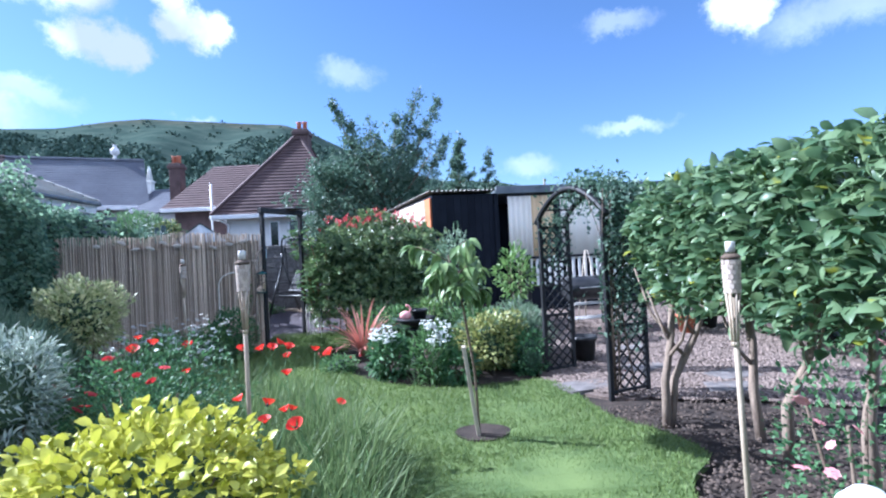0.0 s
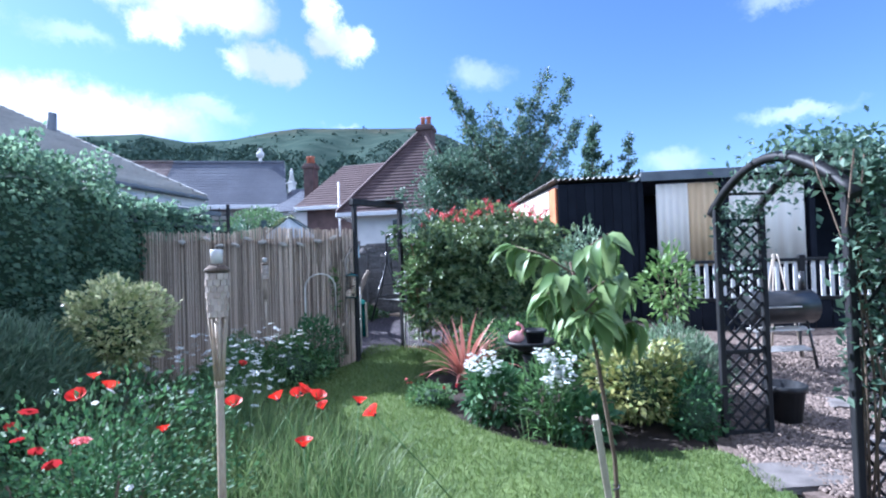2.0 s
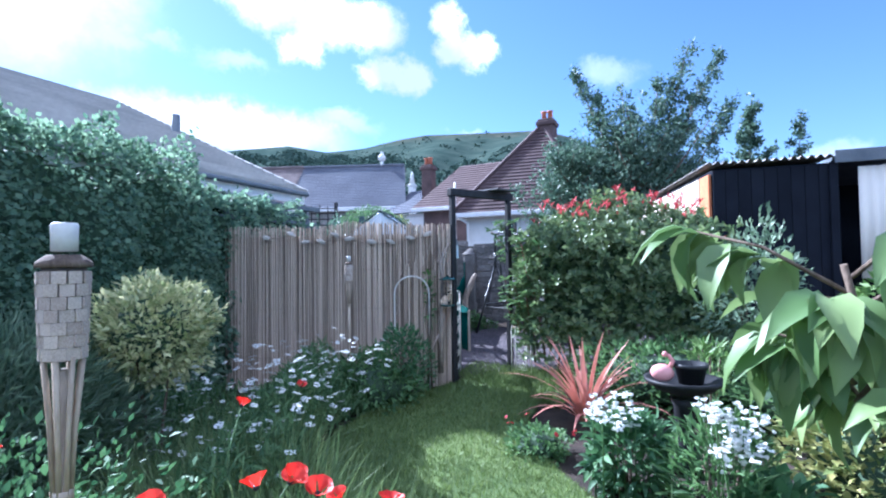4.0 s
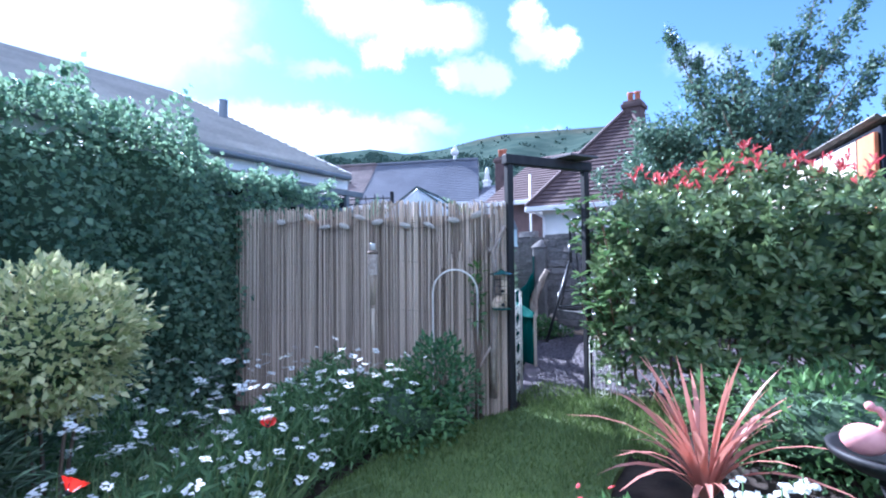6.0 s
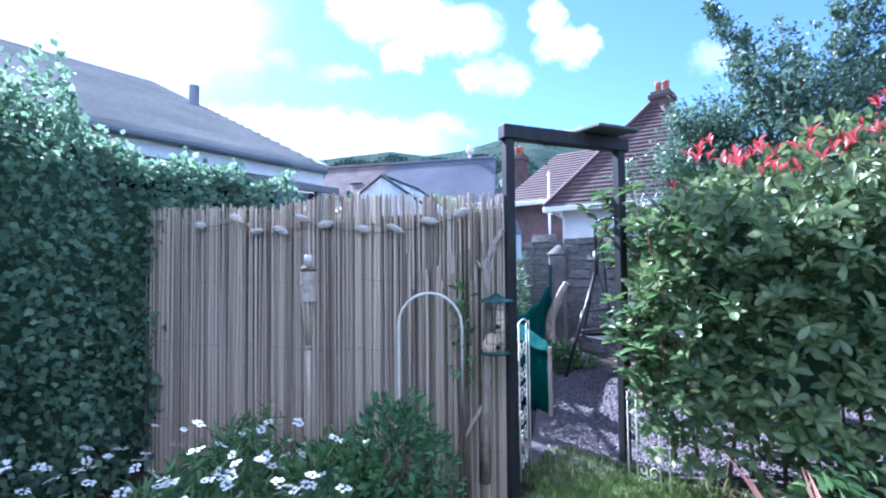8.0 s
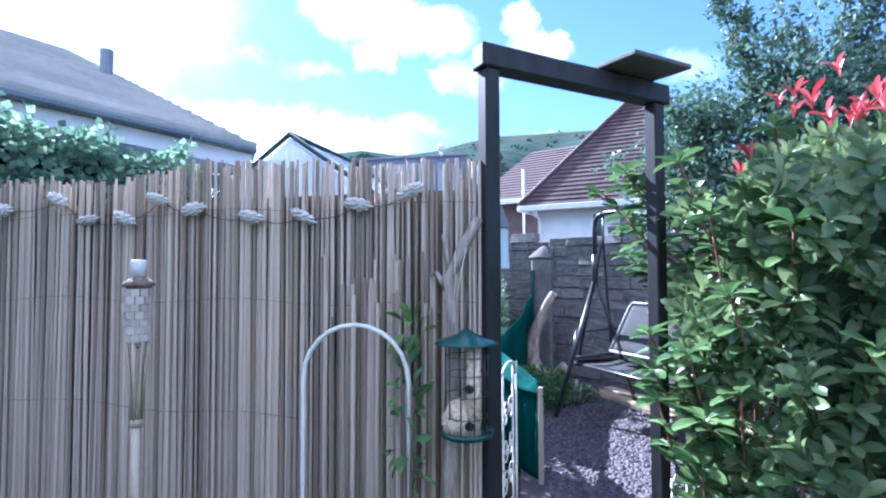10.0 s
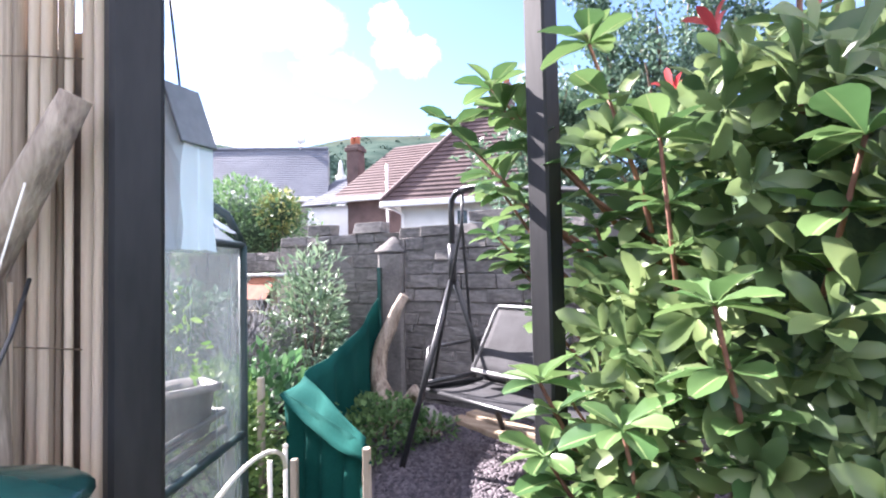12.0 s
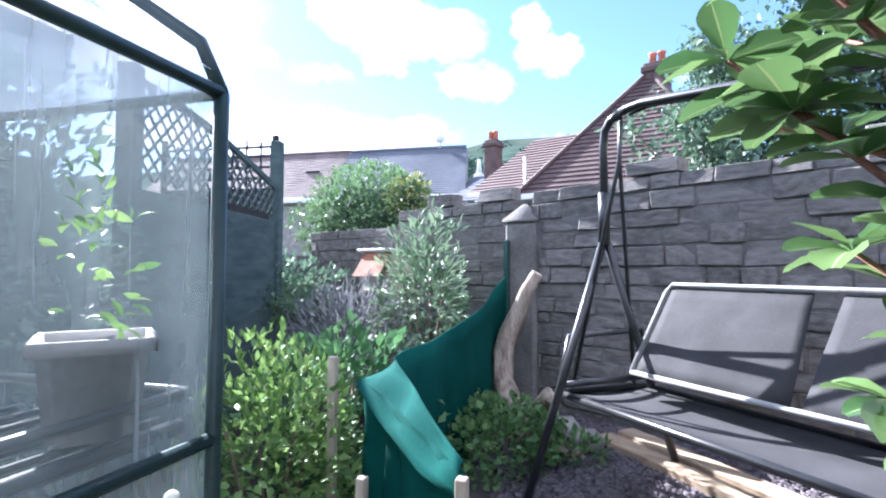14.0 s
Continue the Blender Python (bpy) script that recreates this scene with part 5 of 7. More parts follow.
# ---- garden things ----
def torch_stand(x, y, top, lean=(0, 0)):
    t = thing("garden_torch", "bamboo garden torch with woven canister and tin oil pot", "torch", "garden torches", at=(x, y, 0))
    g = float(gz(x, y))
    bm = bmesh.new()
    tube(bm, [(lean[0], lean[1], g - .05), (lean[0] * .5, lean[1] * .5, g + .6), (0, 0, top - .30)], .017, .016, 8)
    part("pole", bm, M_BAMBOO, t)
    for k in range(8):
        a = k * math.pi / 4
        c, s = math.cos(a), math.sin(a)
        bm = bmesh.new()
        tube(bm, [(.015 * c, .015 * s, top - .56), (.022 * c, .022 * s, top - .42), (.036 * c, .036 * s, top - .27)], .006, .006, 5)
        part("strut", bm, M_BAMBOO, t)
    bm = bmesh.new()
    lathe(bm, [(.017, top - .57), (.021, top - .57), (.021, top - .545), (.017, top - .545)], seg=10)
    part("tie", bm, M_BAMBOO, t)
    # core in the dark gap colour, so the weave's gaps are painted shaded
    can = part("canister", lathe(bmesh.new(), [(.034, top - .28), (.040, top - .09)], seg=16), M_GAP_SHADE, t)
    me = bpy.data.meshes.new("weave_strip")
    bm = bmesh.new()
    box(bm, (-.5, -.5, -.5), (.5, .5, .5))
    bmesh.ops.bevel(bm, geom=bm.edges[:], offset=.07, segments=1, affect="EDGES")
    bm.to_mesh(me)
    bm.free()
    me.materials.append(M_WEAVE)
    for r in range(7):
        for k in range(10):
            a = (k + .5 * (r % 2)) * 2 * math.pi / 10
            rad = .037 + .001 * r + (.003 if (k + r) % 2 else 0)
            piece("weave_strip", me, can, Matrix.LocRotScale((rad * math.cos(a), rad * math.sin(a), top - .265 + .026 * r), Euler((0, 0, a)), (.004, .0255, .0255)))
    bm = bmesh.new()
    lathe(bm, [(.03, top - .09), (.051, top - .088), (.050, top - .079), (.046, top - .074), (.03, top - .062)], seg=18)
    part("rim", bm, M_BARK, t, "dark brown canister rim")
    bm = bmesh.new()
    lathe(bm, [(.024, top - .055), (.025, top), (.022, top + .004), (.008, top + .004)], seg=16)
    part("oil_pot", bm, M_GALV, t, "pale tin oil pot")
    return t


torch_stand(-1.375, 3.575, 1.565)
torch_stand(1.60, 2.84, 1.46, (.03, 0))
torch_stand(-3.90, 7.65, 1.585)


def flower_head(material, petals, size, cup):
    P = np.zeros((petals, 3))
    a = np.arange(petals) * 2 * np.pi / petals
    D = np.stack([np.cos(a), np.sin(a), np.full(petals, cup)], 1)
    return P, D


def build_poppies():
    base = thing("poppy", "bright red poppy flower on a thin green stem", "flower", "poppies in the border", at=(-1.24, 4.0, .59))
    bm = bmesh.new()
    tube(bm, [(.04, .02, -.75), (.02, .0, -.35), (0, 0, 0)], .0035, .0028, 5)
    part("stem", bm, L_BED, base)
    for k in range(4):
        a = k * math.pi / 2 + .3
        bm = bmesh.new()
        n = 6
        rows = []
        for i in range(n + 1):
            u = i / n
            rows.append([bm.verts.new((math.cos(a + v * 1.0 * (.25 + u * .75)) * .044 * u * (1 - .12 * v * v * u), math.sin(a + v * 1.0 * (.25 + u * .75)) * .044 * u * (1 - .12 * v * v * u),
                                       .046 * math.sin(u * 1.35) ** .9 * u ** .3 + .004 * math.sin(v * 9 + i) * u)) for v in np.linspace(-1, 1, 7)])
        for A, B in zip(rows, rows[1:]):
            for q in range(6):
                bm.faces.new((A[q], A[q + 1], B[q + 1], B[q])).smooth = True
        part("petal", bm, L_POPPY, base)
    bm = bmesh.new()
    bmesh.ops.create_icosphere(bm, subdivisions=2, radius=.011, matrix=pose(0, 0, .008))
    part("seed_head", bm, M_BLACK, base)
    spots = [(-2.22, 3.73, .96), (-2.10, 3.70, .92), (-2.19, 3.62, .89), (-3.1, 6.05, .52), (-2.49, 4.96, .71), (-1.49, 4.18, .76), (-1.36, 4.19, .80), (-1.53, 3.86, .82),
             (-1.11, 4.37, .70), (-.94, 4.20, .70), (-1.36, 4.43, .65), (-1.46, 4.32, .74), (-1.30, 4.25, .75), (-1.28, 3.21, .62), (-.99, 2.82, .60), (-1.07, 3.08, .62),
             (-.91, 2.94, .62), (-.80, 2.77, .58), (-2.95, 3.85, .62), (-1.95, 3.87, .67), (-1.0, 3.3, .52), (-.75, 3.6, .46)]
    for i, p in enumerate(spots):
        copy_thing(base, Matrix.Translation(p) @ pose(0, 0, 0, random.uniform(-30, 30), random.uniform(-30, 30), random.uniform(0, 360)) @ Matrix.Scale(random.uniform(.75, 1.1), 4))


build_poppies()


def bush(label, c, r, n, size, aspect, material, category="shrub", lump=.2, seed=1, shape=SMALL, core=True, up=.35, stem=True, k=3.0, name="shrub", k_inner=4.0):
    t = thing(name, label, category)
    P, d = ball_points(n, c, r, lump, seed, k_inner, k)
    g = gz(P[:, 0], P[:, 1]) + .01
    P[:, 2] = np.maximum(P[:, 2], g)
    leaves("leaves", P, d + rng.normal(size=(n, 3)) * .55 + (0, 0, up), size, size * aspect, material, t, shape)
    # added filler blob, its dark green painting the shrub's inner shade
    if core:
        lump_core("inner_growth", c, [v * .62 for v in r], M_CORE_SHADE, t, lump, seed, k)
    if stem:
        z = float(gz(c[0], c[1]))
        for i in range(4):
            a = i * 1.6 + seed
            bm = bmesh.new()
            tube(bm, [(c[0] + .03 * math.cos(a), c[1] + .03 * math.sin(a), z - .04), (c[0] + r[0] * .2 * math.cos(a), c[1] + r[1] * .2 * math.sin(a), (z + c[2]) / 2),
                      (c[0] + r[0] * .5 * math.cos(a), c[1] + r[1] * .5 * math.sin(a), c[2] + r[2] * .4)], .014, .006, 6)
            part("stem", bm, M_BARK, t)
    return t


bush("golden yellow mock orange shrub glowing beside the lawn", (-1.45, 2.45, .30), (.72, .55, .46), 4800, .062, .66, L_YELLOW, seed=3, lump=.2, up=.05, shape=BIG, k=4.0)
bush("round variegated cream and green standard shrub", (-3.76, 5.27, 1.02), (.40, .40, .38), 4200, .055, .5, L_VARIEG, seed=8, lump=.26, k=4.0)
bush("silvery white-leaved shrub at the border edge", (-2.75, 3.15, .75), (.42, .4, .40), 2600, .075, .2, L_SILVER, seed=5, lump=.3)
bush("leafy dark green rose bush in the border", (-2.1, 3.6, .42), (.6, .6, .5), 6500, .036, .5, L_DEEP, seed=9, lump=.45, core=False, k_inner=2.2)
bush("feathery dark green fennel clump below the ivy hedge", (-4.05, 4.3, .45), (.75, 1.05, .8), 20000, .12, .07, L_GREYGREEN, seed=12, lump=.2, up=.6, core=False, k_inner=2.5)
bush("low green perennials at the foot of the reed fence", (-3.5, 7.55, .18), (.55, .38, .36), 2400, .065, .45, L_BED, seed=15, lump=.3)
bush("leafy perennial beside the white arch hoop", (-3.25, 7.75, .42), (.35, .25, .40), 1300, .06, .5, L_DEEP, seed=16, lump=.3, core=False)
bush("yellow-margined euonymus shrub in the island bed", (.62, 6.82, .26), (.46, .36, .38), 2200, .07, .55, L_EUON, seed=19, lump=.34)
bush("grey-green lavender clump behind the euonymus", (1.0, 7.35, .30), (.5, .5, .42), 3000, .085, .16, L_GREYGREEN, seed=21, lump=.2, up=.9)
bush("blue-green leafy shrub at the foot of the arch", (1.05, 6.65, .10), (.25, .25, .32), 800, .06, .5, L_DEEP, seed=23, lump=.25)
bush("low dark green groundcover in the island bed", (-1.5, 7.05, -.02), (.25, .2, .16), 900, .05, .5, L_BED, seed=25, lump=.3)
bush("deep green leafy perennial in the island bed", (-.75, 6.72, .13), (.28, .24, .30), 650, .11, .34, L_DEEP, seed=27, lump=.25, shape=BIG, core=False)
bush("fresh green leafy stock plants in the island bed", (-.18, 6.45, .18), (.28, .26, .34), 800, .10, .2, L_BED, seed=29, lump=.2, shape=BIG, core=False, up=1.0)
bush("broad-leaved green plant in the island bed", (.12, 6.35, .05), (.2, .2, .22), 220, .13, .5, L_DEEP, seed=31, lump=.2, shape=BIG, core=False)
bush("bright yellow-green spiky plant behind the bird bath", (-.25, 7.75, .62), (.16, .16, .18), 260, .09, .22, L_LIME, seed=33, lump=.2, core=False)
bush("tall thin leafy shrub in front of the shelter", (.15, 8.9, 1.15), (.45, .4, .65), 1300, .085, .4, L_GREYGREEN, seed=35, lump=.35, core=False)
bush("light green sapling shrub beside the deck", (1.15, 8.3, 1.1), (.30, .3, .42), 520, .10, .42, L_LIME, seed=37, lump=.35, core=False)
bush("low mixed green plants behind the island bed", (-.6, 8.6, .3), (.9, .45, .38), 2600, .08, .4, L_BED, seed=39, lump=.3)
bush("low green plants at the foot of the photinia", (.5, 8.2, .25), (.6, .5, .35), 1800, .09, .3, L_BED, seed=41, lump=.3)
bush("pink shrub rose with small dark leaves", (1.85, 2.35, .45), (.36, .42, .52), 1100, .04, .55, L_DEEP, seed=43, lump=.35, core=False, name="rose_bush")
bush("low green rose foliage at the bed edge", (1.9, 1.7, .2), (.42, .45, .36), 900, .04, .55, L_DEEP, seed=45, lump=.3, name="rose_bush")


def blossoms(label, spots, material, size, petals=5, group="", name="blossom", n=1):
    """Small blossoms, each a thing of its own."""
    bm = bmesh.new()
    rings = []
    for q, (r, z) in enumerate(((.05, .30), (.30, .42), (.42, .20), (.62, .40), (.78, .16), (1.0, .30))):
        rings.append([bm.verts.new((size * r * (1 + .16 * math.cos(petals * a + q)) * math.cos(a), size * r * (1 + .16 * math.cos(petals * a + q)) * math.sin(a),
                                    size * (z + .07 * math.sin(petals * a + q * 2)))) for a in [2 * math.pi * k / 20 for k in range(20)]])
    for A, B in zip(rings, rings[1:]):
        for k in range(20):
            bm.faces.new((A[k], A[(k + 1) % 20], B[(k + 1) % 20], B[k])).smooth = True
    bm.faces.new(rings[0])
    made = part(name, bm, material, None, label)
    made["category"], made["group"] = "flower", group
    for i, s in enumerate(spots):
        m = Matrix.Translation(s) @ pose(0, 0, 0, random.uniform(-50, 50), random.uniform(-50, 50), random.uniform(0, 360)) @ Matrix.Scale(random.uniform(.75, 1.25), 4)
        if i == 0:
            made.matrix_world = m
        else:
            o = copy_thing(made, m)


def around(n, c, r, seed):
    g = np.random.default_rng(seed)
    d = unit(g.normal(size=(n, 3)))
    d[:, 2] = np.abs(d[:, 2]) * .9
    d[:, 1] = -np.abs(d[:, 1])
    return [tuple(v) for v in np.array(c) + d * np.array(r)]


blossoms("pink shrub rose bloom", around(16, (1.85, 2.3, .5), (.4, .4, .55), 1), L_PINKFL, .024, 7, "pink roses", "rose_bloom")
blossoms("dark red rose bloom", around(10, (-2.0, 3.6, .5), (.6, .5, .5), 2), L_REDFL, .028, 7, "red roses", "rose_bloom")
blossoms("small white rose bloom", around(9, (-2.1, 3.7, .5), (.7, .6, .5), 4), L_WHITEFL, .022, 6, "white roses", "rose_bloom")
blossoms("small red bedding flower", around(7, (-1.5, 7.1, .12), (.3, .2, .18), 3), L_REDFL, .022, 6, "red bedding flowers", "bedding_flower")


def umbel_plants():
    t = thing("white_flower_plant", "flat white lacy flower heads over ferny green foliage", "flower")
    P, D = np.zeros((0, 3)), np.zeros((0, 3))
    for i in range(11):
        c = np.array((random.uniform(-.042, .042), random.uniform(-.042, .042), random.uniform(-.006, .008)))
        p, d = flower_head(None, 5, 1, .2)
        P, D = np.vstack([P, p + c]), np.vstack([D, d])
    head = leaves("flower_head", P, D, .015, .013, L_WHITEFL, t, PETAL, np.tile((0, 0, 1.0), (len(P), 1)), kind="")
    me = head.data
    bpy.data.objects.remove(head)
    g = np.random.default_rng(44)
    k = 0
    while k < 298:
        x, y = g.uniform(-3.9, -2.3), g.uniform(5.0, 7.4)
        if x > -2.5 - .55 * (y - 5.4) * .5 and y > 5.4 and x > -3.3 + .0:
            if x > -3.45 + .28 * abs(y - 6.2):
                continue
        z = gz(x, y) + g.uniform(.45, 1.0) * (1.0 if y < 6.8 else .8)
        piece("flower_head", me, t, Matrix.LocRotScale((x, y, z), Euler((g.normal() * .25, g.normal() * .25, g.uniform(0, 6))), [g.uniform(.32, .75)] * 3))
        k += 1
    m = 21000
    P = np.stack([g.uniform(-4.5, -2.4, m), g.uniform(4.7, 7.6, m)], 1)
    P = P[~inside(LAWN, P)]
    m = len(P)
    z = gz(P[:, 0], P[:, 1]) + g.uniform(0, .62, m) * (.75 + .3 * np.sin(P[:, 0] * 5 + P[:, 1] * 3))
    leaves("leaves", np.column_stack([P, z]), g.normal(size=(m, 3)) * .6 + (0, 0, .7), .10, .018, L_LIME_SOFT, t)


umbel_plants()


def gate_grass():
    g = np.random.default_rng(31)
    n = 9000
    P = np.stack([g.uniform(-3.1, -1.6, n), g.uniform(8.1, 9.25, n)], 1)
    P = P[(P[:, 1] > 7.2 - .5 * P[:, 0]) | (P[:, 0] > -2.3)]
    P3 = np.column_stack([P, gz(P[:, 0], P[:, 1])])
    leaves("long_grass", P3, g.normal(size=P3.shape) * .4 + (0, 0, 1), .065, .007, M_GRASS, None, BLADE, g.normal(size=P3.shape), "longer uncut bright green grass at the gateway", jitter=.6)["category"] = "grass"


gate_grass()


def bed_growth():
    # grassy poppy foliage along the lawn
    g = np.random.default_rng(12)
    n = 46000
    P = np.stack([g.uniform(-3.4, -.35, n), g.uniform(1.7, 6.2, n)], 1)
    P = P[~inside(LAWN, P)]
    n = len(P)
    hgt = .16 + .26 * (lumps(np.column_stack([P, P[:, 0] * 0]), 2.2, 6) * .5 + .5) + .10 * (P[:, 0] < -1)
    D = g.normal(size=(n, 3)) * .5 + (0, 0, 1)
    P3 = np.column_stack([P, gz(P[:, 0], P[:, 1]) - .01])
    t = thing("border_plants", "tall grassy green foliage filling the flower border", "plants", kind="stuff")
    leaves("grass_blades", P3, D, hgt.mean() * 1.18, .0085, M_GRASS_TALL, t, BLADE, g.normal(size=(n, 3)), jitter=.75)
    m = 15000
    P = np.stack([g.uniform(-4.6, -.45, m), g.uniform(1.6, 6.2, m)], 1)
    P = P[~inside(LAWN, P)]
    m = len(P)
    z = gz(P[:, 0], P[:, 1]) + g.uniform(0, .4, m) ** 1.0
    leaves("ferny_leaves", np.column_stack([P, z]), g.normal(size=(m, 3)) * .8 + (0, 0, .5), .08, .02, L_BED, t)


bed_growth()


def build_stocks(cx, cy, label, n, seed):
    g = np.random.default_rng(seed)
    t = thing("stock_plant", label, "flower", "white stocks in the island bed")
    P, D = np.zeros((0, 3)), np.zeros((0, 3))
    for i in range(n):
        x, y, h = cx + g.normal() * .13, cy + g.normal() * .10, g.uniform(.55, .85)
        bm = bmesh.new()
        z = float(gz(x, y))
        tube(bm, [(x, y, z - .02), (x + g.normal() * .01, y, z + h * .6), (x + g.normal() * .02, y + g.normal() * .02, z + h)], .005, .003, 5)
        part("stem", bm, L_BED, t)
        for j in range(13):
            p, d = flower_head(None, 5, 1, .3)
            c = np.array((x + g.normal() * .022, y + g.normal() * .022, z + h - g.uniform(0, .13)))
            P, D = np.vstack([P, p + c]), np.vstack([D, d + g.normal(size=3) * .6])
    leaves("blossom", P, D, .022, .02, L_WHITEFL, t, PETAL, np.tile((0, -.4, 1.0), (len(P), 1)) + g.normal(size=(len(P), 3)) * .3)


build_stocks(-.80, 6.55, "white flowering stock with dark green leaves", 9, 1)
build_stocks(-.16, 6.35, "dense white flowering stock on fresh green stems", 15, 2)


def build_phormium():
    t = thing("flax_plant", "pink and bronze striped flax with arching sword leaves", "plant")
    g = np.random.default_rng(3)
    c = np.array((-1.28, 7.8, float(gz(-1.3, 7.8))))
    for i in range(60):
        a = g.uniform(0, 2 * math.pi)
        tilt = g.uniform(.12, 1.1)
        ln = g.uniform(.5, 1.0)
        V, Q = [], []
        for k in range(7):
            u = k / 6
            bend = tilt * (.5 + .9 * u)
            out, up = ln * u * math.sin(bend), ln * u * math.cos(bend)
            w = .021 * (1 - u ** 3) * (.55 + u * .9 if u < .5 else 1) + .001
            s = np.array((-math.sin(a), math.cos(a), 0)) * w
            p = c + np.array((math.cos(a) * (out + .03), math.sin(a) * (out + .03), up))
            fold = np.array((0, 0, -.3 * w))
            V += [p - s, p + fold, p + s]
        for k in range(6):
            for j in range(2):
                Q.append((3 * k + j, 3 * k + j + 1, 3 * k + j + 4, 3 * k + j + 3))
        raw("blade", V, Q, L_PHORM, t)


build_phormium()


def build_birdbath():
    x, y = -.42, 7.25
    z = float(gz(x, y))
    b = thing("bird_bath", "dark stone bird bath on a slim pedestal", "bird bath", at=(x, y, 0))
    part("pedestal", lathe(bmesh.new(), [(.15, z - .03), (.15, z + .05), (.09, z + .1), (.065, z + .25), (.075, z + .44), (.1, z + .51)], seg=20), M_BLACKWOOD, b)
    part("bowl", lathe(bmesh.new(), [(.09, .48), (.2, .52), (.27, .57), (.28, .60), (.25, .60), (.19, .56), (.02, .54)], seg=28), M_BLACKWOOD, b, "shallow dark bowl")
    p = thing("plant_pot", "black plastic plant pot standing in the bird bath", "pot", at=(x + .05, y, .565))
    part("pot_body", lathe(bmesh.new(), [(.085, 0), (.11, .12), (.125, .12), (.125, .15), (.11, .15), (.1, .1), (.01, .1)], seg=20), M_BLACK, p)
    f = thing("flamingo_ornament", "small pink bird garden ornament", "ornament", at=(x - .14, y - .06, .57))
    bm = bmesh.new()
    bmesh.ops.create_uvsphere(bm, u_segments=16, v_segments=10, radius=1, matrix=Matrix.Translation((0, 0, .07)) @ Matrix.Diagonal((.085, .06, .065, 1)))
    tube(bm, [(.05, 0, .1), (.075, 0, .16), (.05, 0, .2), (.02, 0, .205)], .018, .013, 8)
    bmesh.ops.create_uvsphere(bm, u_segments=10, v_segments=8, radius=.02, matrix=Matrix.Translation((.02, 0, .21)))
    for fc in bm.faces:
        fc.smooth = True
    part("bird_body", bm, M_PINK, f)


build_birdbath()


def build_sapling():
    t = thing("sapling_tree", "young staked tree with large drooping green leaves", "tree")
    bm = bmesh.new()
    top = Vector((.11, 4.40, 1.25))
    z = float(gz(.27, 4.68))
    tube(bm, [(.27, 4.70, z - .05), (.25, 4.62, .4), (.17, 4.48, 1.0), top, (.06, 4.36, 1.46)], .014, .007, 8, .05)
    part("trunk", bm, M_BARK, t)
    me = bpy.data.meshes.new("leaf")
    T, Q = BIG
    # a drooping long leaf with a folded midrib
    V = [(x * .066, y * .135, z * .2 - .030 * y * y) for x, y, z in T]
    me.from_pydata(V, [], [tuple(int(i) for i in q) for q in Q])
    me.materials.append(L_SAPLING)
    for f in me.polygons:
        f.use_smooth = True
    r = random.Random(4)
    for i in range(11):
        a = i * 2.4
        h = .80 + .42 * i / 11
        base = Vector((.13, 4.46, h + .29)) if h < .9 else Vector((.08, 4.40, h + .27))
        reach = r.uniform(.16, .44) * (.85 if math.cos(a) < 0 else 1.0)
        end = base + Vector((math.cos(a) * reach, math.sin(a) * reach, r.uniform(.05, .18)))
        bm = bmesh.new()
        tube(bm, [base - Vector((0, 0, .02)), base.lerp(end, .5) + Vector((0, 0, .02)), end], .006, .003, 5)
        part("twig", bm, M_BARK, t)
        for j in range(24):
            p = base.lerp(end, r.uniform(.3, 1.0))
            b = a + r.uniform(-1.5, 1.5)
            s = r.uniform(.7, 1.25)
            piece("leaf", me, t, Matrix.LocRotScale(p, Euler((r.uniform(-1.05, .2), r.uniform(-.4, .4), b - math.pi / 2)), (s, s, s)))
    st = thing("tree_stake", "leaning sawn timber tree stake", "stake")
    bm = bmesh.new()
    beam(bm, (.27, 4.67, z - .06), (.155, 4.45, .67), .05, .035, .004, up=(1, 0, 0))
    part("post", bm, M_STAKE, st)
    bm = bmesh.new()
    tube(bm, [(.235, 4.585, .25), (.26, 4.57, .26), (.27, 4.62, .26), (.235, 4.64, .25)], .005, .005, 5)
    part("tie", bm, M_BLACK, st)


build_sapling()


# ---- rose arch ----
ARCH = dict(lf=(1.26, 6.55), lr=(1.64, 6.68), rf=(1.70, 5.38), rr=(2.16, 5.58))


def lattice(parent, p, q, z0, z1, step, w=.02):
    """Crossed diagonal slats in the panel between plan points p and q."""
    p, q = Vector(p), Vector(q)
    W, H = (q - p).length, z1 - z0
    d = (q - p).normalized()
    n = Vector((d.y, -d.x))

    def pt(u, v, o):
        return Vector((*(p + d * u + n * o), z0 + v))

    for sgn, off in ((1, .005), (-1, -.005)):
        c = -H if sgn == 1 else 0
        c += step * .5
        while c < (W if sgn == 1 else W + H):
            # u = c + v (sgn 1) or u = c - v
            v0, v1 = (max(0, -c), min(H, W - c)) if sgn == 1 else (max(0, c - W), min(H, c))
            if v1 - v0 > .03:
                bm = bmesh.new()
                beam(bm, pt(c + sgn * v0, v0, off), pt(c + sgn * v1, v1, off), .01, w, .0, up=(-sgn * d.x, -sgn * d.y, 1))
                part("lattice_slat", bm, M_BLACKWOOD, parent)
            c += step


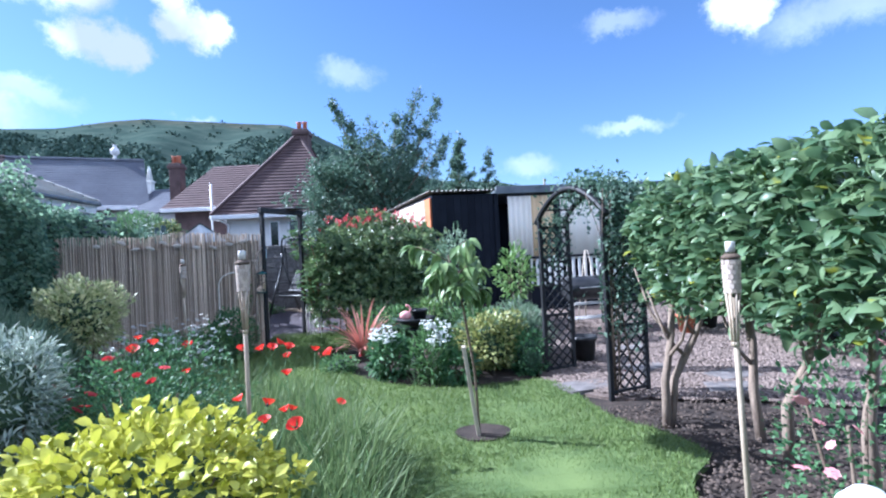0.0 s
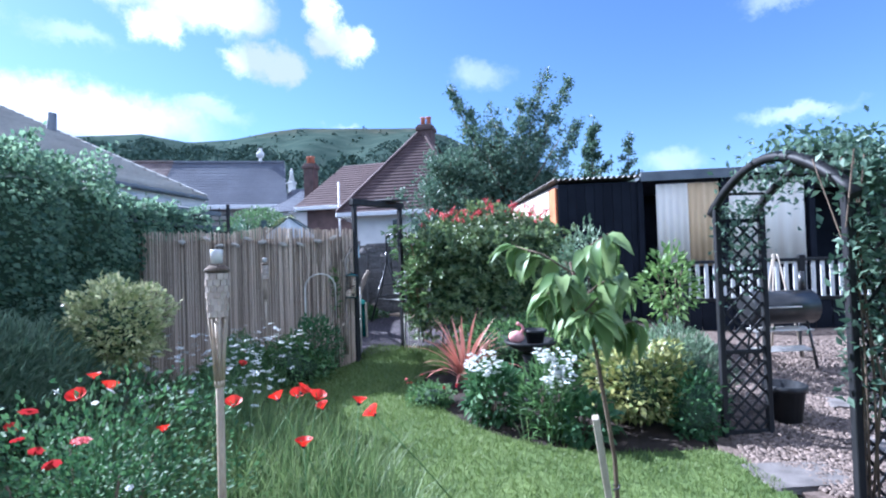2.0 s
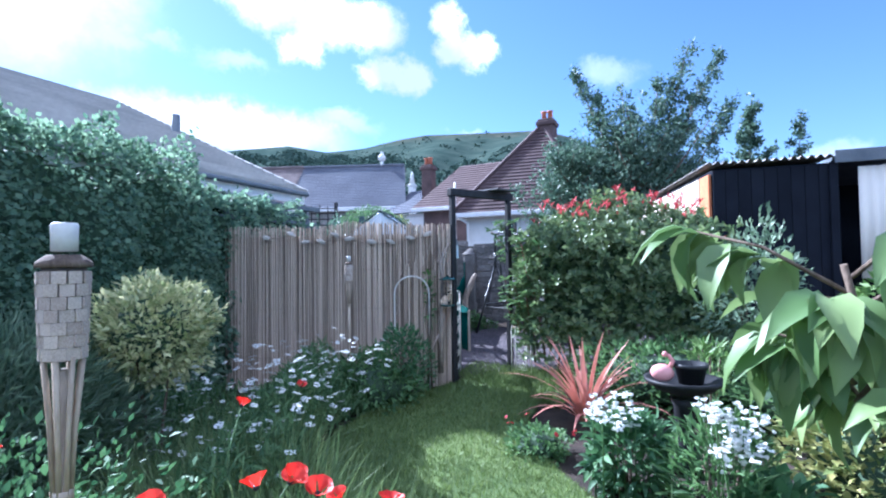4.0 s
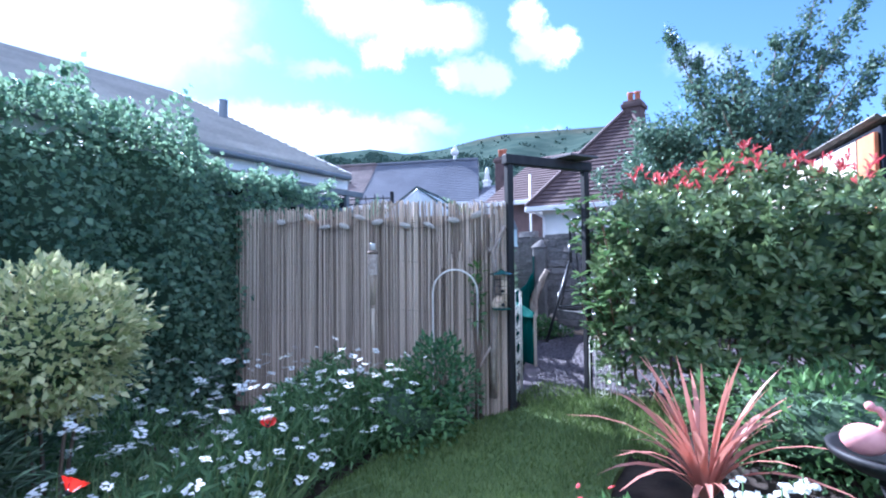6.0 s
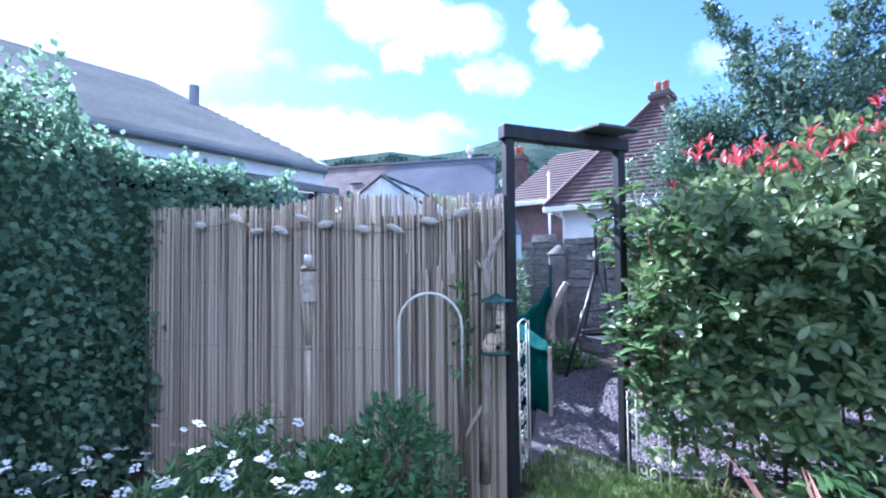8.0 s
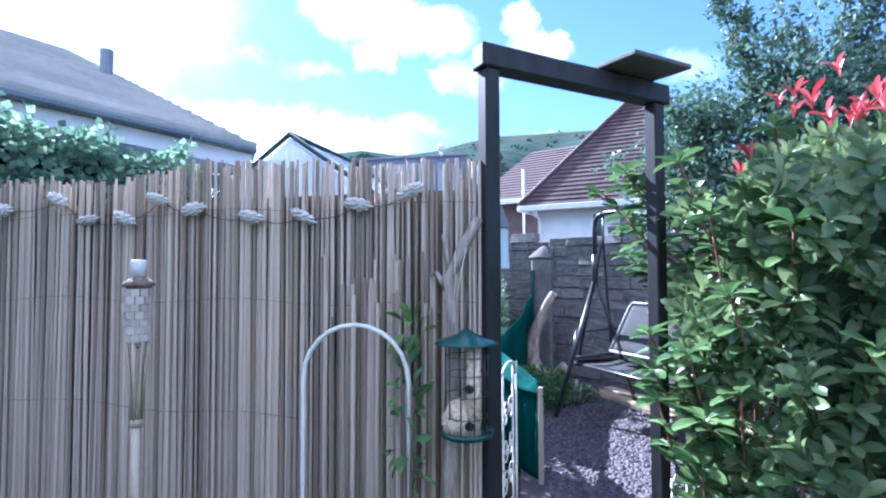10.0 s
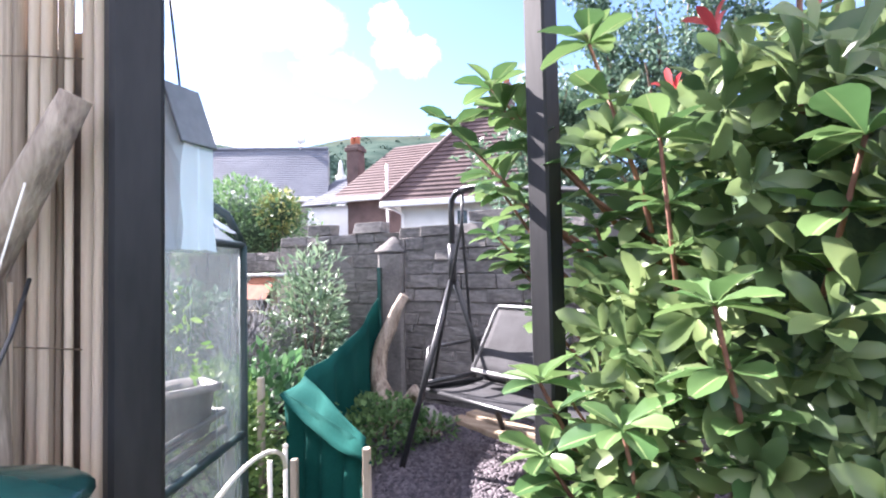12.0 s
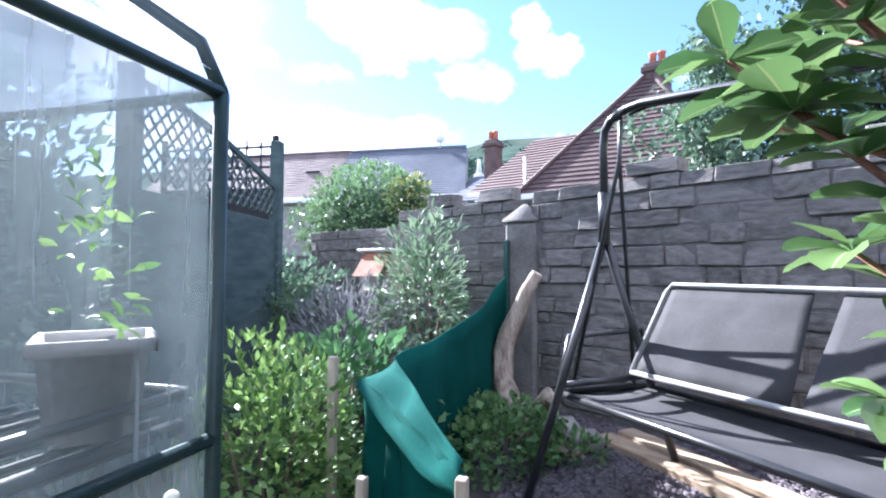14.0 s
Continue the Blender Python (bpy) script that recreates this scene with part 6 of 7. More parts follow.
def build_arch():
    a = thing("garden_arch", "dark wooden garden arch with lattice sides", "arch")
    zb = -.17
    for k in ("lf", "lr", "rf", "rr"):
        bm = bmesh.new()
        beam(bm, (*ARCH[k], zb), (*ARCH[k], 1.84), .048, .048, .005, up=(1, .3, 0))
        part("post", bm, M_BLACKWOOD, a)
    for f, r in (("lf", "lr"), ("rf", "rr")):
        for z in (-.06, .62, 1.3, 1.74):
            bm = bmesh.new()
            beam(bm, (*ARCH[f], z), (*ARCH[r], z), .025, .035, .003)
            part("crossbar", bm, M_BLACKWOOD, a)
        lattice(a, ARCH[f], ARCH[r], -.05, 1.72, .125)
    curves = []
    for l, r in (("lf", "rf"), ("lr", "rr")):
        L0, R0 = Vector(ARCH[l]), Vector(ARCH[r])
        d = (R0 - L0).normalized()
        L0, R0 = L0 - d * .07, R0 + d * .07
        pts = []
        for i in range(21):
            u = i / 20
            s = math.sin(u * math.pi)
            pts.append(Vector((*L0.lerp(R0, u), 1.80 + .36 * s ** .85)))
        curves.append(pts)
        bm = bmesh.new()
        tube(bm, pts, .042, .042, 4)
        part("arch_board", bm, M_BLACKWOOD, a)
    for i in (2, 5, 8, 12, 15, 18):
        bm = bmesh.new()
        beam(bm, curves[0][i] + Vector((0, 0, .03)), curves[1][i] + Vector((0, 0, .03)), .03, .02, .002)
        part("top_slat", bm, M_BLACKWOOD, a)
    # climber on it
    c = thing("climbing_plant", "dark green climber trailing over the garden arch", "climber")
    g = np.random.default_rng(8)
    P = []
    rf, rr, lf, lr = [np.array(ARCH[k]) for k in ("rf", "rr", "lf", "lr")]
    for i in range(1700):
        u, v = g.uniform(), g.beta(2.2, 1.6)
        P.append((*(rf + (rr - rf) * u + g.normal(size=2) * .06), .35 + v * 1.65))
    for i in range(330):
        u, v = g.uniform(), g.beta(3, 1.1)
        P.append((*(lf + (lr - lf) * u + g.normal(size=2) * .05), .7 + v * 1.2))
    for i in range(2300):
        u, v = g.beta(1.7, .8), g.uniform(.15, 1.6)
        f = np.array(curves[0][int(u * 20)])
        r = np.array(curves[1][int(u * 20)])
        P.append(tuple(f + (r - f) * v + g.normal(size=3) * (.09, .09, .08) + (0, 0, .06 - .12 * max(v - 1, 0))))
    P = np.array(P)
    leaves("leaves", P, g.normal(size=P.shape) * .7 + (0, -.2, -.1), .06, .034, L_TREE, c)
    for k in range(7):
        bm = bmesh.new()
        u = g.uniform(0, 1)
        b = rf + (rr - rf) * u
        tube(bm, [(*b, -.1), (*(b + g.normal(size=2) * .05), .7), (*(b + g.normal(size=2) * .05), 1.5), (*(b + g.normal(size=2) * .1), 2.05)], .009, .004, 5)
        part("stem", bm, M_BARK, c)


build_arch()

for i, (x, y, w, d, r) in enumerate(((1.55, 5.85, .62, .42, 20), (2.5, 6.55, .55, .4, 8), (2.65, 7.5, .5, .42, -12), (3.3, 6.0, .55, .4, 15), (3.0, 5.5, .5, .4, -10))):
    bm = bmesh.new()
    bmesh.ops.create_cube(bm, size=1.0)
    for v in bm.verts:
        v.co += Vector((random.uniform(-.1, .1), random.uniform(-.1, .1), 0))
    bmesh.ops.bevel(bm, geom=bm.edges[:], offset=.04, segments=1, affect="EDGES")
    s = part("paving_slab", bm, M_PAVER, None, "irregular grey stone slab set in gravel")
    s.matrix_world = Matrix.LocRotScale((x, y, float(gz(x, y)) + .012), Euler((0, 0, radians(r))), (w, d, .045))
    tagged(s, "", "slab", "stepping slabs")


def build_bbq():
    x, y = 2.42, 8.72
    b = thing("barrel_barbecue", "black steel barrel barbecue on legs with side shelf", "barbecue", at=(x, y, 0))
    ax = Vector((.96, .28, 0)).normalized()
    R = Matrix((ax, Vector((-ax.y, ax.x, 0)), Vector((0, 0, 1)))).transposed().to_4x4()
    bm = bmesh.new()
    lathe(bm, [(.02, -.40), (.17, -.40), (.2, -.385), (.2, .385), (.17, .40), (.02, .40)], seg=24)
    bmesh.ops.transform(bm, matrix=Matrix.Translation((0, 0, .78)) @ R @ Matrix.Rotation(radians(90), 4, "Y"), verts=bm.verts[:])
    drum = part("drum", bm, M_BLACKMETAL, b)
    bm = bmesh.new()
    c = Vector((0, -.21, .80))
    tube(bm, [c - ax * .2 + Vector((0, .05, 0)), c - ax * .2, c + ax * .2, c + ax * .2 + Vector((0, .05, 0))], .009, .009, 6)
    part("handle", bm, M_GALV, drum)
    g = float(gz(x, y))
    for s in (-1, 1):
        for q in (-1, 1):
            bm = bmesh.new()
            p = ax * (.3 * s) + Vector((0, .1 * q, .64))
            tube(bm, [p, p + ax * .05 * s + Vector((0, .13 * q, g - .64))], .015, .015, 7)
            part("leg", bm, M_BLACKMETAL, b)
    for z in (.28, .52):
        for k in range(7):
            p = Vector((0, -.16 + .05 * k, z))
            part("shelf_wire", tube(bmesh.new(), [p - ax * .36, p + ax * .36], .006, .006, 5), M_GALV, b)
    bm = bmesh.new()
    p = ax * .3 + Vector((0, 0, .95))
    tube(bm, [p, p + Vector((0, 0, .25))], .035, .035, 10)
    part("flue", bm, M_BLACKMETAL, b)
    s = thing("tripod_stand", "slim wooden tripod stand beside the barbecue", "stand", at=(2.55, 9.15, 0))
    gg = float(gz(2.5, 9.1))
    for dx, dy in ((-.24, -.1), (.24, -.1), (0, .25)):
        bm = bmesh.new()
        tube(bm, [(dx, dy, gg), (dx * .1, dy * .1, 1.42)], .013, .011, 6)
        part("leg", bm, M_STAKE, s)
    for x2, y2, h, rad, col, lab in ((3.85, 8.2, .3, .17, M_POT_RED, "terracotta flower pot on the gravel"), (4.3, 8.5, .34, .2, M_BLACK, "large black plastic flower pot"),
                                     (1.86, 6.98, .34, .17, M_BLACK, "black plastic flower pot beside the arch")):
        p = thing("flower_pot", lab, "pot", at=(x2, y2, float(gz(x2, y2)) + .004))
        part("pot_body", lathe(bmesh.new(), [(rad * .72, 0), (rad * .95, h * .85), (rad * 1.06, h * .85), (rad * 1.06, h), (rad * .95, h), (rad * .88, h * .8), (.01, h * .8)], seg=22), col, p)
    bush("small leafy plant with red flowers in a pot", (3.85, 8.2, .36), (.26, .26, .2), 420, .06, .5, L_DEEP, seed=51, core=False)
    blossoms("small red flower in a terracotta pot", around(10, (3.85, 8.2, .45), (.25, .25, .18), 9), L_PINKFL, .035, 7, "red pot flowers", "pot_flower")
    bush("leafy green shrub growing beyond the gravel patio", (5.5, 7.5, .8), (1.2, 1.6, 1.3), 4200, .12, .45, L_DEEP, seed=53, lump=.25)
    o = thing("white_ornament", "rounded white glazed garden ornament among rose leaves", "ornament", at=(1.33, 1.66, 0))
    gz0 = float(gz(1.3, 1.6))
    bm = bmesh.new()
    lathe(bm, [(.05, gz0 - .02), (.035, gz0 + .3), (.06, .5), (.09, .56), (.085, .62), (.04, .665), (.01, .67)], seg=18)
    part("ornament_body", bm, M_WHITE, o)


build_bbq()

# ---- things at the reed fence ----
FD = (FR - FL).normalized()
FN = Vector((FD.y, -FD.x))


def fence_point(x, out=.03):
    """The plan point on the face of the fence at that x."""
    k = (x - FL.x) / (FR.x - FL.x)
    return FL.lerp(FR, k) + FN * out


def build_fence_flowers():
    base = thing("flower_ornament", "pale resin flower ornament hung on the reed fence", "ornament", "flower ornaments on the fence")
    for k in range(26):
        up = 1 - (k + .5) / 26 * 1.12
        a, ring = k * 2.4, math.sqrt(max(0, 1 - up * up))
        d = Vector((ring * math.cos(a), -up, ring * math.sin(a)))
        bm = bmesh.new()
        bmesh.ops.create_icosphere(bm, subdivisions=1, radius=1, matrix=Matrix.Translation(d * .028) @ d.to_track_quat("X", "Z").to_matrix().to_4x4() @ Matrix.Diagonal((.017, .0105, .0095, 1)))
        for f in bm.faces:
            f.smooth = True
        part("petal", bm, M_PETALSTONE, base)
    bm = bmesh.new()
    bmesh.ops.create_uvsphere(bm, u_segments=10, v_segments=6, radius=1, matrix=Matrix.Translation((0, -.012, 0)) @ Matrix.Diagonal((.02, .018, .02, 1)))
    part("flower_centre", bm, M_PETALSTONE, base)
    ang = math.atan2(FD.y, FD.x)
    spots = [(-5.14, 1.84), (-4.84, 1.88), (-4.68, 1.78), (-4.49, 1.78), (-4.33, 1.86), (-4.16, 1.81), (-3.9, 1.77), (-3.68, 1.765), (-3.46, 1.805), (-3.26, 1.85)]
    pts = []
    for i, (x, z) in enumerate(spots):
        p = fence_point(x, .035)
        m = Matrix.Translation((p.x, p.y, z)) @ Matrix.Rotation(ang, 4, "Z") @ pose(0, 0, 0, random.uniform(-30, 5), random.uniform(-30, 30), 0) @ Matrix.Diagonal((1.25, .95, random.uniform(.75, 1.0), 1))
        pts.append(Vector((p.x, p.y, z)))
        if i == 0:
            base.matrix_world = m
        else:
            copy_thing(base, m)
    s = thing("string", "thin dark string linking the fence ornaments", "string")
    bm = bmesh.new()
    line = []
    for a, b in zip(pts, pts[1:]):
        for k in range(5):
            line.append(a.lerp(b, k / 5) - Vector((0, 0, .025 * math.sin(k / 5 * math.pi))) + Vector((-FN.x, -FN.y, 0)) * .012)
    tube(bm, line + [pts[-1]], .0018, .0018, 4)
    part("cord", bm, M_BLACK, s)


build_fence_flowers()


def build_hoop():
    h = thing("plant_hoop", "cream plastic plant support hoop against the fence", "plant support")
    a, b = Vector((-3.58, 8.105)), Vector((-3.20, 8.275))
    pts = []
    for i in range(6):
        pts.append(Vector((*a, -.02 + (1.16) * i / 6)))
    for i in range(13):
        u = i / 12 * math.pi
        c = (a + b) / 2 + (a - b) / 2 * math.cos(u)
        pts.append(Vector((*c, 1.14 + .205 * math.sin(u))))
    for i in range(1, 7):
        pts.append(Vector((*b, 1.14 - 1.16 * i / 6)))
    bm = bmesh.new()
    tube(bm, pts, .009, .009, 7)
    part("tube_frame", bm, M_CREAMMETAL, h)


build_hoop()


def build_feeder():
    b = thing("driftwood_branch", "forked dead branch tied to the gate post", "branch")
    bm = bmesh.new()
    tube(bm, [(-3.08, 8.33, .2), (-3.08, 8.36, .8), (-3.075, 8.38, 1.3), (-3.09, 8.38, 1.52), (-3.04, 8.40, 1.64), (-2.99, 8.42, 1.74)], .032, .018, 9, .2)
    part("main_stem", bm, M_DRIFT, b)
    for q in ([(-3.085, 8.38, 1.46), (-3.15, 8.37, 1.54), (-3.17, 8.36, 1.52)], [(-3.09, 8.38, 1.55), (-3.12, 8.38, 1.68)], [(-3.08, 8.36, .7), (-3.25, 8.25, .35), (-3.5, 8.12, .05)]):
        bm = bmesh.new()
        tube(bm, q, .015, .006, 7, .15)
        part("side_branch", bm, M_DRIFT, b)
    c = thing("cord", "thin pale cord tied round the dead branch", "cord")
    bm = bmesh.new()
    tube(bm, [(-3.055, 8.365, 1.62), (-3.045, 8.35, 1.5), (-3.05, 8.345, 1.36), (-3.035, 8.36, 1.5), (-3.02, 8.385, 1.63)], .0013, .0013, 5)
    part("cord_line", bm, M_CREAMMETAL, c)
    f = thing("bird_feeder", "green metal hanging bird feeder with seed inside", "bird feeder", at=(-2.962, 8.297, -.042))
    part("lid", lathe(bmesh.new(), [(.012, 1.39), (.03, 1.374), (.10, 1.350), (.110, 1.342), (.10, 1.343), (.01, 1.36)], seg=28), M_FEEDGREEN, f, "glossy dark green domed lid")
    part("tray", lathe(bmesh.new(), [(.01, 1.03), (.088, 1.035), (.092, 1.055), (.086, 1.05), (.01, 1.042)], seg=24), M_FEEDGREEN, f, "green seed tray")
    for k in range(10):
        a = k * 2 * math.pi / 10
        bm = bmesh.new()
        tube(bm, [(.072 * math.cos(a), .072 * math.sin(a), 1.04), (.072 * math.cos(a), .072 * math.sin(a), 1.355)], .0022, .0022, 5)
        part("wire", bm, M_BLACKMETAL, f)
    for z in (1.1, 1.17, 1.24, 1.3):
        bm = bmesh.new()
        tube(bm, [(.072 * math.cos(a), .072 * math.sin(a), z) for a in np.linspace(0, 2 * math.pi, 17)], .0018, .0018, 4)
        part("wire", bm, M_BLACKMETAL, f)
    part("seed_fill", lathe(bmesh.new(), [(.06, 1.045), (.064, 1.09), (.04, 1.14), (.01, 1.155)], (-.02, -.01, 0), 14), M_SEED, f, "pale mixed bird seed")
    t = part("seed_tube", lathe(bmesh.new(), [(.024, 1.04), (.024, 1.35)], (.04, -.02, 0), 14), M_SEED, f)
    for z in (1.08, 1.2):
        bm = bmesh.new()
        tube(bm, [(.04, -.052, z), (.04, -.036, z)], .014, .016, 10)
        part("feeding_port", bm, M_BLACK, t)
    bm = bmesh.new()
    tube(bm, [(0, 0, 1.39), (-.03, .06, 1.5), (-.07, .1, 1.56)], .0025, .0025, 5)
    part("hanger", bm, M_BLACKMETAL, f)
    bush("soft green sucker shoot between fence and feeder", (-3.225, 8.32, 1.33), (.06, .04, .05), 18, .085, .36, L_LIME, seed=62, core=False, stem=False, shape=BIG, name="climbing_plant", category="climber")
    bush("small climbing leaves between fence and feeder", (-3.2, 8.27, 1.02), (.06, .04, .28), 50, .06, .45, L_BED, seed=61, core=False, stem=True, shape=BIG, name="climbing_plant", category="climber")
    # house-shaped hanging feeder behind the post
    h = thing("hanging_bird_house", "crinkled pale blue house-shaped hanging feeder", "bird house", at=(-3.008, 8.588, 0))
    bm = bmesh.new()
    V = [(-.034, 1.555), (.034, 1.555), (.034, 1.72), (0, 1.80), (-.034, 1.72)]
    A = [bm.verts.new((x, -.03 + random.uniform(-.006, .006), z)) for x, z in V]
    B = [bm.verts.new((x, .03 + random.uniform(-.006, .006), z)) for x, z in V]
    bm.faces.new(A[::-1])
    bm.faces.new(B)
    for i in range(5):
        bm.faces.new((A[i], A[(i + 1) % 5], B[(i + 1) % 5], B[i]))
    bmesh.ops.subdivide_edges(bm, edges=bm.edges[:], cuts=3, use_grid_fill=True)
    for v in bm.verts:
        v.co += Vector((0, random.uniform(-.008, .008), random.uniform(-.003, .003)))
    part("house_body", bm, M_POUCH, h)
    bm = bmesh.new()
    for s in (-1, 1):
        beam(bm, (s * .039, 0, 1.712), (0, 0, 1.808), .066, .005, .001)
    part("roof", bm, M_FASCIA, h, "dark pitched roof")
    bm = bmesh.new()
    tube(bm, [(0, 0, 1.80), (0.01, -.05, 2.1), (.02, -.12, 2.32)], .002, .002, 4)
    part("hanger", bm, M_BLACK, h)


build_feeder()


def scroll(bm, c, d, r, turns, r0=.004, start=0.0, sgn=1):
    pts = []
    for i in range(int(14 * turns) + 1):
        a = start + sgn * i / 14 * 2 * math.pi
        k = r * (1 - .85 * i / (14 * turns))
        pts.append(Vector((c[0] + d.x * k * math.cos(a), c[1] + d.y * k * math.cos(a), c[2] + k * math.sin(a))))
    tube(bm, pts, r0, r0, 5)


def trellis(label, p, q, z0, z1, n, rise=.16):
    t = thing("scroll_trellis", label, "trellis", "cream scroll trellises")
    p, q = Vector(p), Vector(q)
    d = (q - p).normalized()
    for u in (0, .22, .78, 1):
        bm = bmesh.new()
        c = p.lerp(q, u)
        tube(bm, [(*c, z0), (*c, z1 + (.05 if u in (0, 1) else rise * .6))], .005, .005, 6)
        if u in (0, 1):
            bmesh.ops.create_icosphere(bm, subdivisions=2, radius=.007, matrix=pose(*c, z1 + .05))
        part("upright", bm, M_CREAMMETAL, t)
    bm = bmesh.new()
    mid = (p + q) / 2
    tube(bm, [Vector((*(mid + (p - mid) * math.cos(a)), z1 + rise * math.sin(a))) for a in np.linspace(0, math.pi, 13)], .005, .005, 6)
    part("top_bow", bm, M_CREAMMETAL, t)
    for i in range(n):
        z = z0 + .12 + (z1 - z0 - .1) * i / n
        for u, s in ((.36, 1), (.64, -1)):
            bm = bmesh.new()
            c = p.lerp(q, u)
            scroll(bm, (c.x, c.y, z), d, .06, 1.6, .0032, 0 if s == 1 else math.pi, s * (1 if i % 2 else -1))
            part("scroll", bm, M_CREAMMETAL, t)


trellis("cream metal scroll trellis leaning beside the gateway", (-2.50, 9.14), (-2.22, 9.06), .08, .62, 4)
trellis("cream metal scroll trellis in front of the greenhouse", (-3.15, 9.0), (-3.015, 8.60), .1, 1.06, 6, .085)


# ---- yard things ----
def build_greenhouse():
    g = thing("plastic_greenhouse", "small walk-in greenhouse with clear cloudy plastic cover", "greenhouse")
    NR, FRc, NL, FLc = Vector((-3.24, 8.56)), Vector((-3.48, 9.22)), Vector((-4.6, 8.02)), Vector((-4.84, 8.68))
    z0, ze, zp = .06, 1.60, 2.17
    PN, PF = (NR + NL) / 2, (FRc + FLc) / 2
    r = .0125
    for p in (NR, FRc, NL, FLc):
        bm = bmesh.new()
        tube(bm, [(*p, z0), (*p, ze)], r, r, 10)
        part("upright", bm, M_POLE, g, "dark green steel pole")
    for a, b in ((NR, FRc), (NL, FLc), (NR, NL), (FRc, FLc)):
        for z in ((ze, .12) if (a, b) in ((NR, NL), (FRc, FLc)) else (ze, 1.04, .12)):
            bm = bmesh.new()
            tube(bm, [(*a, z), (*b, z)], r * .9, r * .9, 8)
            part("crossbar", bm, M_POLE, g)
    for c, L_, R_ in ((PN, NL, NR), (PF, FLc, FRc)):
        bm = bmesh.new()
        tube(bm, [(*L_, ze), (*L_.lerp(c, .06), ze + .09), (*c, zp), (*R_.lerp(c, .06), ze + .09), (*R_, ze)], r, r, 8)
        part("roof_bow", bm, M_POLE, g)
    bm = bmesh.new()
    tube(bm, [(*PN, zp), (*PF, zp)], r, r, 8)
    part("ridge_bar", bm, M_POLE, g)

    def film(name, quad, material, n=14):
        a, b, c, d = [Vector(v) for v in quad]
        nrm = (b - a).cross(d - a).normalized()
        V, Q = [], []
        for i in range(n + 1):
            for j in range(n + 1):
                u, v = i / n, j / n
                p = a.lerp(b, u).lerp(d.lerp(c, u), v)
                p = p + nrm * (.016 + .010 * math.sin(u * 7 + v * 4) * math.sin(v * 6) + .004 * math.sin(u * 23 + v * 17))
                V.append(p)
        for i in range(n):
            for j in range(n):
                k = i * (n + 1) + j
                Q.append((k, k + 1, k + n + 2, k + n + 1))
        o = smooth(raw(name, V, Q, material, g, "clear cloudy plastic film"))
        o.visible_shadow = False

    film("side_film", ((*FRc, z0), (*NR, z0), (*NR, ze), (*FRc, ze)), M_FILM)
    film("side_film", ((*NL, z0), (*FLc, z0), (*FLc, ze), (*NL, ze)), M_FILM)
    film("end_film", ((*FLc, z0), (*FRc, z0), (*FRc, ze), (*FLc, ze)), M_FILM)
    film("end_film", ((*NR, z0), (*NL, z0), (*NL, ze), (*NR, ze)), M_FILM)
    for a, b, c, d in ((FRc, NR, PN, PF), (NL, FLc, PF, PN)):
        film("roof_film", ((*a, ze + .05), (*b, ze + .05), (*c, zp), (*d, zp)), M_FILM_ROOF)
    for a, b, c in ((NR, NL, PN), (FLc, FRc, PF)):
        film("gable_film", ((*a, ze), (*b, ze), (*c.lerp(b, .02), zp - .02), (*c.lerp(a, .02), zp - .02)), M_FILM_ROOF)
    # staging
    s = thing("greenhouse_staging", "black wire staging shelf inside the greenhouse", "shelf")
    i1 = (NL - NR).normalized() * .42
    a, b = NR + i1 * .12, FRc + i1 * .12
    for z in (1.06,):
        for k in range(8):
            o = i1 * (k / 7)
            bm = bmesh.new()
            tube(bm, [(*(a + o), z), (*(b + o), z)], .006 if k else .012, .006 if k else .012, 6)
            part("shelf_wire", bm, M_BLACKMETAL, s)
        bm = bmesh.new()
        tube(bm, [(*a, z + .05), (*b, z + .05), (*(b + i1), z + .05)], .009, .009, 6)
        part("shelf_rim", bm, M_BLACKMETAL, s)
    for p in (a, b, a + i1, b + i1):
        bm = bmesh.new()
        tube(bm, [(*p, .1), (*p, 1.1)], .008, .008, 6)
        part("leg", bm, M_BLACKMETAL, s)
    for k, c, lab in ((.42, Vector((-3.655, 8.895)), "pale grey square plastic plant pot with seedlings"), (.80, Vector((-3.565, 9.08)), "pale grey square plastic plant pot with a tall seedling")):
        p = thing("plant_pot", lab, "pot", "greenhouse pots", at=(c.x, c.y, 1.066))
        bm = bmesh.new()
        lathe(bm, [(.078, 0), (.096, .125), (.108, .125), (.108, .145), (.097, .145), (.09, .12), (.01, .12)], seg=4)
        bmesh.ops.bevel(bm, geom=[e for e in bm.edges if abs(e.verts[0].co.z - e.verts[1].co.z) > .05], offset=.02, segments=3, affect="EDGES")
        bmesh.ops.rotate(bm, verts=bm.verts[:], cent=(0, 0, 0), matrix=Matrix.Rotation(radians(25), 3, "Z"))
        part("pot_body", bm, M_POTGREY, p)
        bush("green seedling growing in a greenhouse pot", (c.x, c.y, 1.24 + .09 * k), (.06, .06, .05 + .13 * k), 48, .03, .4, L_LIME, seed=71 + int(k * 10), core=False, stem=False, shape=BIG, name="seedling", category="plant")
    p = thing("plant_pot", "terracotta pot at the back of the staging", "pot", at=(*(NR.lerp(FRc, .12) + i1 * .35), 1.066))
    part("pot_body", lathe(bmesh.new(), [(.06, 0), (.08, .13), (.09, .13), (.09, .16), (.075, .16), (.01, .13)], seg=18), M_POT_RED, p)
    bush("tall dark green shrub behind the plastic greenhouse", (-5.6, 9.3, 1.15), (.62, .5, 1.15), 4200, .07, .5, L_TREE, seed=77, lump=.3)
    bush("leafy green plants on the greenhouse floor", (-3.9, 8.7, .35), (.4, .25, .35), 900, .08, .4, L_DEEP, seed=75, core=False)


build_greenhouse()


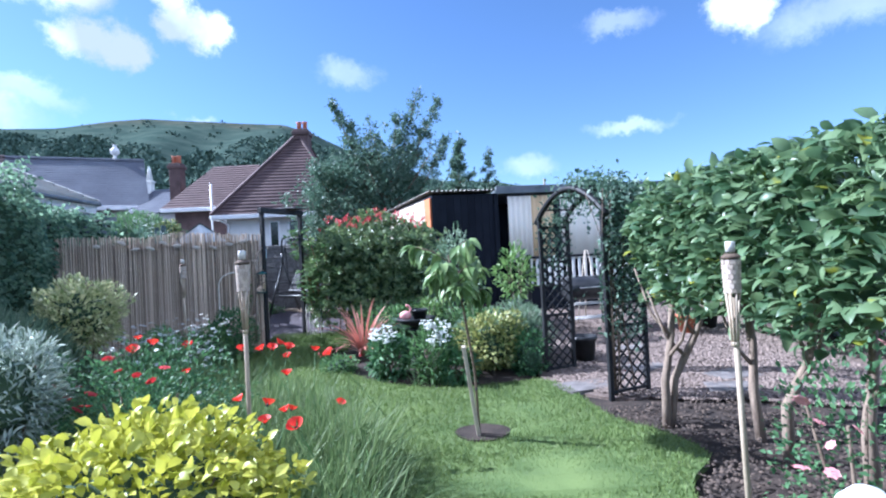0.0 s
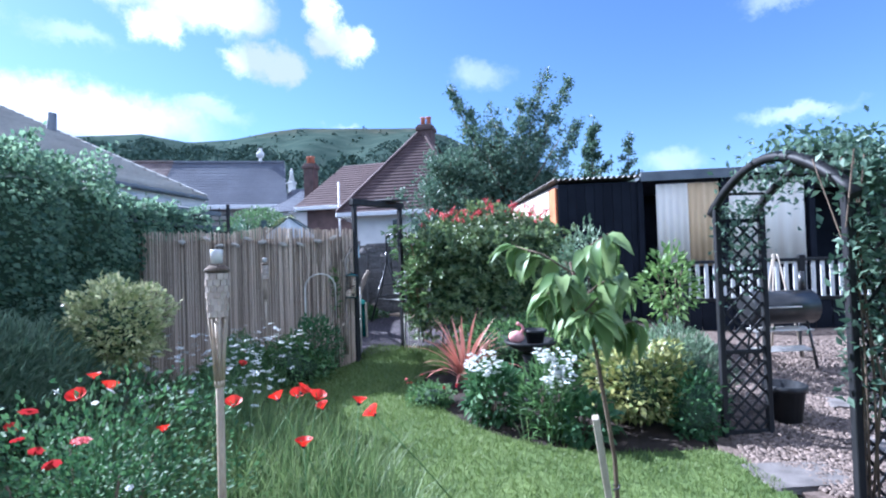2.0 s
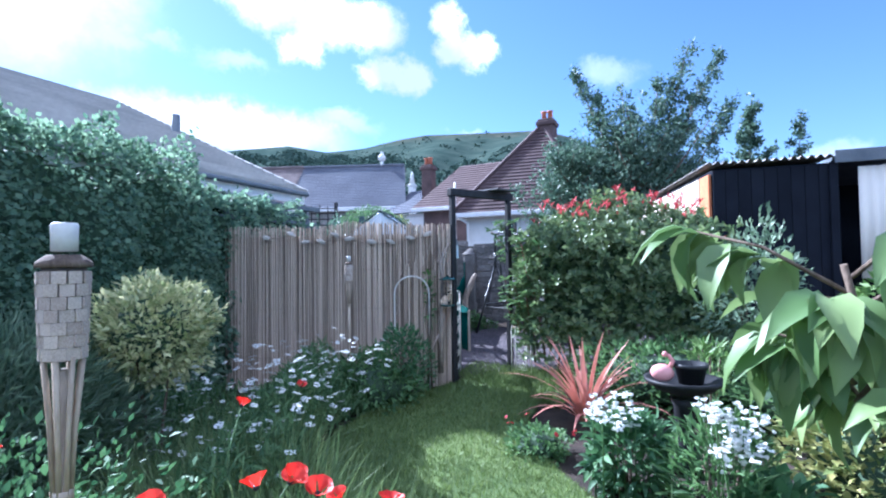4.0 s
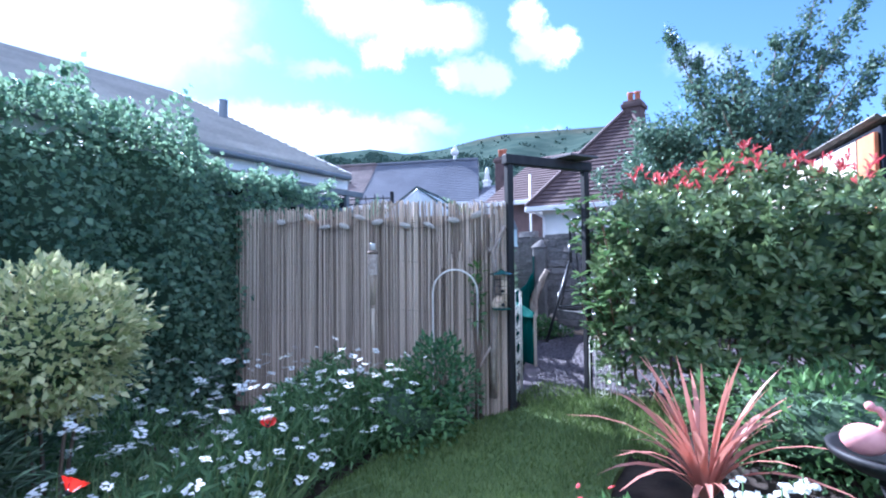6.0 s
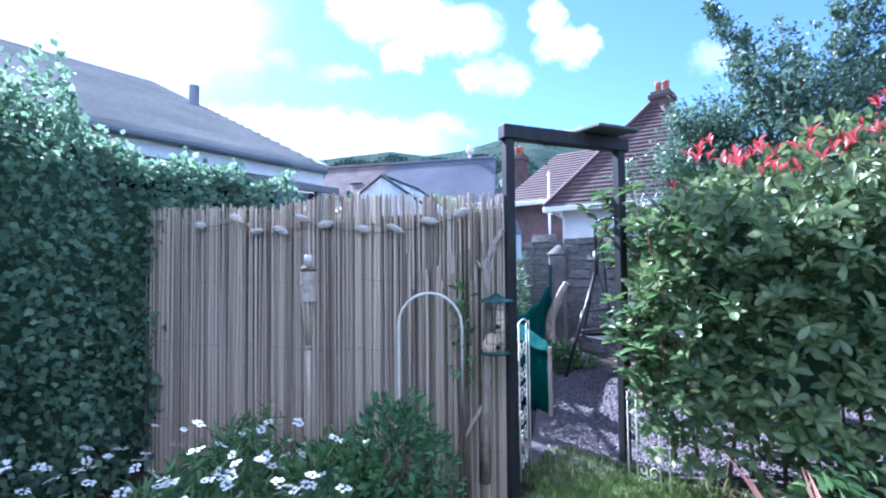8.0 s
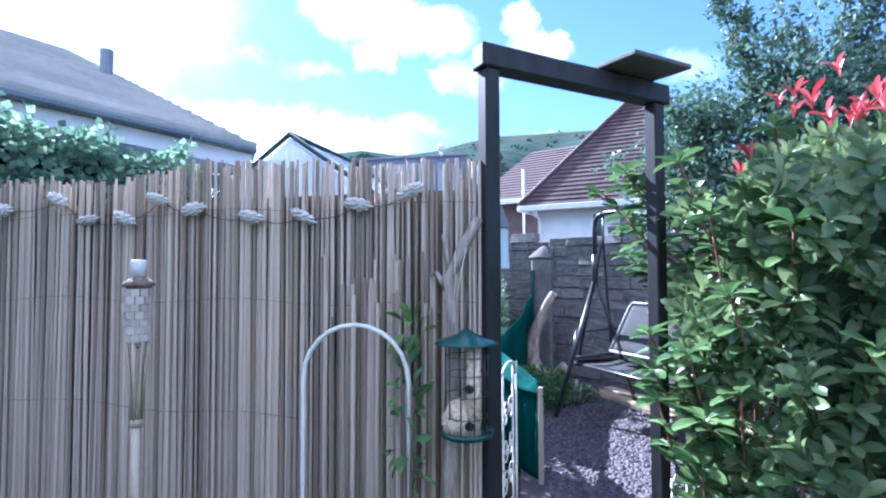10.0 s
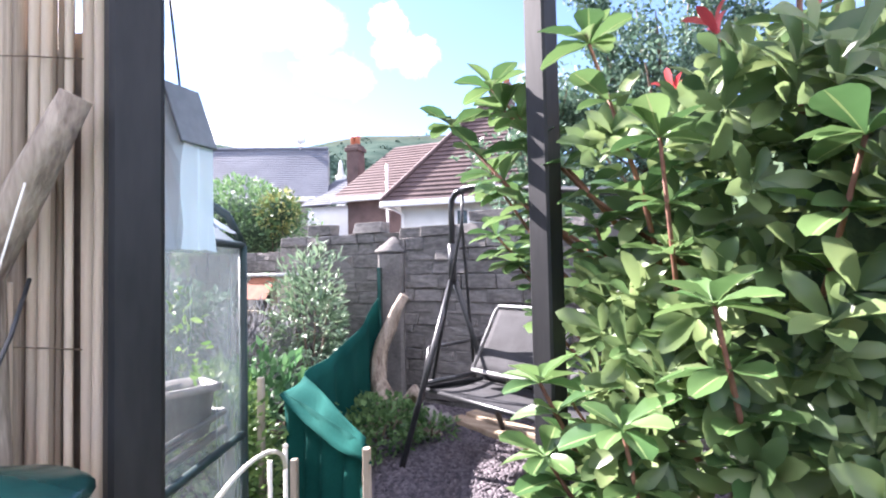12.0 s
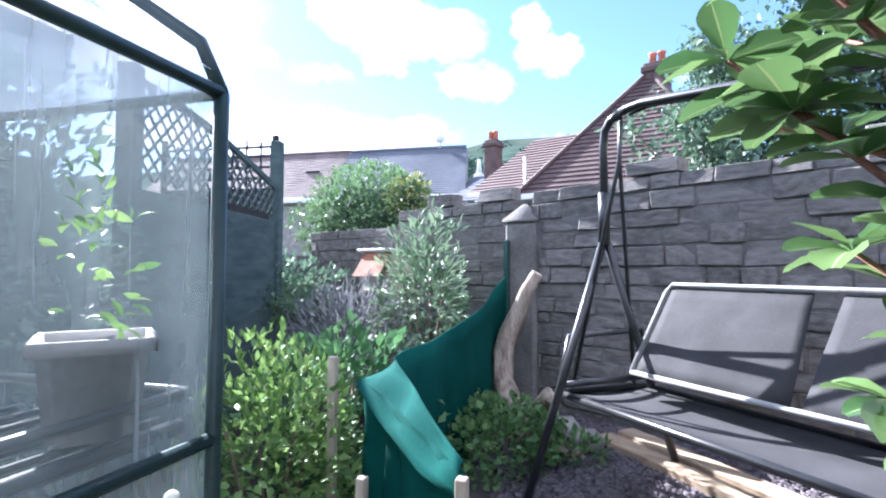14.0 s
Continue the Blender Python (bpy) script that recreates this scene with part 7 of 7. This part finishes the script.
def build_windbreak():
    w = thing("windbreak_sheet", "dark green sheet windbreak sagging between short pegs", "windbreak")
    def cloth(name, top, n=36, m=8, label="", low=None):
        """A hanging sheet under a line of top points, down to the ground or to a second line."""
        V, Q = [], []
        T3 = [Vector(p) for p in top]
        B3 = [Vector(p) for p in low] if low else None
        for i in range(n + 1):
            u = i / n * (len(T3) - 1)
            k = min(int(u), len(T3) - 2)
            p = T3[k].lerp(T3[k + 1], u - k)
            q = B3[k].lerp(B3[k + 1], u - k) if B3 else Vector((p.x, p.y, float(gz(p.x, p.y)) - .02))
            for j in range(m + 1):
                v = j / m
                c = q.lerp(p, v)
                b = .022 * math.sin(v * math.pi) * math.sin(i * .8 + v * 2) + .008 * math.sin(i * .45)
                V.append((c.x - b * .6, c.y - b * .6, c.z + b * .4))
        for i in range(n):
            for j in range(m):
                a = i * (m + 1) + j
                Q.append((a, a + m + 1, a + m + 2, a + 1))
        o = smooth(raw(name, V, Q, M_GREENNET, w, label))
        o.modifiers.new("thick", "SOLIDIFY").thickness = .004

    cloth("front_sheet", [(-3.43, 9.86, .80), (-3.62, 9.93, .84), (-3.85, 10.03, .88), (-4.05, 10.1, .92)])
    cloth("folded_flap", [(-3.45, 9.88, .82), (-3.72, 10.04, .90), (-3.92, 10.18, .94), (-4.08, 10.32, .95)], 20, 6, "pale-edged folded flap of green sheet",
          [(-3.39, 9.82, .74), (-3.58, 9.86, .76), (-3.82, 9.96, .82), (-4.04, 10.06, .91)])
    cloth("back_sheet", [(-4.07, 10.30, .97), (-4.12, 10.54, .99), (-4.22, 10.92, 1.02), (-4.36, 11.42, 1.11), (-4.48, 11.86, 1.27)])
    for x, y, h in ((-3.42, 9.83, .80), (-3.80, 9.86, .70), (-4.50, 11.93, 1.53), (-4.12, 10.02, 1.0)):
        bm = bmesh.new()
        g = float(gz(x, y))
        w2 = .03 if h < 1.3 else .085
        beam(bm, (x, y, g - .03), (x, y, h), w2, .03, .003, up=(1, .3, 0))
        part("peg", bm, M_STAKE if h < 1.3 else M_FEEDGREEN, w)


build_windbreak()

U = Vector((.875, -.475)).normalized()
W_ = Vector((-U.y, U.x))


M_GREYTUBE = mat("grey_painted_tube", (0.22, 0.22, 0.225), (0.34, 0.34, 0.34), 9, 0.5, 0.05)


def build_swing():
    s = thing("garden_swing_seat", "black steel garden swing seat with dark fabric sling", "swing seat")
    T = Vector((-3.42, 10.98))
    r = .019

    def at(u, v, z):
        p = T + U * u + W_ * v
        return Vector((p.x, p.y, z))

    span = 1.75
    for e, u0 in ((0, -.02), (1, span)):
        sg = -1 if e == 0 else 1
        drop = .27 * e
        f = Vector((-3.75, 10.80, .32)) if e == 0 else at(span + .2, -.33, .30)
        top = at(u0, 0, 1.97 - drop)
        bm = bmesh.new()
        post = at(u0 - .085 if e == 0 else u0, .035, 1.48 - drop)
        top = Vector((post.x, post.y, 1.88 - drop))
        tube(bm, [f, post - Vector((0, 0, .02))], r, r, 9)
        part("front_leg", bm, M_BLACKMETAL, s)
        bm = bmesh.new()
        tube(bm, [post - Vector((0, 0, .03)), top, at(u0 - .07 if e == 0 else u0 - .02, .03, 1.95 - drop), at(u0 - .02 if e == 0 else u0 - .06, .02, 1.985 - drop), at(u0 + .06 * -sg, .01, 2.0 - drop)], r, r, 9)
        part("top_post", bm, M_BLACKMETAL, s)
        bm = bmesh.new()
        tube(bm, [post - Vector((0, 0, .05)), post + Vector((0, 0, .19))], r * 1.35, r * 1.35, 9)
        part("sleeve", bm, M_BLACKMETAL, s)
        top = post
        b = at(u0 + .1 * sg - .02, .52, .34)
        bm = bmesh.new()
        tube(bm, [b, b.lerp(top, .98)], r, r, 9)
        part("rear_leg", bm, M_BLACKMETAL, s)
        bm = bmesh.new()
        tube(bm, [f.lerp(top, .42), b.lerp(top, .42)], r * .8, r * .8, 8)
        part("brace", bm, M_BLACKMETAL, s)
    for v in (0.0, .05):
        bm = bmesh.new()
        tube(bm, [at(.04, v, 1.995), at(.08, v, 2.0), at(.16, v, 2.0), at(span - .1, v, 1.76), at(span, v, 1.71)], r * (1 if v == 0 else .6), r * (1 if v == 0 else .6), 9)
        part("top_beam", bm, M_BLACKMETAL, s)
    # hanging seat
    fl, bl = Vector((-3.68, 10.97, .76)), Vector((-3.40, 11.36, .76))
    ln = 1.45
    fr, br = fl + Vector((*U, 0)) * ln, bl + Vector((*U, 0)) * ln
    tl = Vector((-3.31, 11.38, 1.25))
    lift = Vector((-.02, -.17, .09))
    tr = tl + Vector((*U, 0)) * (ln - .1)
    seat = part("seat_frame", tube(bmesh.new(), [bl, fl, fr, br, bl], .016, .016, 8), M_BLACKMETAL, s)
    back = part("back_frame", tube(bmesh.new(), [bl + lift, tl - Vector((0, 0, .04)), tl + Vector((*U, 0)) * .04, tr - Vector((*U, 0)) * .04, tr - Vector((0, 0, .04)), br + lift, bl + lift], .012, .012, 8), M_GREYTUBE, s, "grey metal backrest frame")

    def sling(name, a, b, c, d, sag, parent):
        V, Q = [], []
        for i in range(17):
            for j in range(9):
                u, v = i / 16, j / 8
                p = a.lerp(b, u).lerp(d.lerp(c, u), v)
                V.append(p - Vector((0, 0, sag * math.sin(v * math.pi) * (.6 + .4 * math.sin(u * math.pi)))))
        for i in range(16):
            for j in range(8):
                k = i * 9 + j
                Q.append((k, k + 9, k + 10, k + 1))
        smooth(raw(name, V, Q, M_MESHFAB, parent)).modifiers.new("thick", "SOLIDIFY").thickness = .006

    sling("seat_sling", fl, fr, br, bl, .03, s)
    x = .02
    for k in range(2):
        a = bl + Vector((*U, 0)) * x + lift
        b = bl + Vector((*U, 0)) * (x + .68) + lift
        c = tl + Vector((*U, 0)) * (x + .64) - Vector((0, 0, .015))
        d = tl + Vector((*U, 0)) * (x + .02) - Vector((0, 0, .015))
        sling("back_sling", a, b, c, d, 0.0, s)
        x += .72
    bm = bmesh.new()
    tube(bm, [bl + Vector((0, 0, .05)), bl + Vector((0, 0, .27)) + Vector((*(-W_), 0)) * .03, fl + Vector((0, 0, .25)) + Vector((*W_, 0)) * .06, fl + Vector((0, 0, .01))], .013, .013, 8)
    part("armrest", bm, M_BLACKMETAL, s)
    for p in (fl.lerp(bl, .15), fl.lerp(bl, .85)):
        bm = bmesh.new()
        tube(bm, [p + Vector((0, 0, .02)), at(.01, .02, 1.80), at(.02, .02, 1.98)], .010, .010, 6)
        part("hanger", bm, M_BLACKMETAL, s)
    bm = bmesh.new()
    tube(bm, [fr.lerp(br, .5), at(span - .12, .02, 1.75)], .010, .010, 6)
    part("hanger", bm, M_BLACKMETAL, s)
    # planks on the ground behind
    for i, (o, z, l) in enumerate(((.0, .0, 1.9), (.16, .0, 1.7))):
        a = Vector((-3.72, 11.66)) + W_ * o
        b = a + U * l
        bm = bmesh.new()
        ga, gb = float(gz(*a)), float(gz(*b))
        beam(bm, (*a, ga + .035), (*b, gb + .035), .12, .055, .006)
        p = part("plank", bm, M_PLANK, None, "weathered pale timber plank lying on the chippings")
        tagged(p, "", "plank", "loose planks")


build_swing()


def build_log():
    l = thing("driftwood_log", "upright weathered driftwood log with root stump", "log")
    bm = bmesh.new()
    tube(bm, [(-3.92, 11.45, .36), (-4.10, 11.50, .42), (-4.27, 11.56, .50), (-4.36, 11.62, .62), (-4.38, 11.66, .78), (-4.36, 11.70, .90), (-4.29, 11.72, 1.06), (-4.24, 11.73, 1.18), (-4.17, 11.74, 1.30)], .095, .036, 12, .2)
    part("trunk", bm, M_DRIFT, l)
    for q in ([(-4.05, 11.5, .5), (-3.95, 11.45, .62), (-3.88, 11.4, .58)], [(-4.1, 11.5, .4), (-4.25, 11.4, .36), (-4.35, 11.3, .33)], [(-3.98, 11.4, .36), (-3.8, 11.35, .36), (-3.68, 11.36, .32)]):
        bm = bmesh.new()
        tube(bm, q, .06, .02, 9, .2)
        part("root", bm, M_DRIFT, l)
    for x, y, r in ((-3.9, 11.55, .11), (-3.75, 11.5, .09), (-3.98, 11.62, .08)):
        bm = bmesh.new()
        bmesh.ops.create_icosphere(bm, subdivisions=2, radius=r)
        for v in bm.verts:
            v.co *= 1 + .18 * math.sin(v.co.x * 40 + v.co.y * 23) * math.sin(v.co.z * 31)
            v.co.z *= .75
        o = smooth(part("stone", bm, M_COPING, None, "pale rounded garden stone beside the log"))
        o.location = (x, y, float(gz(x, y)) + r * .65)
        tagged(o, "", "stone", "stones by the log")
    bush("green ivy groundcover round the log", (-4.08, 11.12, .42), (.32, .42, .2), 1700, .042, .8, L_BED, seed=81, core=False, lump=.3)
    bush("small green weeds in the chippings", (-3.78, 11.32, .38), (.2, .14, .12), 420, .045, .5, L_BED, seed=82, core=False, lump=.3)
    bush("bright leafy green plants behind the windbreak", (-4.30, 9.90, .58), (.32, .34, .46), 3000, .046, .5, L_LIME, seed=83, core=False, lump=.3)
    bush("blue-green leafy plants by the greenhouse", (-4.55, 10.5, .55), (.4, .4, .45), 1300, .08, .5, L_DEEP, seed=84, core=False, lump=.3)
    bush("tall grey-green shrub before the stone wall", (-4.95, 11.55, 1.0), (.34, .30, .70), 1500, .085, .28, L_GREYGREEN, seed=85, core=False, lump=.3, shape=BIG)
    bush("silvery lavender clump beside the wall", (-5.4, 11.3, .75), (.5, .4, .45), 2200, .10, .10, L_LAV, seed=86, core=False, lump=.25, up=1.0)
    bush("ivy and mixed creepers covering the old side wall", (-6.5, 11.5, .95), (.45, 1.0, .55), 2200, .06, .6, L_TREE, seed=87, lump=.25)
    bush("bright green rounded bush beyond the wall", (-9.1, 15.1, 2.2), (1.35, 1.1, .95), 6500, .09, .5, L_FARBUSH, seed=88, lump=.18)
    bush("small yellow shrub beyond the wall", (-8.1, 15.0, 2.5), (.35, .35, .4), 800, .08, .5, L_EUON, seed=89, lump=.2)
    b = thing("bird_table", "weathered white bird table with red-brown roof flap", "bird table", at=(-5.72, 12.0, 0))
    g = float(gz(-5.7, 12))
    bm = bmesh.new()
    beam(bm, (-.02, 0, g - .02), (-.02, 0, 1.15), .07, .07, .004, up=(0, 1, 0))
    part("post", bm, M_STAKE, b)
    bm = bmesh.new()
    box(bm, (-.16, -.17, 1.12), (.2, .17, 1.15), .005)
    part("tray", bm, M_STAKE, b)
    for x in (-.13, .13):
        bm = bmesh.new()
        box(bm, (x - .045, -.13, 1.15), (x + .045, .13, 1.47), .004)
        part("side", bm, M_WHITEWOOD if x < 0 else M_STAKE, b, "flaking white painted side" if x < 0 else "bare wooden side")
    bm = bmesh.new()
    box(bm, (-.2, -.18, 1.47), (.2, .18, 1.495), .004)
    part("roof_board", bm, M_WHITEWOOD, b)
    bm = bmesh.new()
    beam(bm, (.03, -.30, 1.26), (.03, -.15, 1.46), .30, .012, .002)
    part("roof_flap", bm, M_RUST, b, "red-brown roof flap")


build_log()


def build_panel_fence():
    f = thing("fence_panel", "blue-green boarded fence panel with curved lattice top", "fence")
    P, Q = Vector((-6.33, 11.3)), Vector((-5.35, 9.8))
    d = (Q - P).normalized()
    n = Vector((d.y, -d.x))
    W = (Q - P).length
    for i in range(12):
        z = .35 + .118 * i
        bm = bmesh.new()
        beam(bm, (*P, z), (*Q, z), .018, .122, .003)
        part("board", bm, M_FENCEPANEL, f)
    for u in (0, 1):
        p = P.lerp(Q, u)
        bm = bmesh.new()
        beam(bm, (*p, .2), (*p, 2.38 if u == 0 else 2.3), .09, .09, .008, up=(d.x, d.y, 0))
        part("post", bm, M_FENCEPANEL, f)
    bm = bmesh.new()
    pts = [Vector((*P.lerp(Q, i / 12), 1.98 + .26 * math.sin(i / 12 * math.pi * .5))) for i in range(13)]
    for a, b in zip(pts, pts[1:]):
        beam(bm, a, b, .03, .04, .0)
    part("top_rail", bm, M_FENCEPANEL, f)
    for sg in (1, -1):
        for i in range(26):
            u0 = -.6 + i * .1
            ok = []
            for k in range(9):
                v = k / 8 * .5
                u = u0 + sg * v if sg == 1 else u0 + .5 - v
                if 0 <= u <= W and 1.76 + v <= 1.98 + .26 * math.sin(u / W * math.pi * .5):
                    ok.append((u, v))
            if len(ok) > 1:
                (ua, va), (ub, vb) = ok[0], ok[-1]
                bm = bmesh.new()
                beam(bm, (*(P + d * ua + n * .006 * sg), 1.76 + va), (*(P + d * ub + n * .006 * sg), 1.76 + vb), .008, .016, .0)
                part("lattice_slat", bm, M_FENCEPANEL, f)
    # darker trellis fence further off, over the reed fence
    g = thing("trellis_fence", "dark trellis-topped fence behind the garden", "fence")
    A, B = Vector((-9.7, 11.9)), Vector((-8.25, 12.6))
    for i in range(9):
        p = A.lerp(B, i / 8)
        bm = bmesh.new()
        beam(bm, (*p, .3), (*p, 3.02 if i in (0, 4, 8) else 2.86 + .12 * math.sin((i % 4) / 4 * math.pi)), .06 if i in (0, 4, 8) else .02, .06 if i in (0, 4, 8) else .02, .003, up=(1, 0, 0))
        part("upright", bm, M_BLACKWOOD, g)
    for z in (.6, 1.1, 1.6, 2.1, 2.34, 2.48, 2.62, 2.76, 2.88):
        bm = bmesh.new()
        beam(bm, (*A, z), (*B, z), .02, .03 if z > 2.2 else .5, .003)
        part("rail", bm, M_BLACKWOOD, g)


build_panel_fence()


# ---- near photinia sprays beside the gateway ----
def build_near_sprays():
    t = thing("photinia_spray", "leafy photinia branches with large glossy green leaves", "shrub")
    me = bpy.data.meshes.new("leaf")
    # broad leaf, widest past the middle, gently folded and curled
    V, Q = [], []
    for a in range(10):
        y = a / 9
        h = .031 * (.06 + .94 * math.sin(math.pi * min(y ** 1.7, .965)) ** .7)
        for x in (-1, -.5, -.05, .05, .5, 1):
            V.append((x * h, y * .118, .012 * abs(x) ** 1.5 * math.sin(math.pi * y) - .020 * y * y + .0015 * math.sin(y * 20 + x * 3) * abs(x)))
    for a in range(9):
        for b in range(5):
            k = a * 6 + b
            Q.append((k, k + 1, k + 7, k + 6))
    me.from_pydata(V, [], Q)
    me.materials.append(L_PHOT_NEAR)
    me.materials.append(L_RIB)
    for f in me.polygons:
        f.use_smooth = True
        f.material_index = 1 if f.index % 5 == 2 else 0
    r = random.Random(9)
    roots = [((-2.42, 9.3, .95), (-2.57, 9.11, 1.27), 1), ((-2.2, 9.35, 1.0), (-2.34, 9.18, 1.33), 1), ((-2.3, 9.45, 1.1), (-2.42, 9.29, 1.40), 1), ((-2.35, 9.5, 1.3), (-2.46, 9.31, 1.61), 1),
             ((-2.15, 9.5, 1.4), (-2.27, 9.41, 1.68), 1), ((-2.2, 9.45, 1.2), (-2.37, 9.36, 1.53), 1), ((-2.38, 9.25, .5), (-2.52, 9.02, 1.02), 1), ((-2.36, 9.25, .6), (-2.40, 9.00, 1.22), 1), ((-2.45, 9.55, 1.2), (-2.72, 9.58, 1.52), 1), ((-2.45, 9.6, 1.35), (-2.76, 9.52, 1.76), 1),
             ((-2.25, 9.2, .6), (-2.22, 8.92, 1.10), 1), ((-2.2, 9.2, .9), (-2.25, 8.95, 1.45), 1), ((-2.2, 9.3, 1.2), (-2.32, 9.02, 1.75), 1), ((-2.15, 9.25, 1.2), (-2.05, 8.92, 1.7), 1),
             ((-2.3, 9.3, 1.4), (-2.45, 9.15, 2.0), 1), ((-2.1, 9.25, .4), (-2.05, 8.88, .85), 1), ((-2.3, 9.25, .4), (-2.36, 8.98, .8), 1), ((-2.25, 9.3, 1.5), (-2.7, 9.38, 1.95), 1),
             ((-2.1, 9.3, 1.5), (-2.1, 9.0, 2.05), 1), ((-2.3, 9.2, .8), (-2.33, 8.9, 1.0), 1), ((-1.95, 9.25, .9), (-1.85, 8.9, 1.3), 1), ((-2.45, 9.45, 1.5), (-2.85, 9.36, 1.92), 1), ((-2.4, 9.4, 1.6), (-2.74, 9.39, 2.02), 1),
             ((-2.5, 9.55, 1.4), (-2.80, 9.62, 1.62), 1), ((-2.4, 9.28, .9), (-2.56, 9.10, 1.12), 1), ((-2.3, 9.5, 1.1), (-2.66, 9.70, 1.34), 1),
             ((-2.3, 9.5, .9), (-2.62, 9.68, 1.14), 1), ((-2.3, 9.5, 1.3), (-2.78, 9.85, 1.58), 1), ((-2.3, 9.5, 1.4), (-2.66, 9.80, 1.68), 1), ((-2.4, 9.5, 1.5), (-2.80, 9.58, 1.82), 1)]
    for a, b, _ in roots:
        a, b = Vector(a), Vector(b)
        m = a.lerp(b, .5) + Vector((r.uniform(-.04, .04), r.uniform(-.04, .04), -.03))
        bm = bmesh.new()
        tube(bm, [a, m, b], .008, .004, 6)
        part("twig", bm, M_TWIG, t, "red-brown twig")
        for w in range(4):
            c = (b, m.lerp(b, .62), m.lerp(b, .3), m)[w]
            k = 9 if w == 0 else 5
            for j in range(k):
                az = j * 2 * math.pi / k + r.uniform(-.3, .3)
                el = r.uniform(-.15, .75)
                s = r.uniform(.6, 1.1)
                piece("leaf", me, t, Matrix.LocRotScale(c, Euler((el, r.uniform(-.3, .3), az)), (s, s, s)))


build_near_sprays()


# ---- chippings ----
def chips(name, label, outline, n, size, material, seed, kind="stuff", category="gravel"):
    g = np.random.default_rng(seed)
    X = np.array(outline)
    P = np.stack([g.uniform(X[:, 0].min(), X[:, 0].max(), n), g.uniform(X[:, 1].min(), X[:, 1].max(), n)], 1)
    P = P[inside(outline, P)]
    n = len(P)
    z = gz(P[:, 0], P[:, 1]) + .018
    T = np.array([(-1, -1, 0), (1, -1, 0), (1, 1, 0), (-1, 1, 0), (-.6, -.7, 1), (.7, -.6, 1), (.6, .7, 1), (-.7, .6, 1)], float) * (.5, .5, .35)
    Q = np.array([(4, 5, 6, 7), (0, 1, 5, 4), (1, 2, 6, 5), (2, 3, 7, 6), (3, 0, 4, 7)])
    a = g.uniform(0, 6.28, n)
    c, s = np.cos(a), np.sin(a)
    sc = size * g.uniform(.5, 1.5, (n, 3))
    V = T[None] * sc[:, None]
    tilt = g.normal(size=(n, 1)) * .35
    V = np.stack([V[..., 0] * c[:, None] - V[..., 1] * s[:, None], V[..., 0] * s[:, None] + V[..., 1] * c[:, None], V[..., 2] + V[..., 0] * tilt], -1)
    V += np.column_stack([P, z])[:, None]
    F = Q[None] + (np.arange(n) * 8)[:, None, None]
    raw(name, V.reshape(-1, 3), F.reshape(-1, 4), material, None, label, kind)["category"] = category


L_CHIP = leaf_mat("slate_chip", (0.040, 0.034, 0.042), (0.155, 0.13, 0.145), .75, 0.0)
L_PEBBLE = leaf_mat("gravel_stone", (0.10, 0.076, 0.063), (0.28, 0.215, 0.18), .85, 0.0)
chips("slate_chips", "loose purple grey slate chips", spline([(-3.0, 8.95), (-2.5, 9.2), (-1.3, 9.9), (-1.2, 11.4), (-4.1, 12.0), (-4.3, 11.6), (-3.7, 10.4), (-3.3, 9.7)], 4), 42000, .026, L_CHIP, 5)
chips("gravel_stones", "loose pinkish gravel stones", spline([(1.3, 6.2), (1.5, 5.75), (2.0, 5.3), (2.8, 5.1), (4.6, 5.0), (5, 9.5), (1.5, 9.3)], 4), 34000, .03, L_PEBBLE, 6)

L_LITTER = leaf_mat("dead_leaf", (0.035, 0.026, 0.022), (0.11, 0.08, 0.06), .9, 0.0)
chips("leaf_litter", "brown leaf litter and crumbs on the bare soil", spline([(1.45, 5.0), (1.5, 4.2), (1.35, 3.2), (1.5, 2.2), (2.2, 1.6), (3.3, 2.0), (3.3, 5.0), (2.2, 5.1)], 4), 3500, .022, L_LITTER, 17, category="leaf litter")

# ---- pieces of fence and wall ----
build_fence()
build_wall()
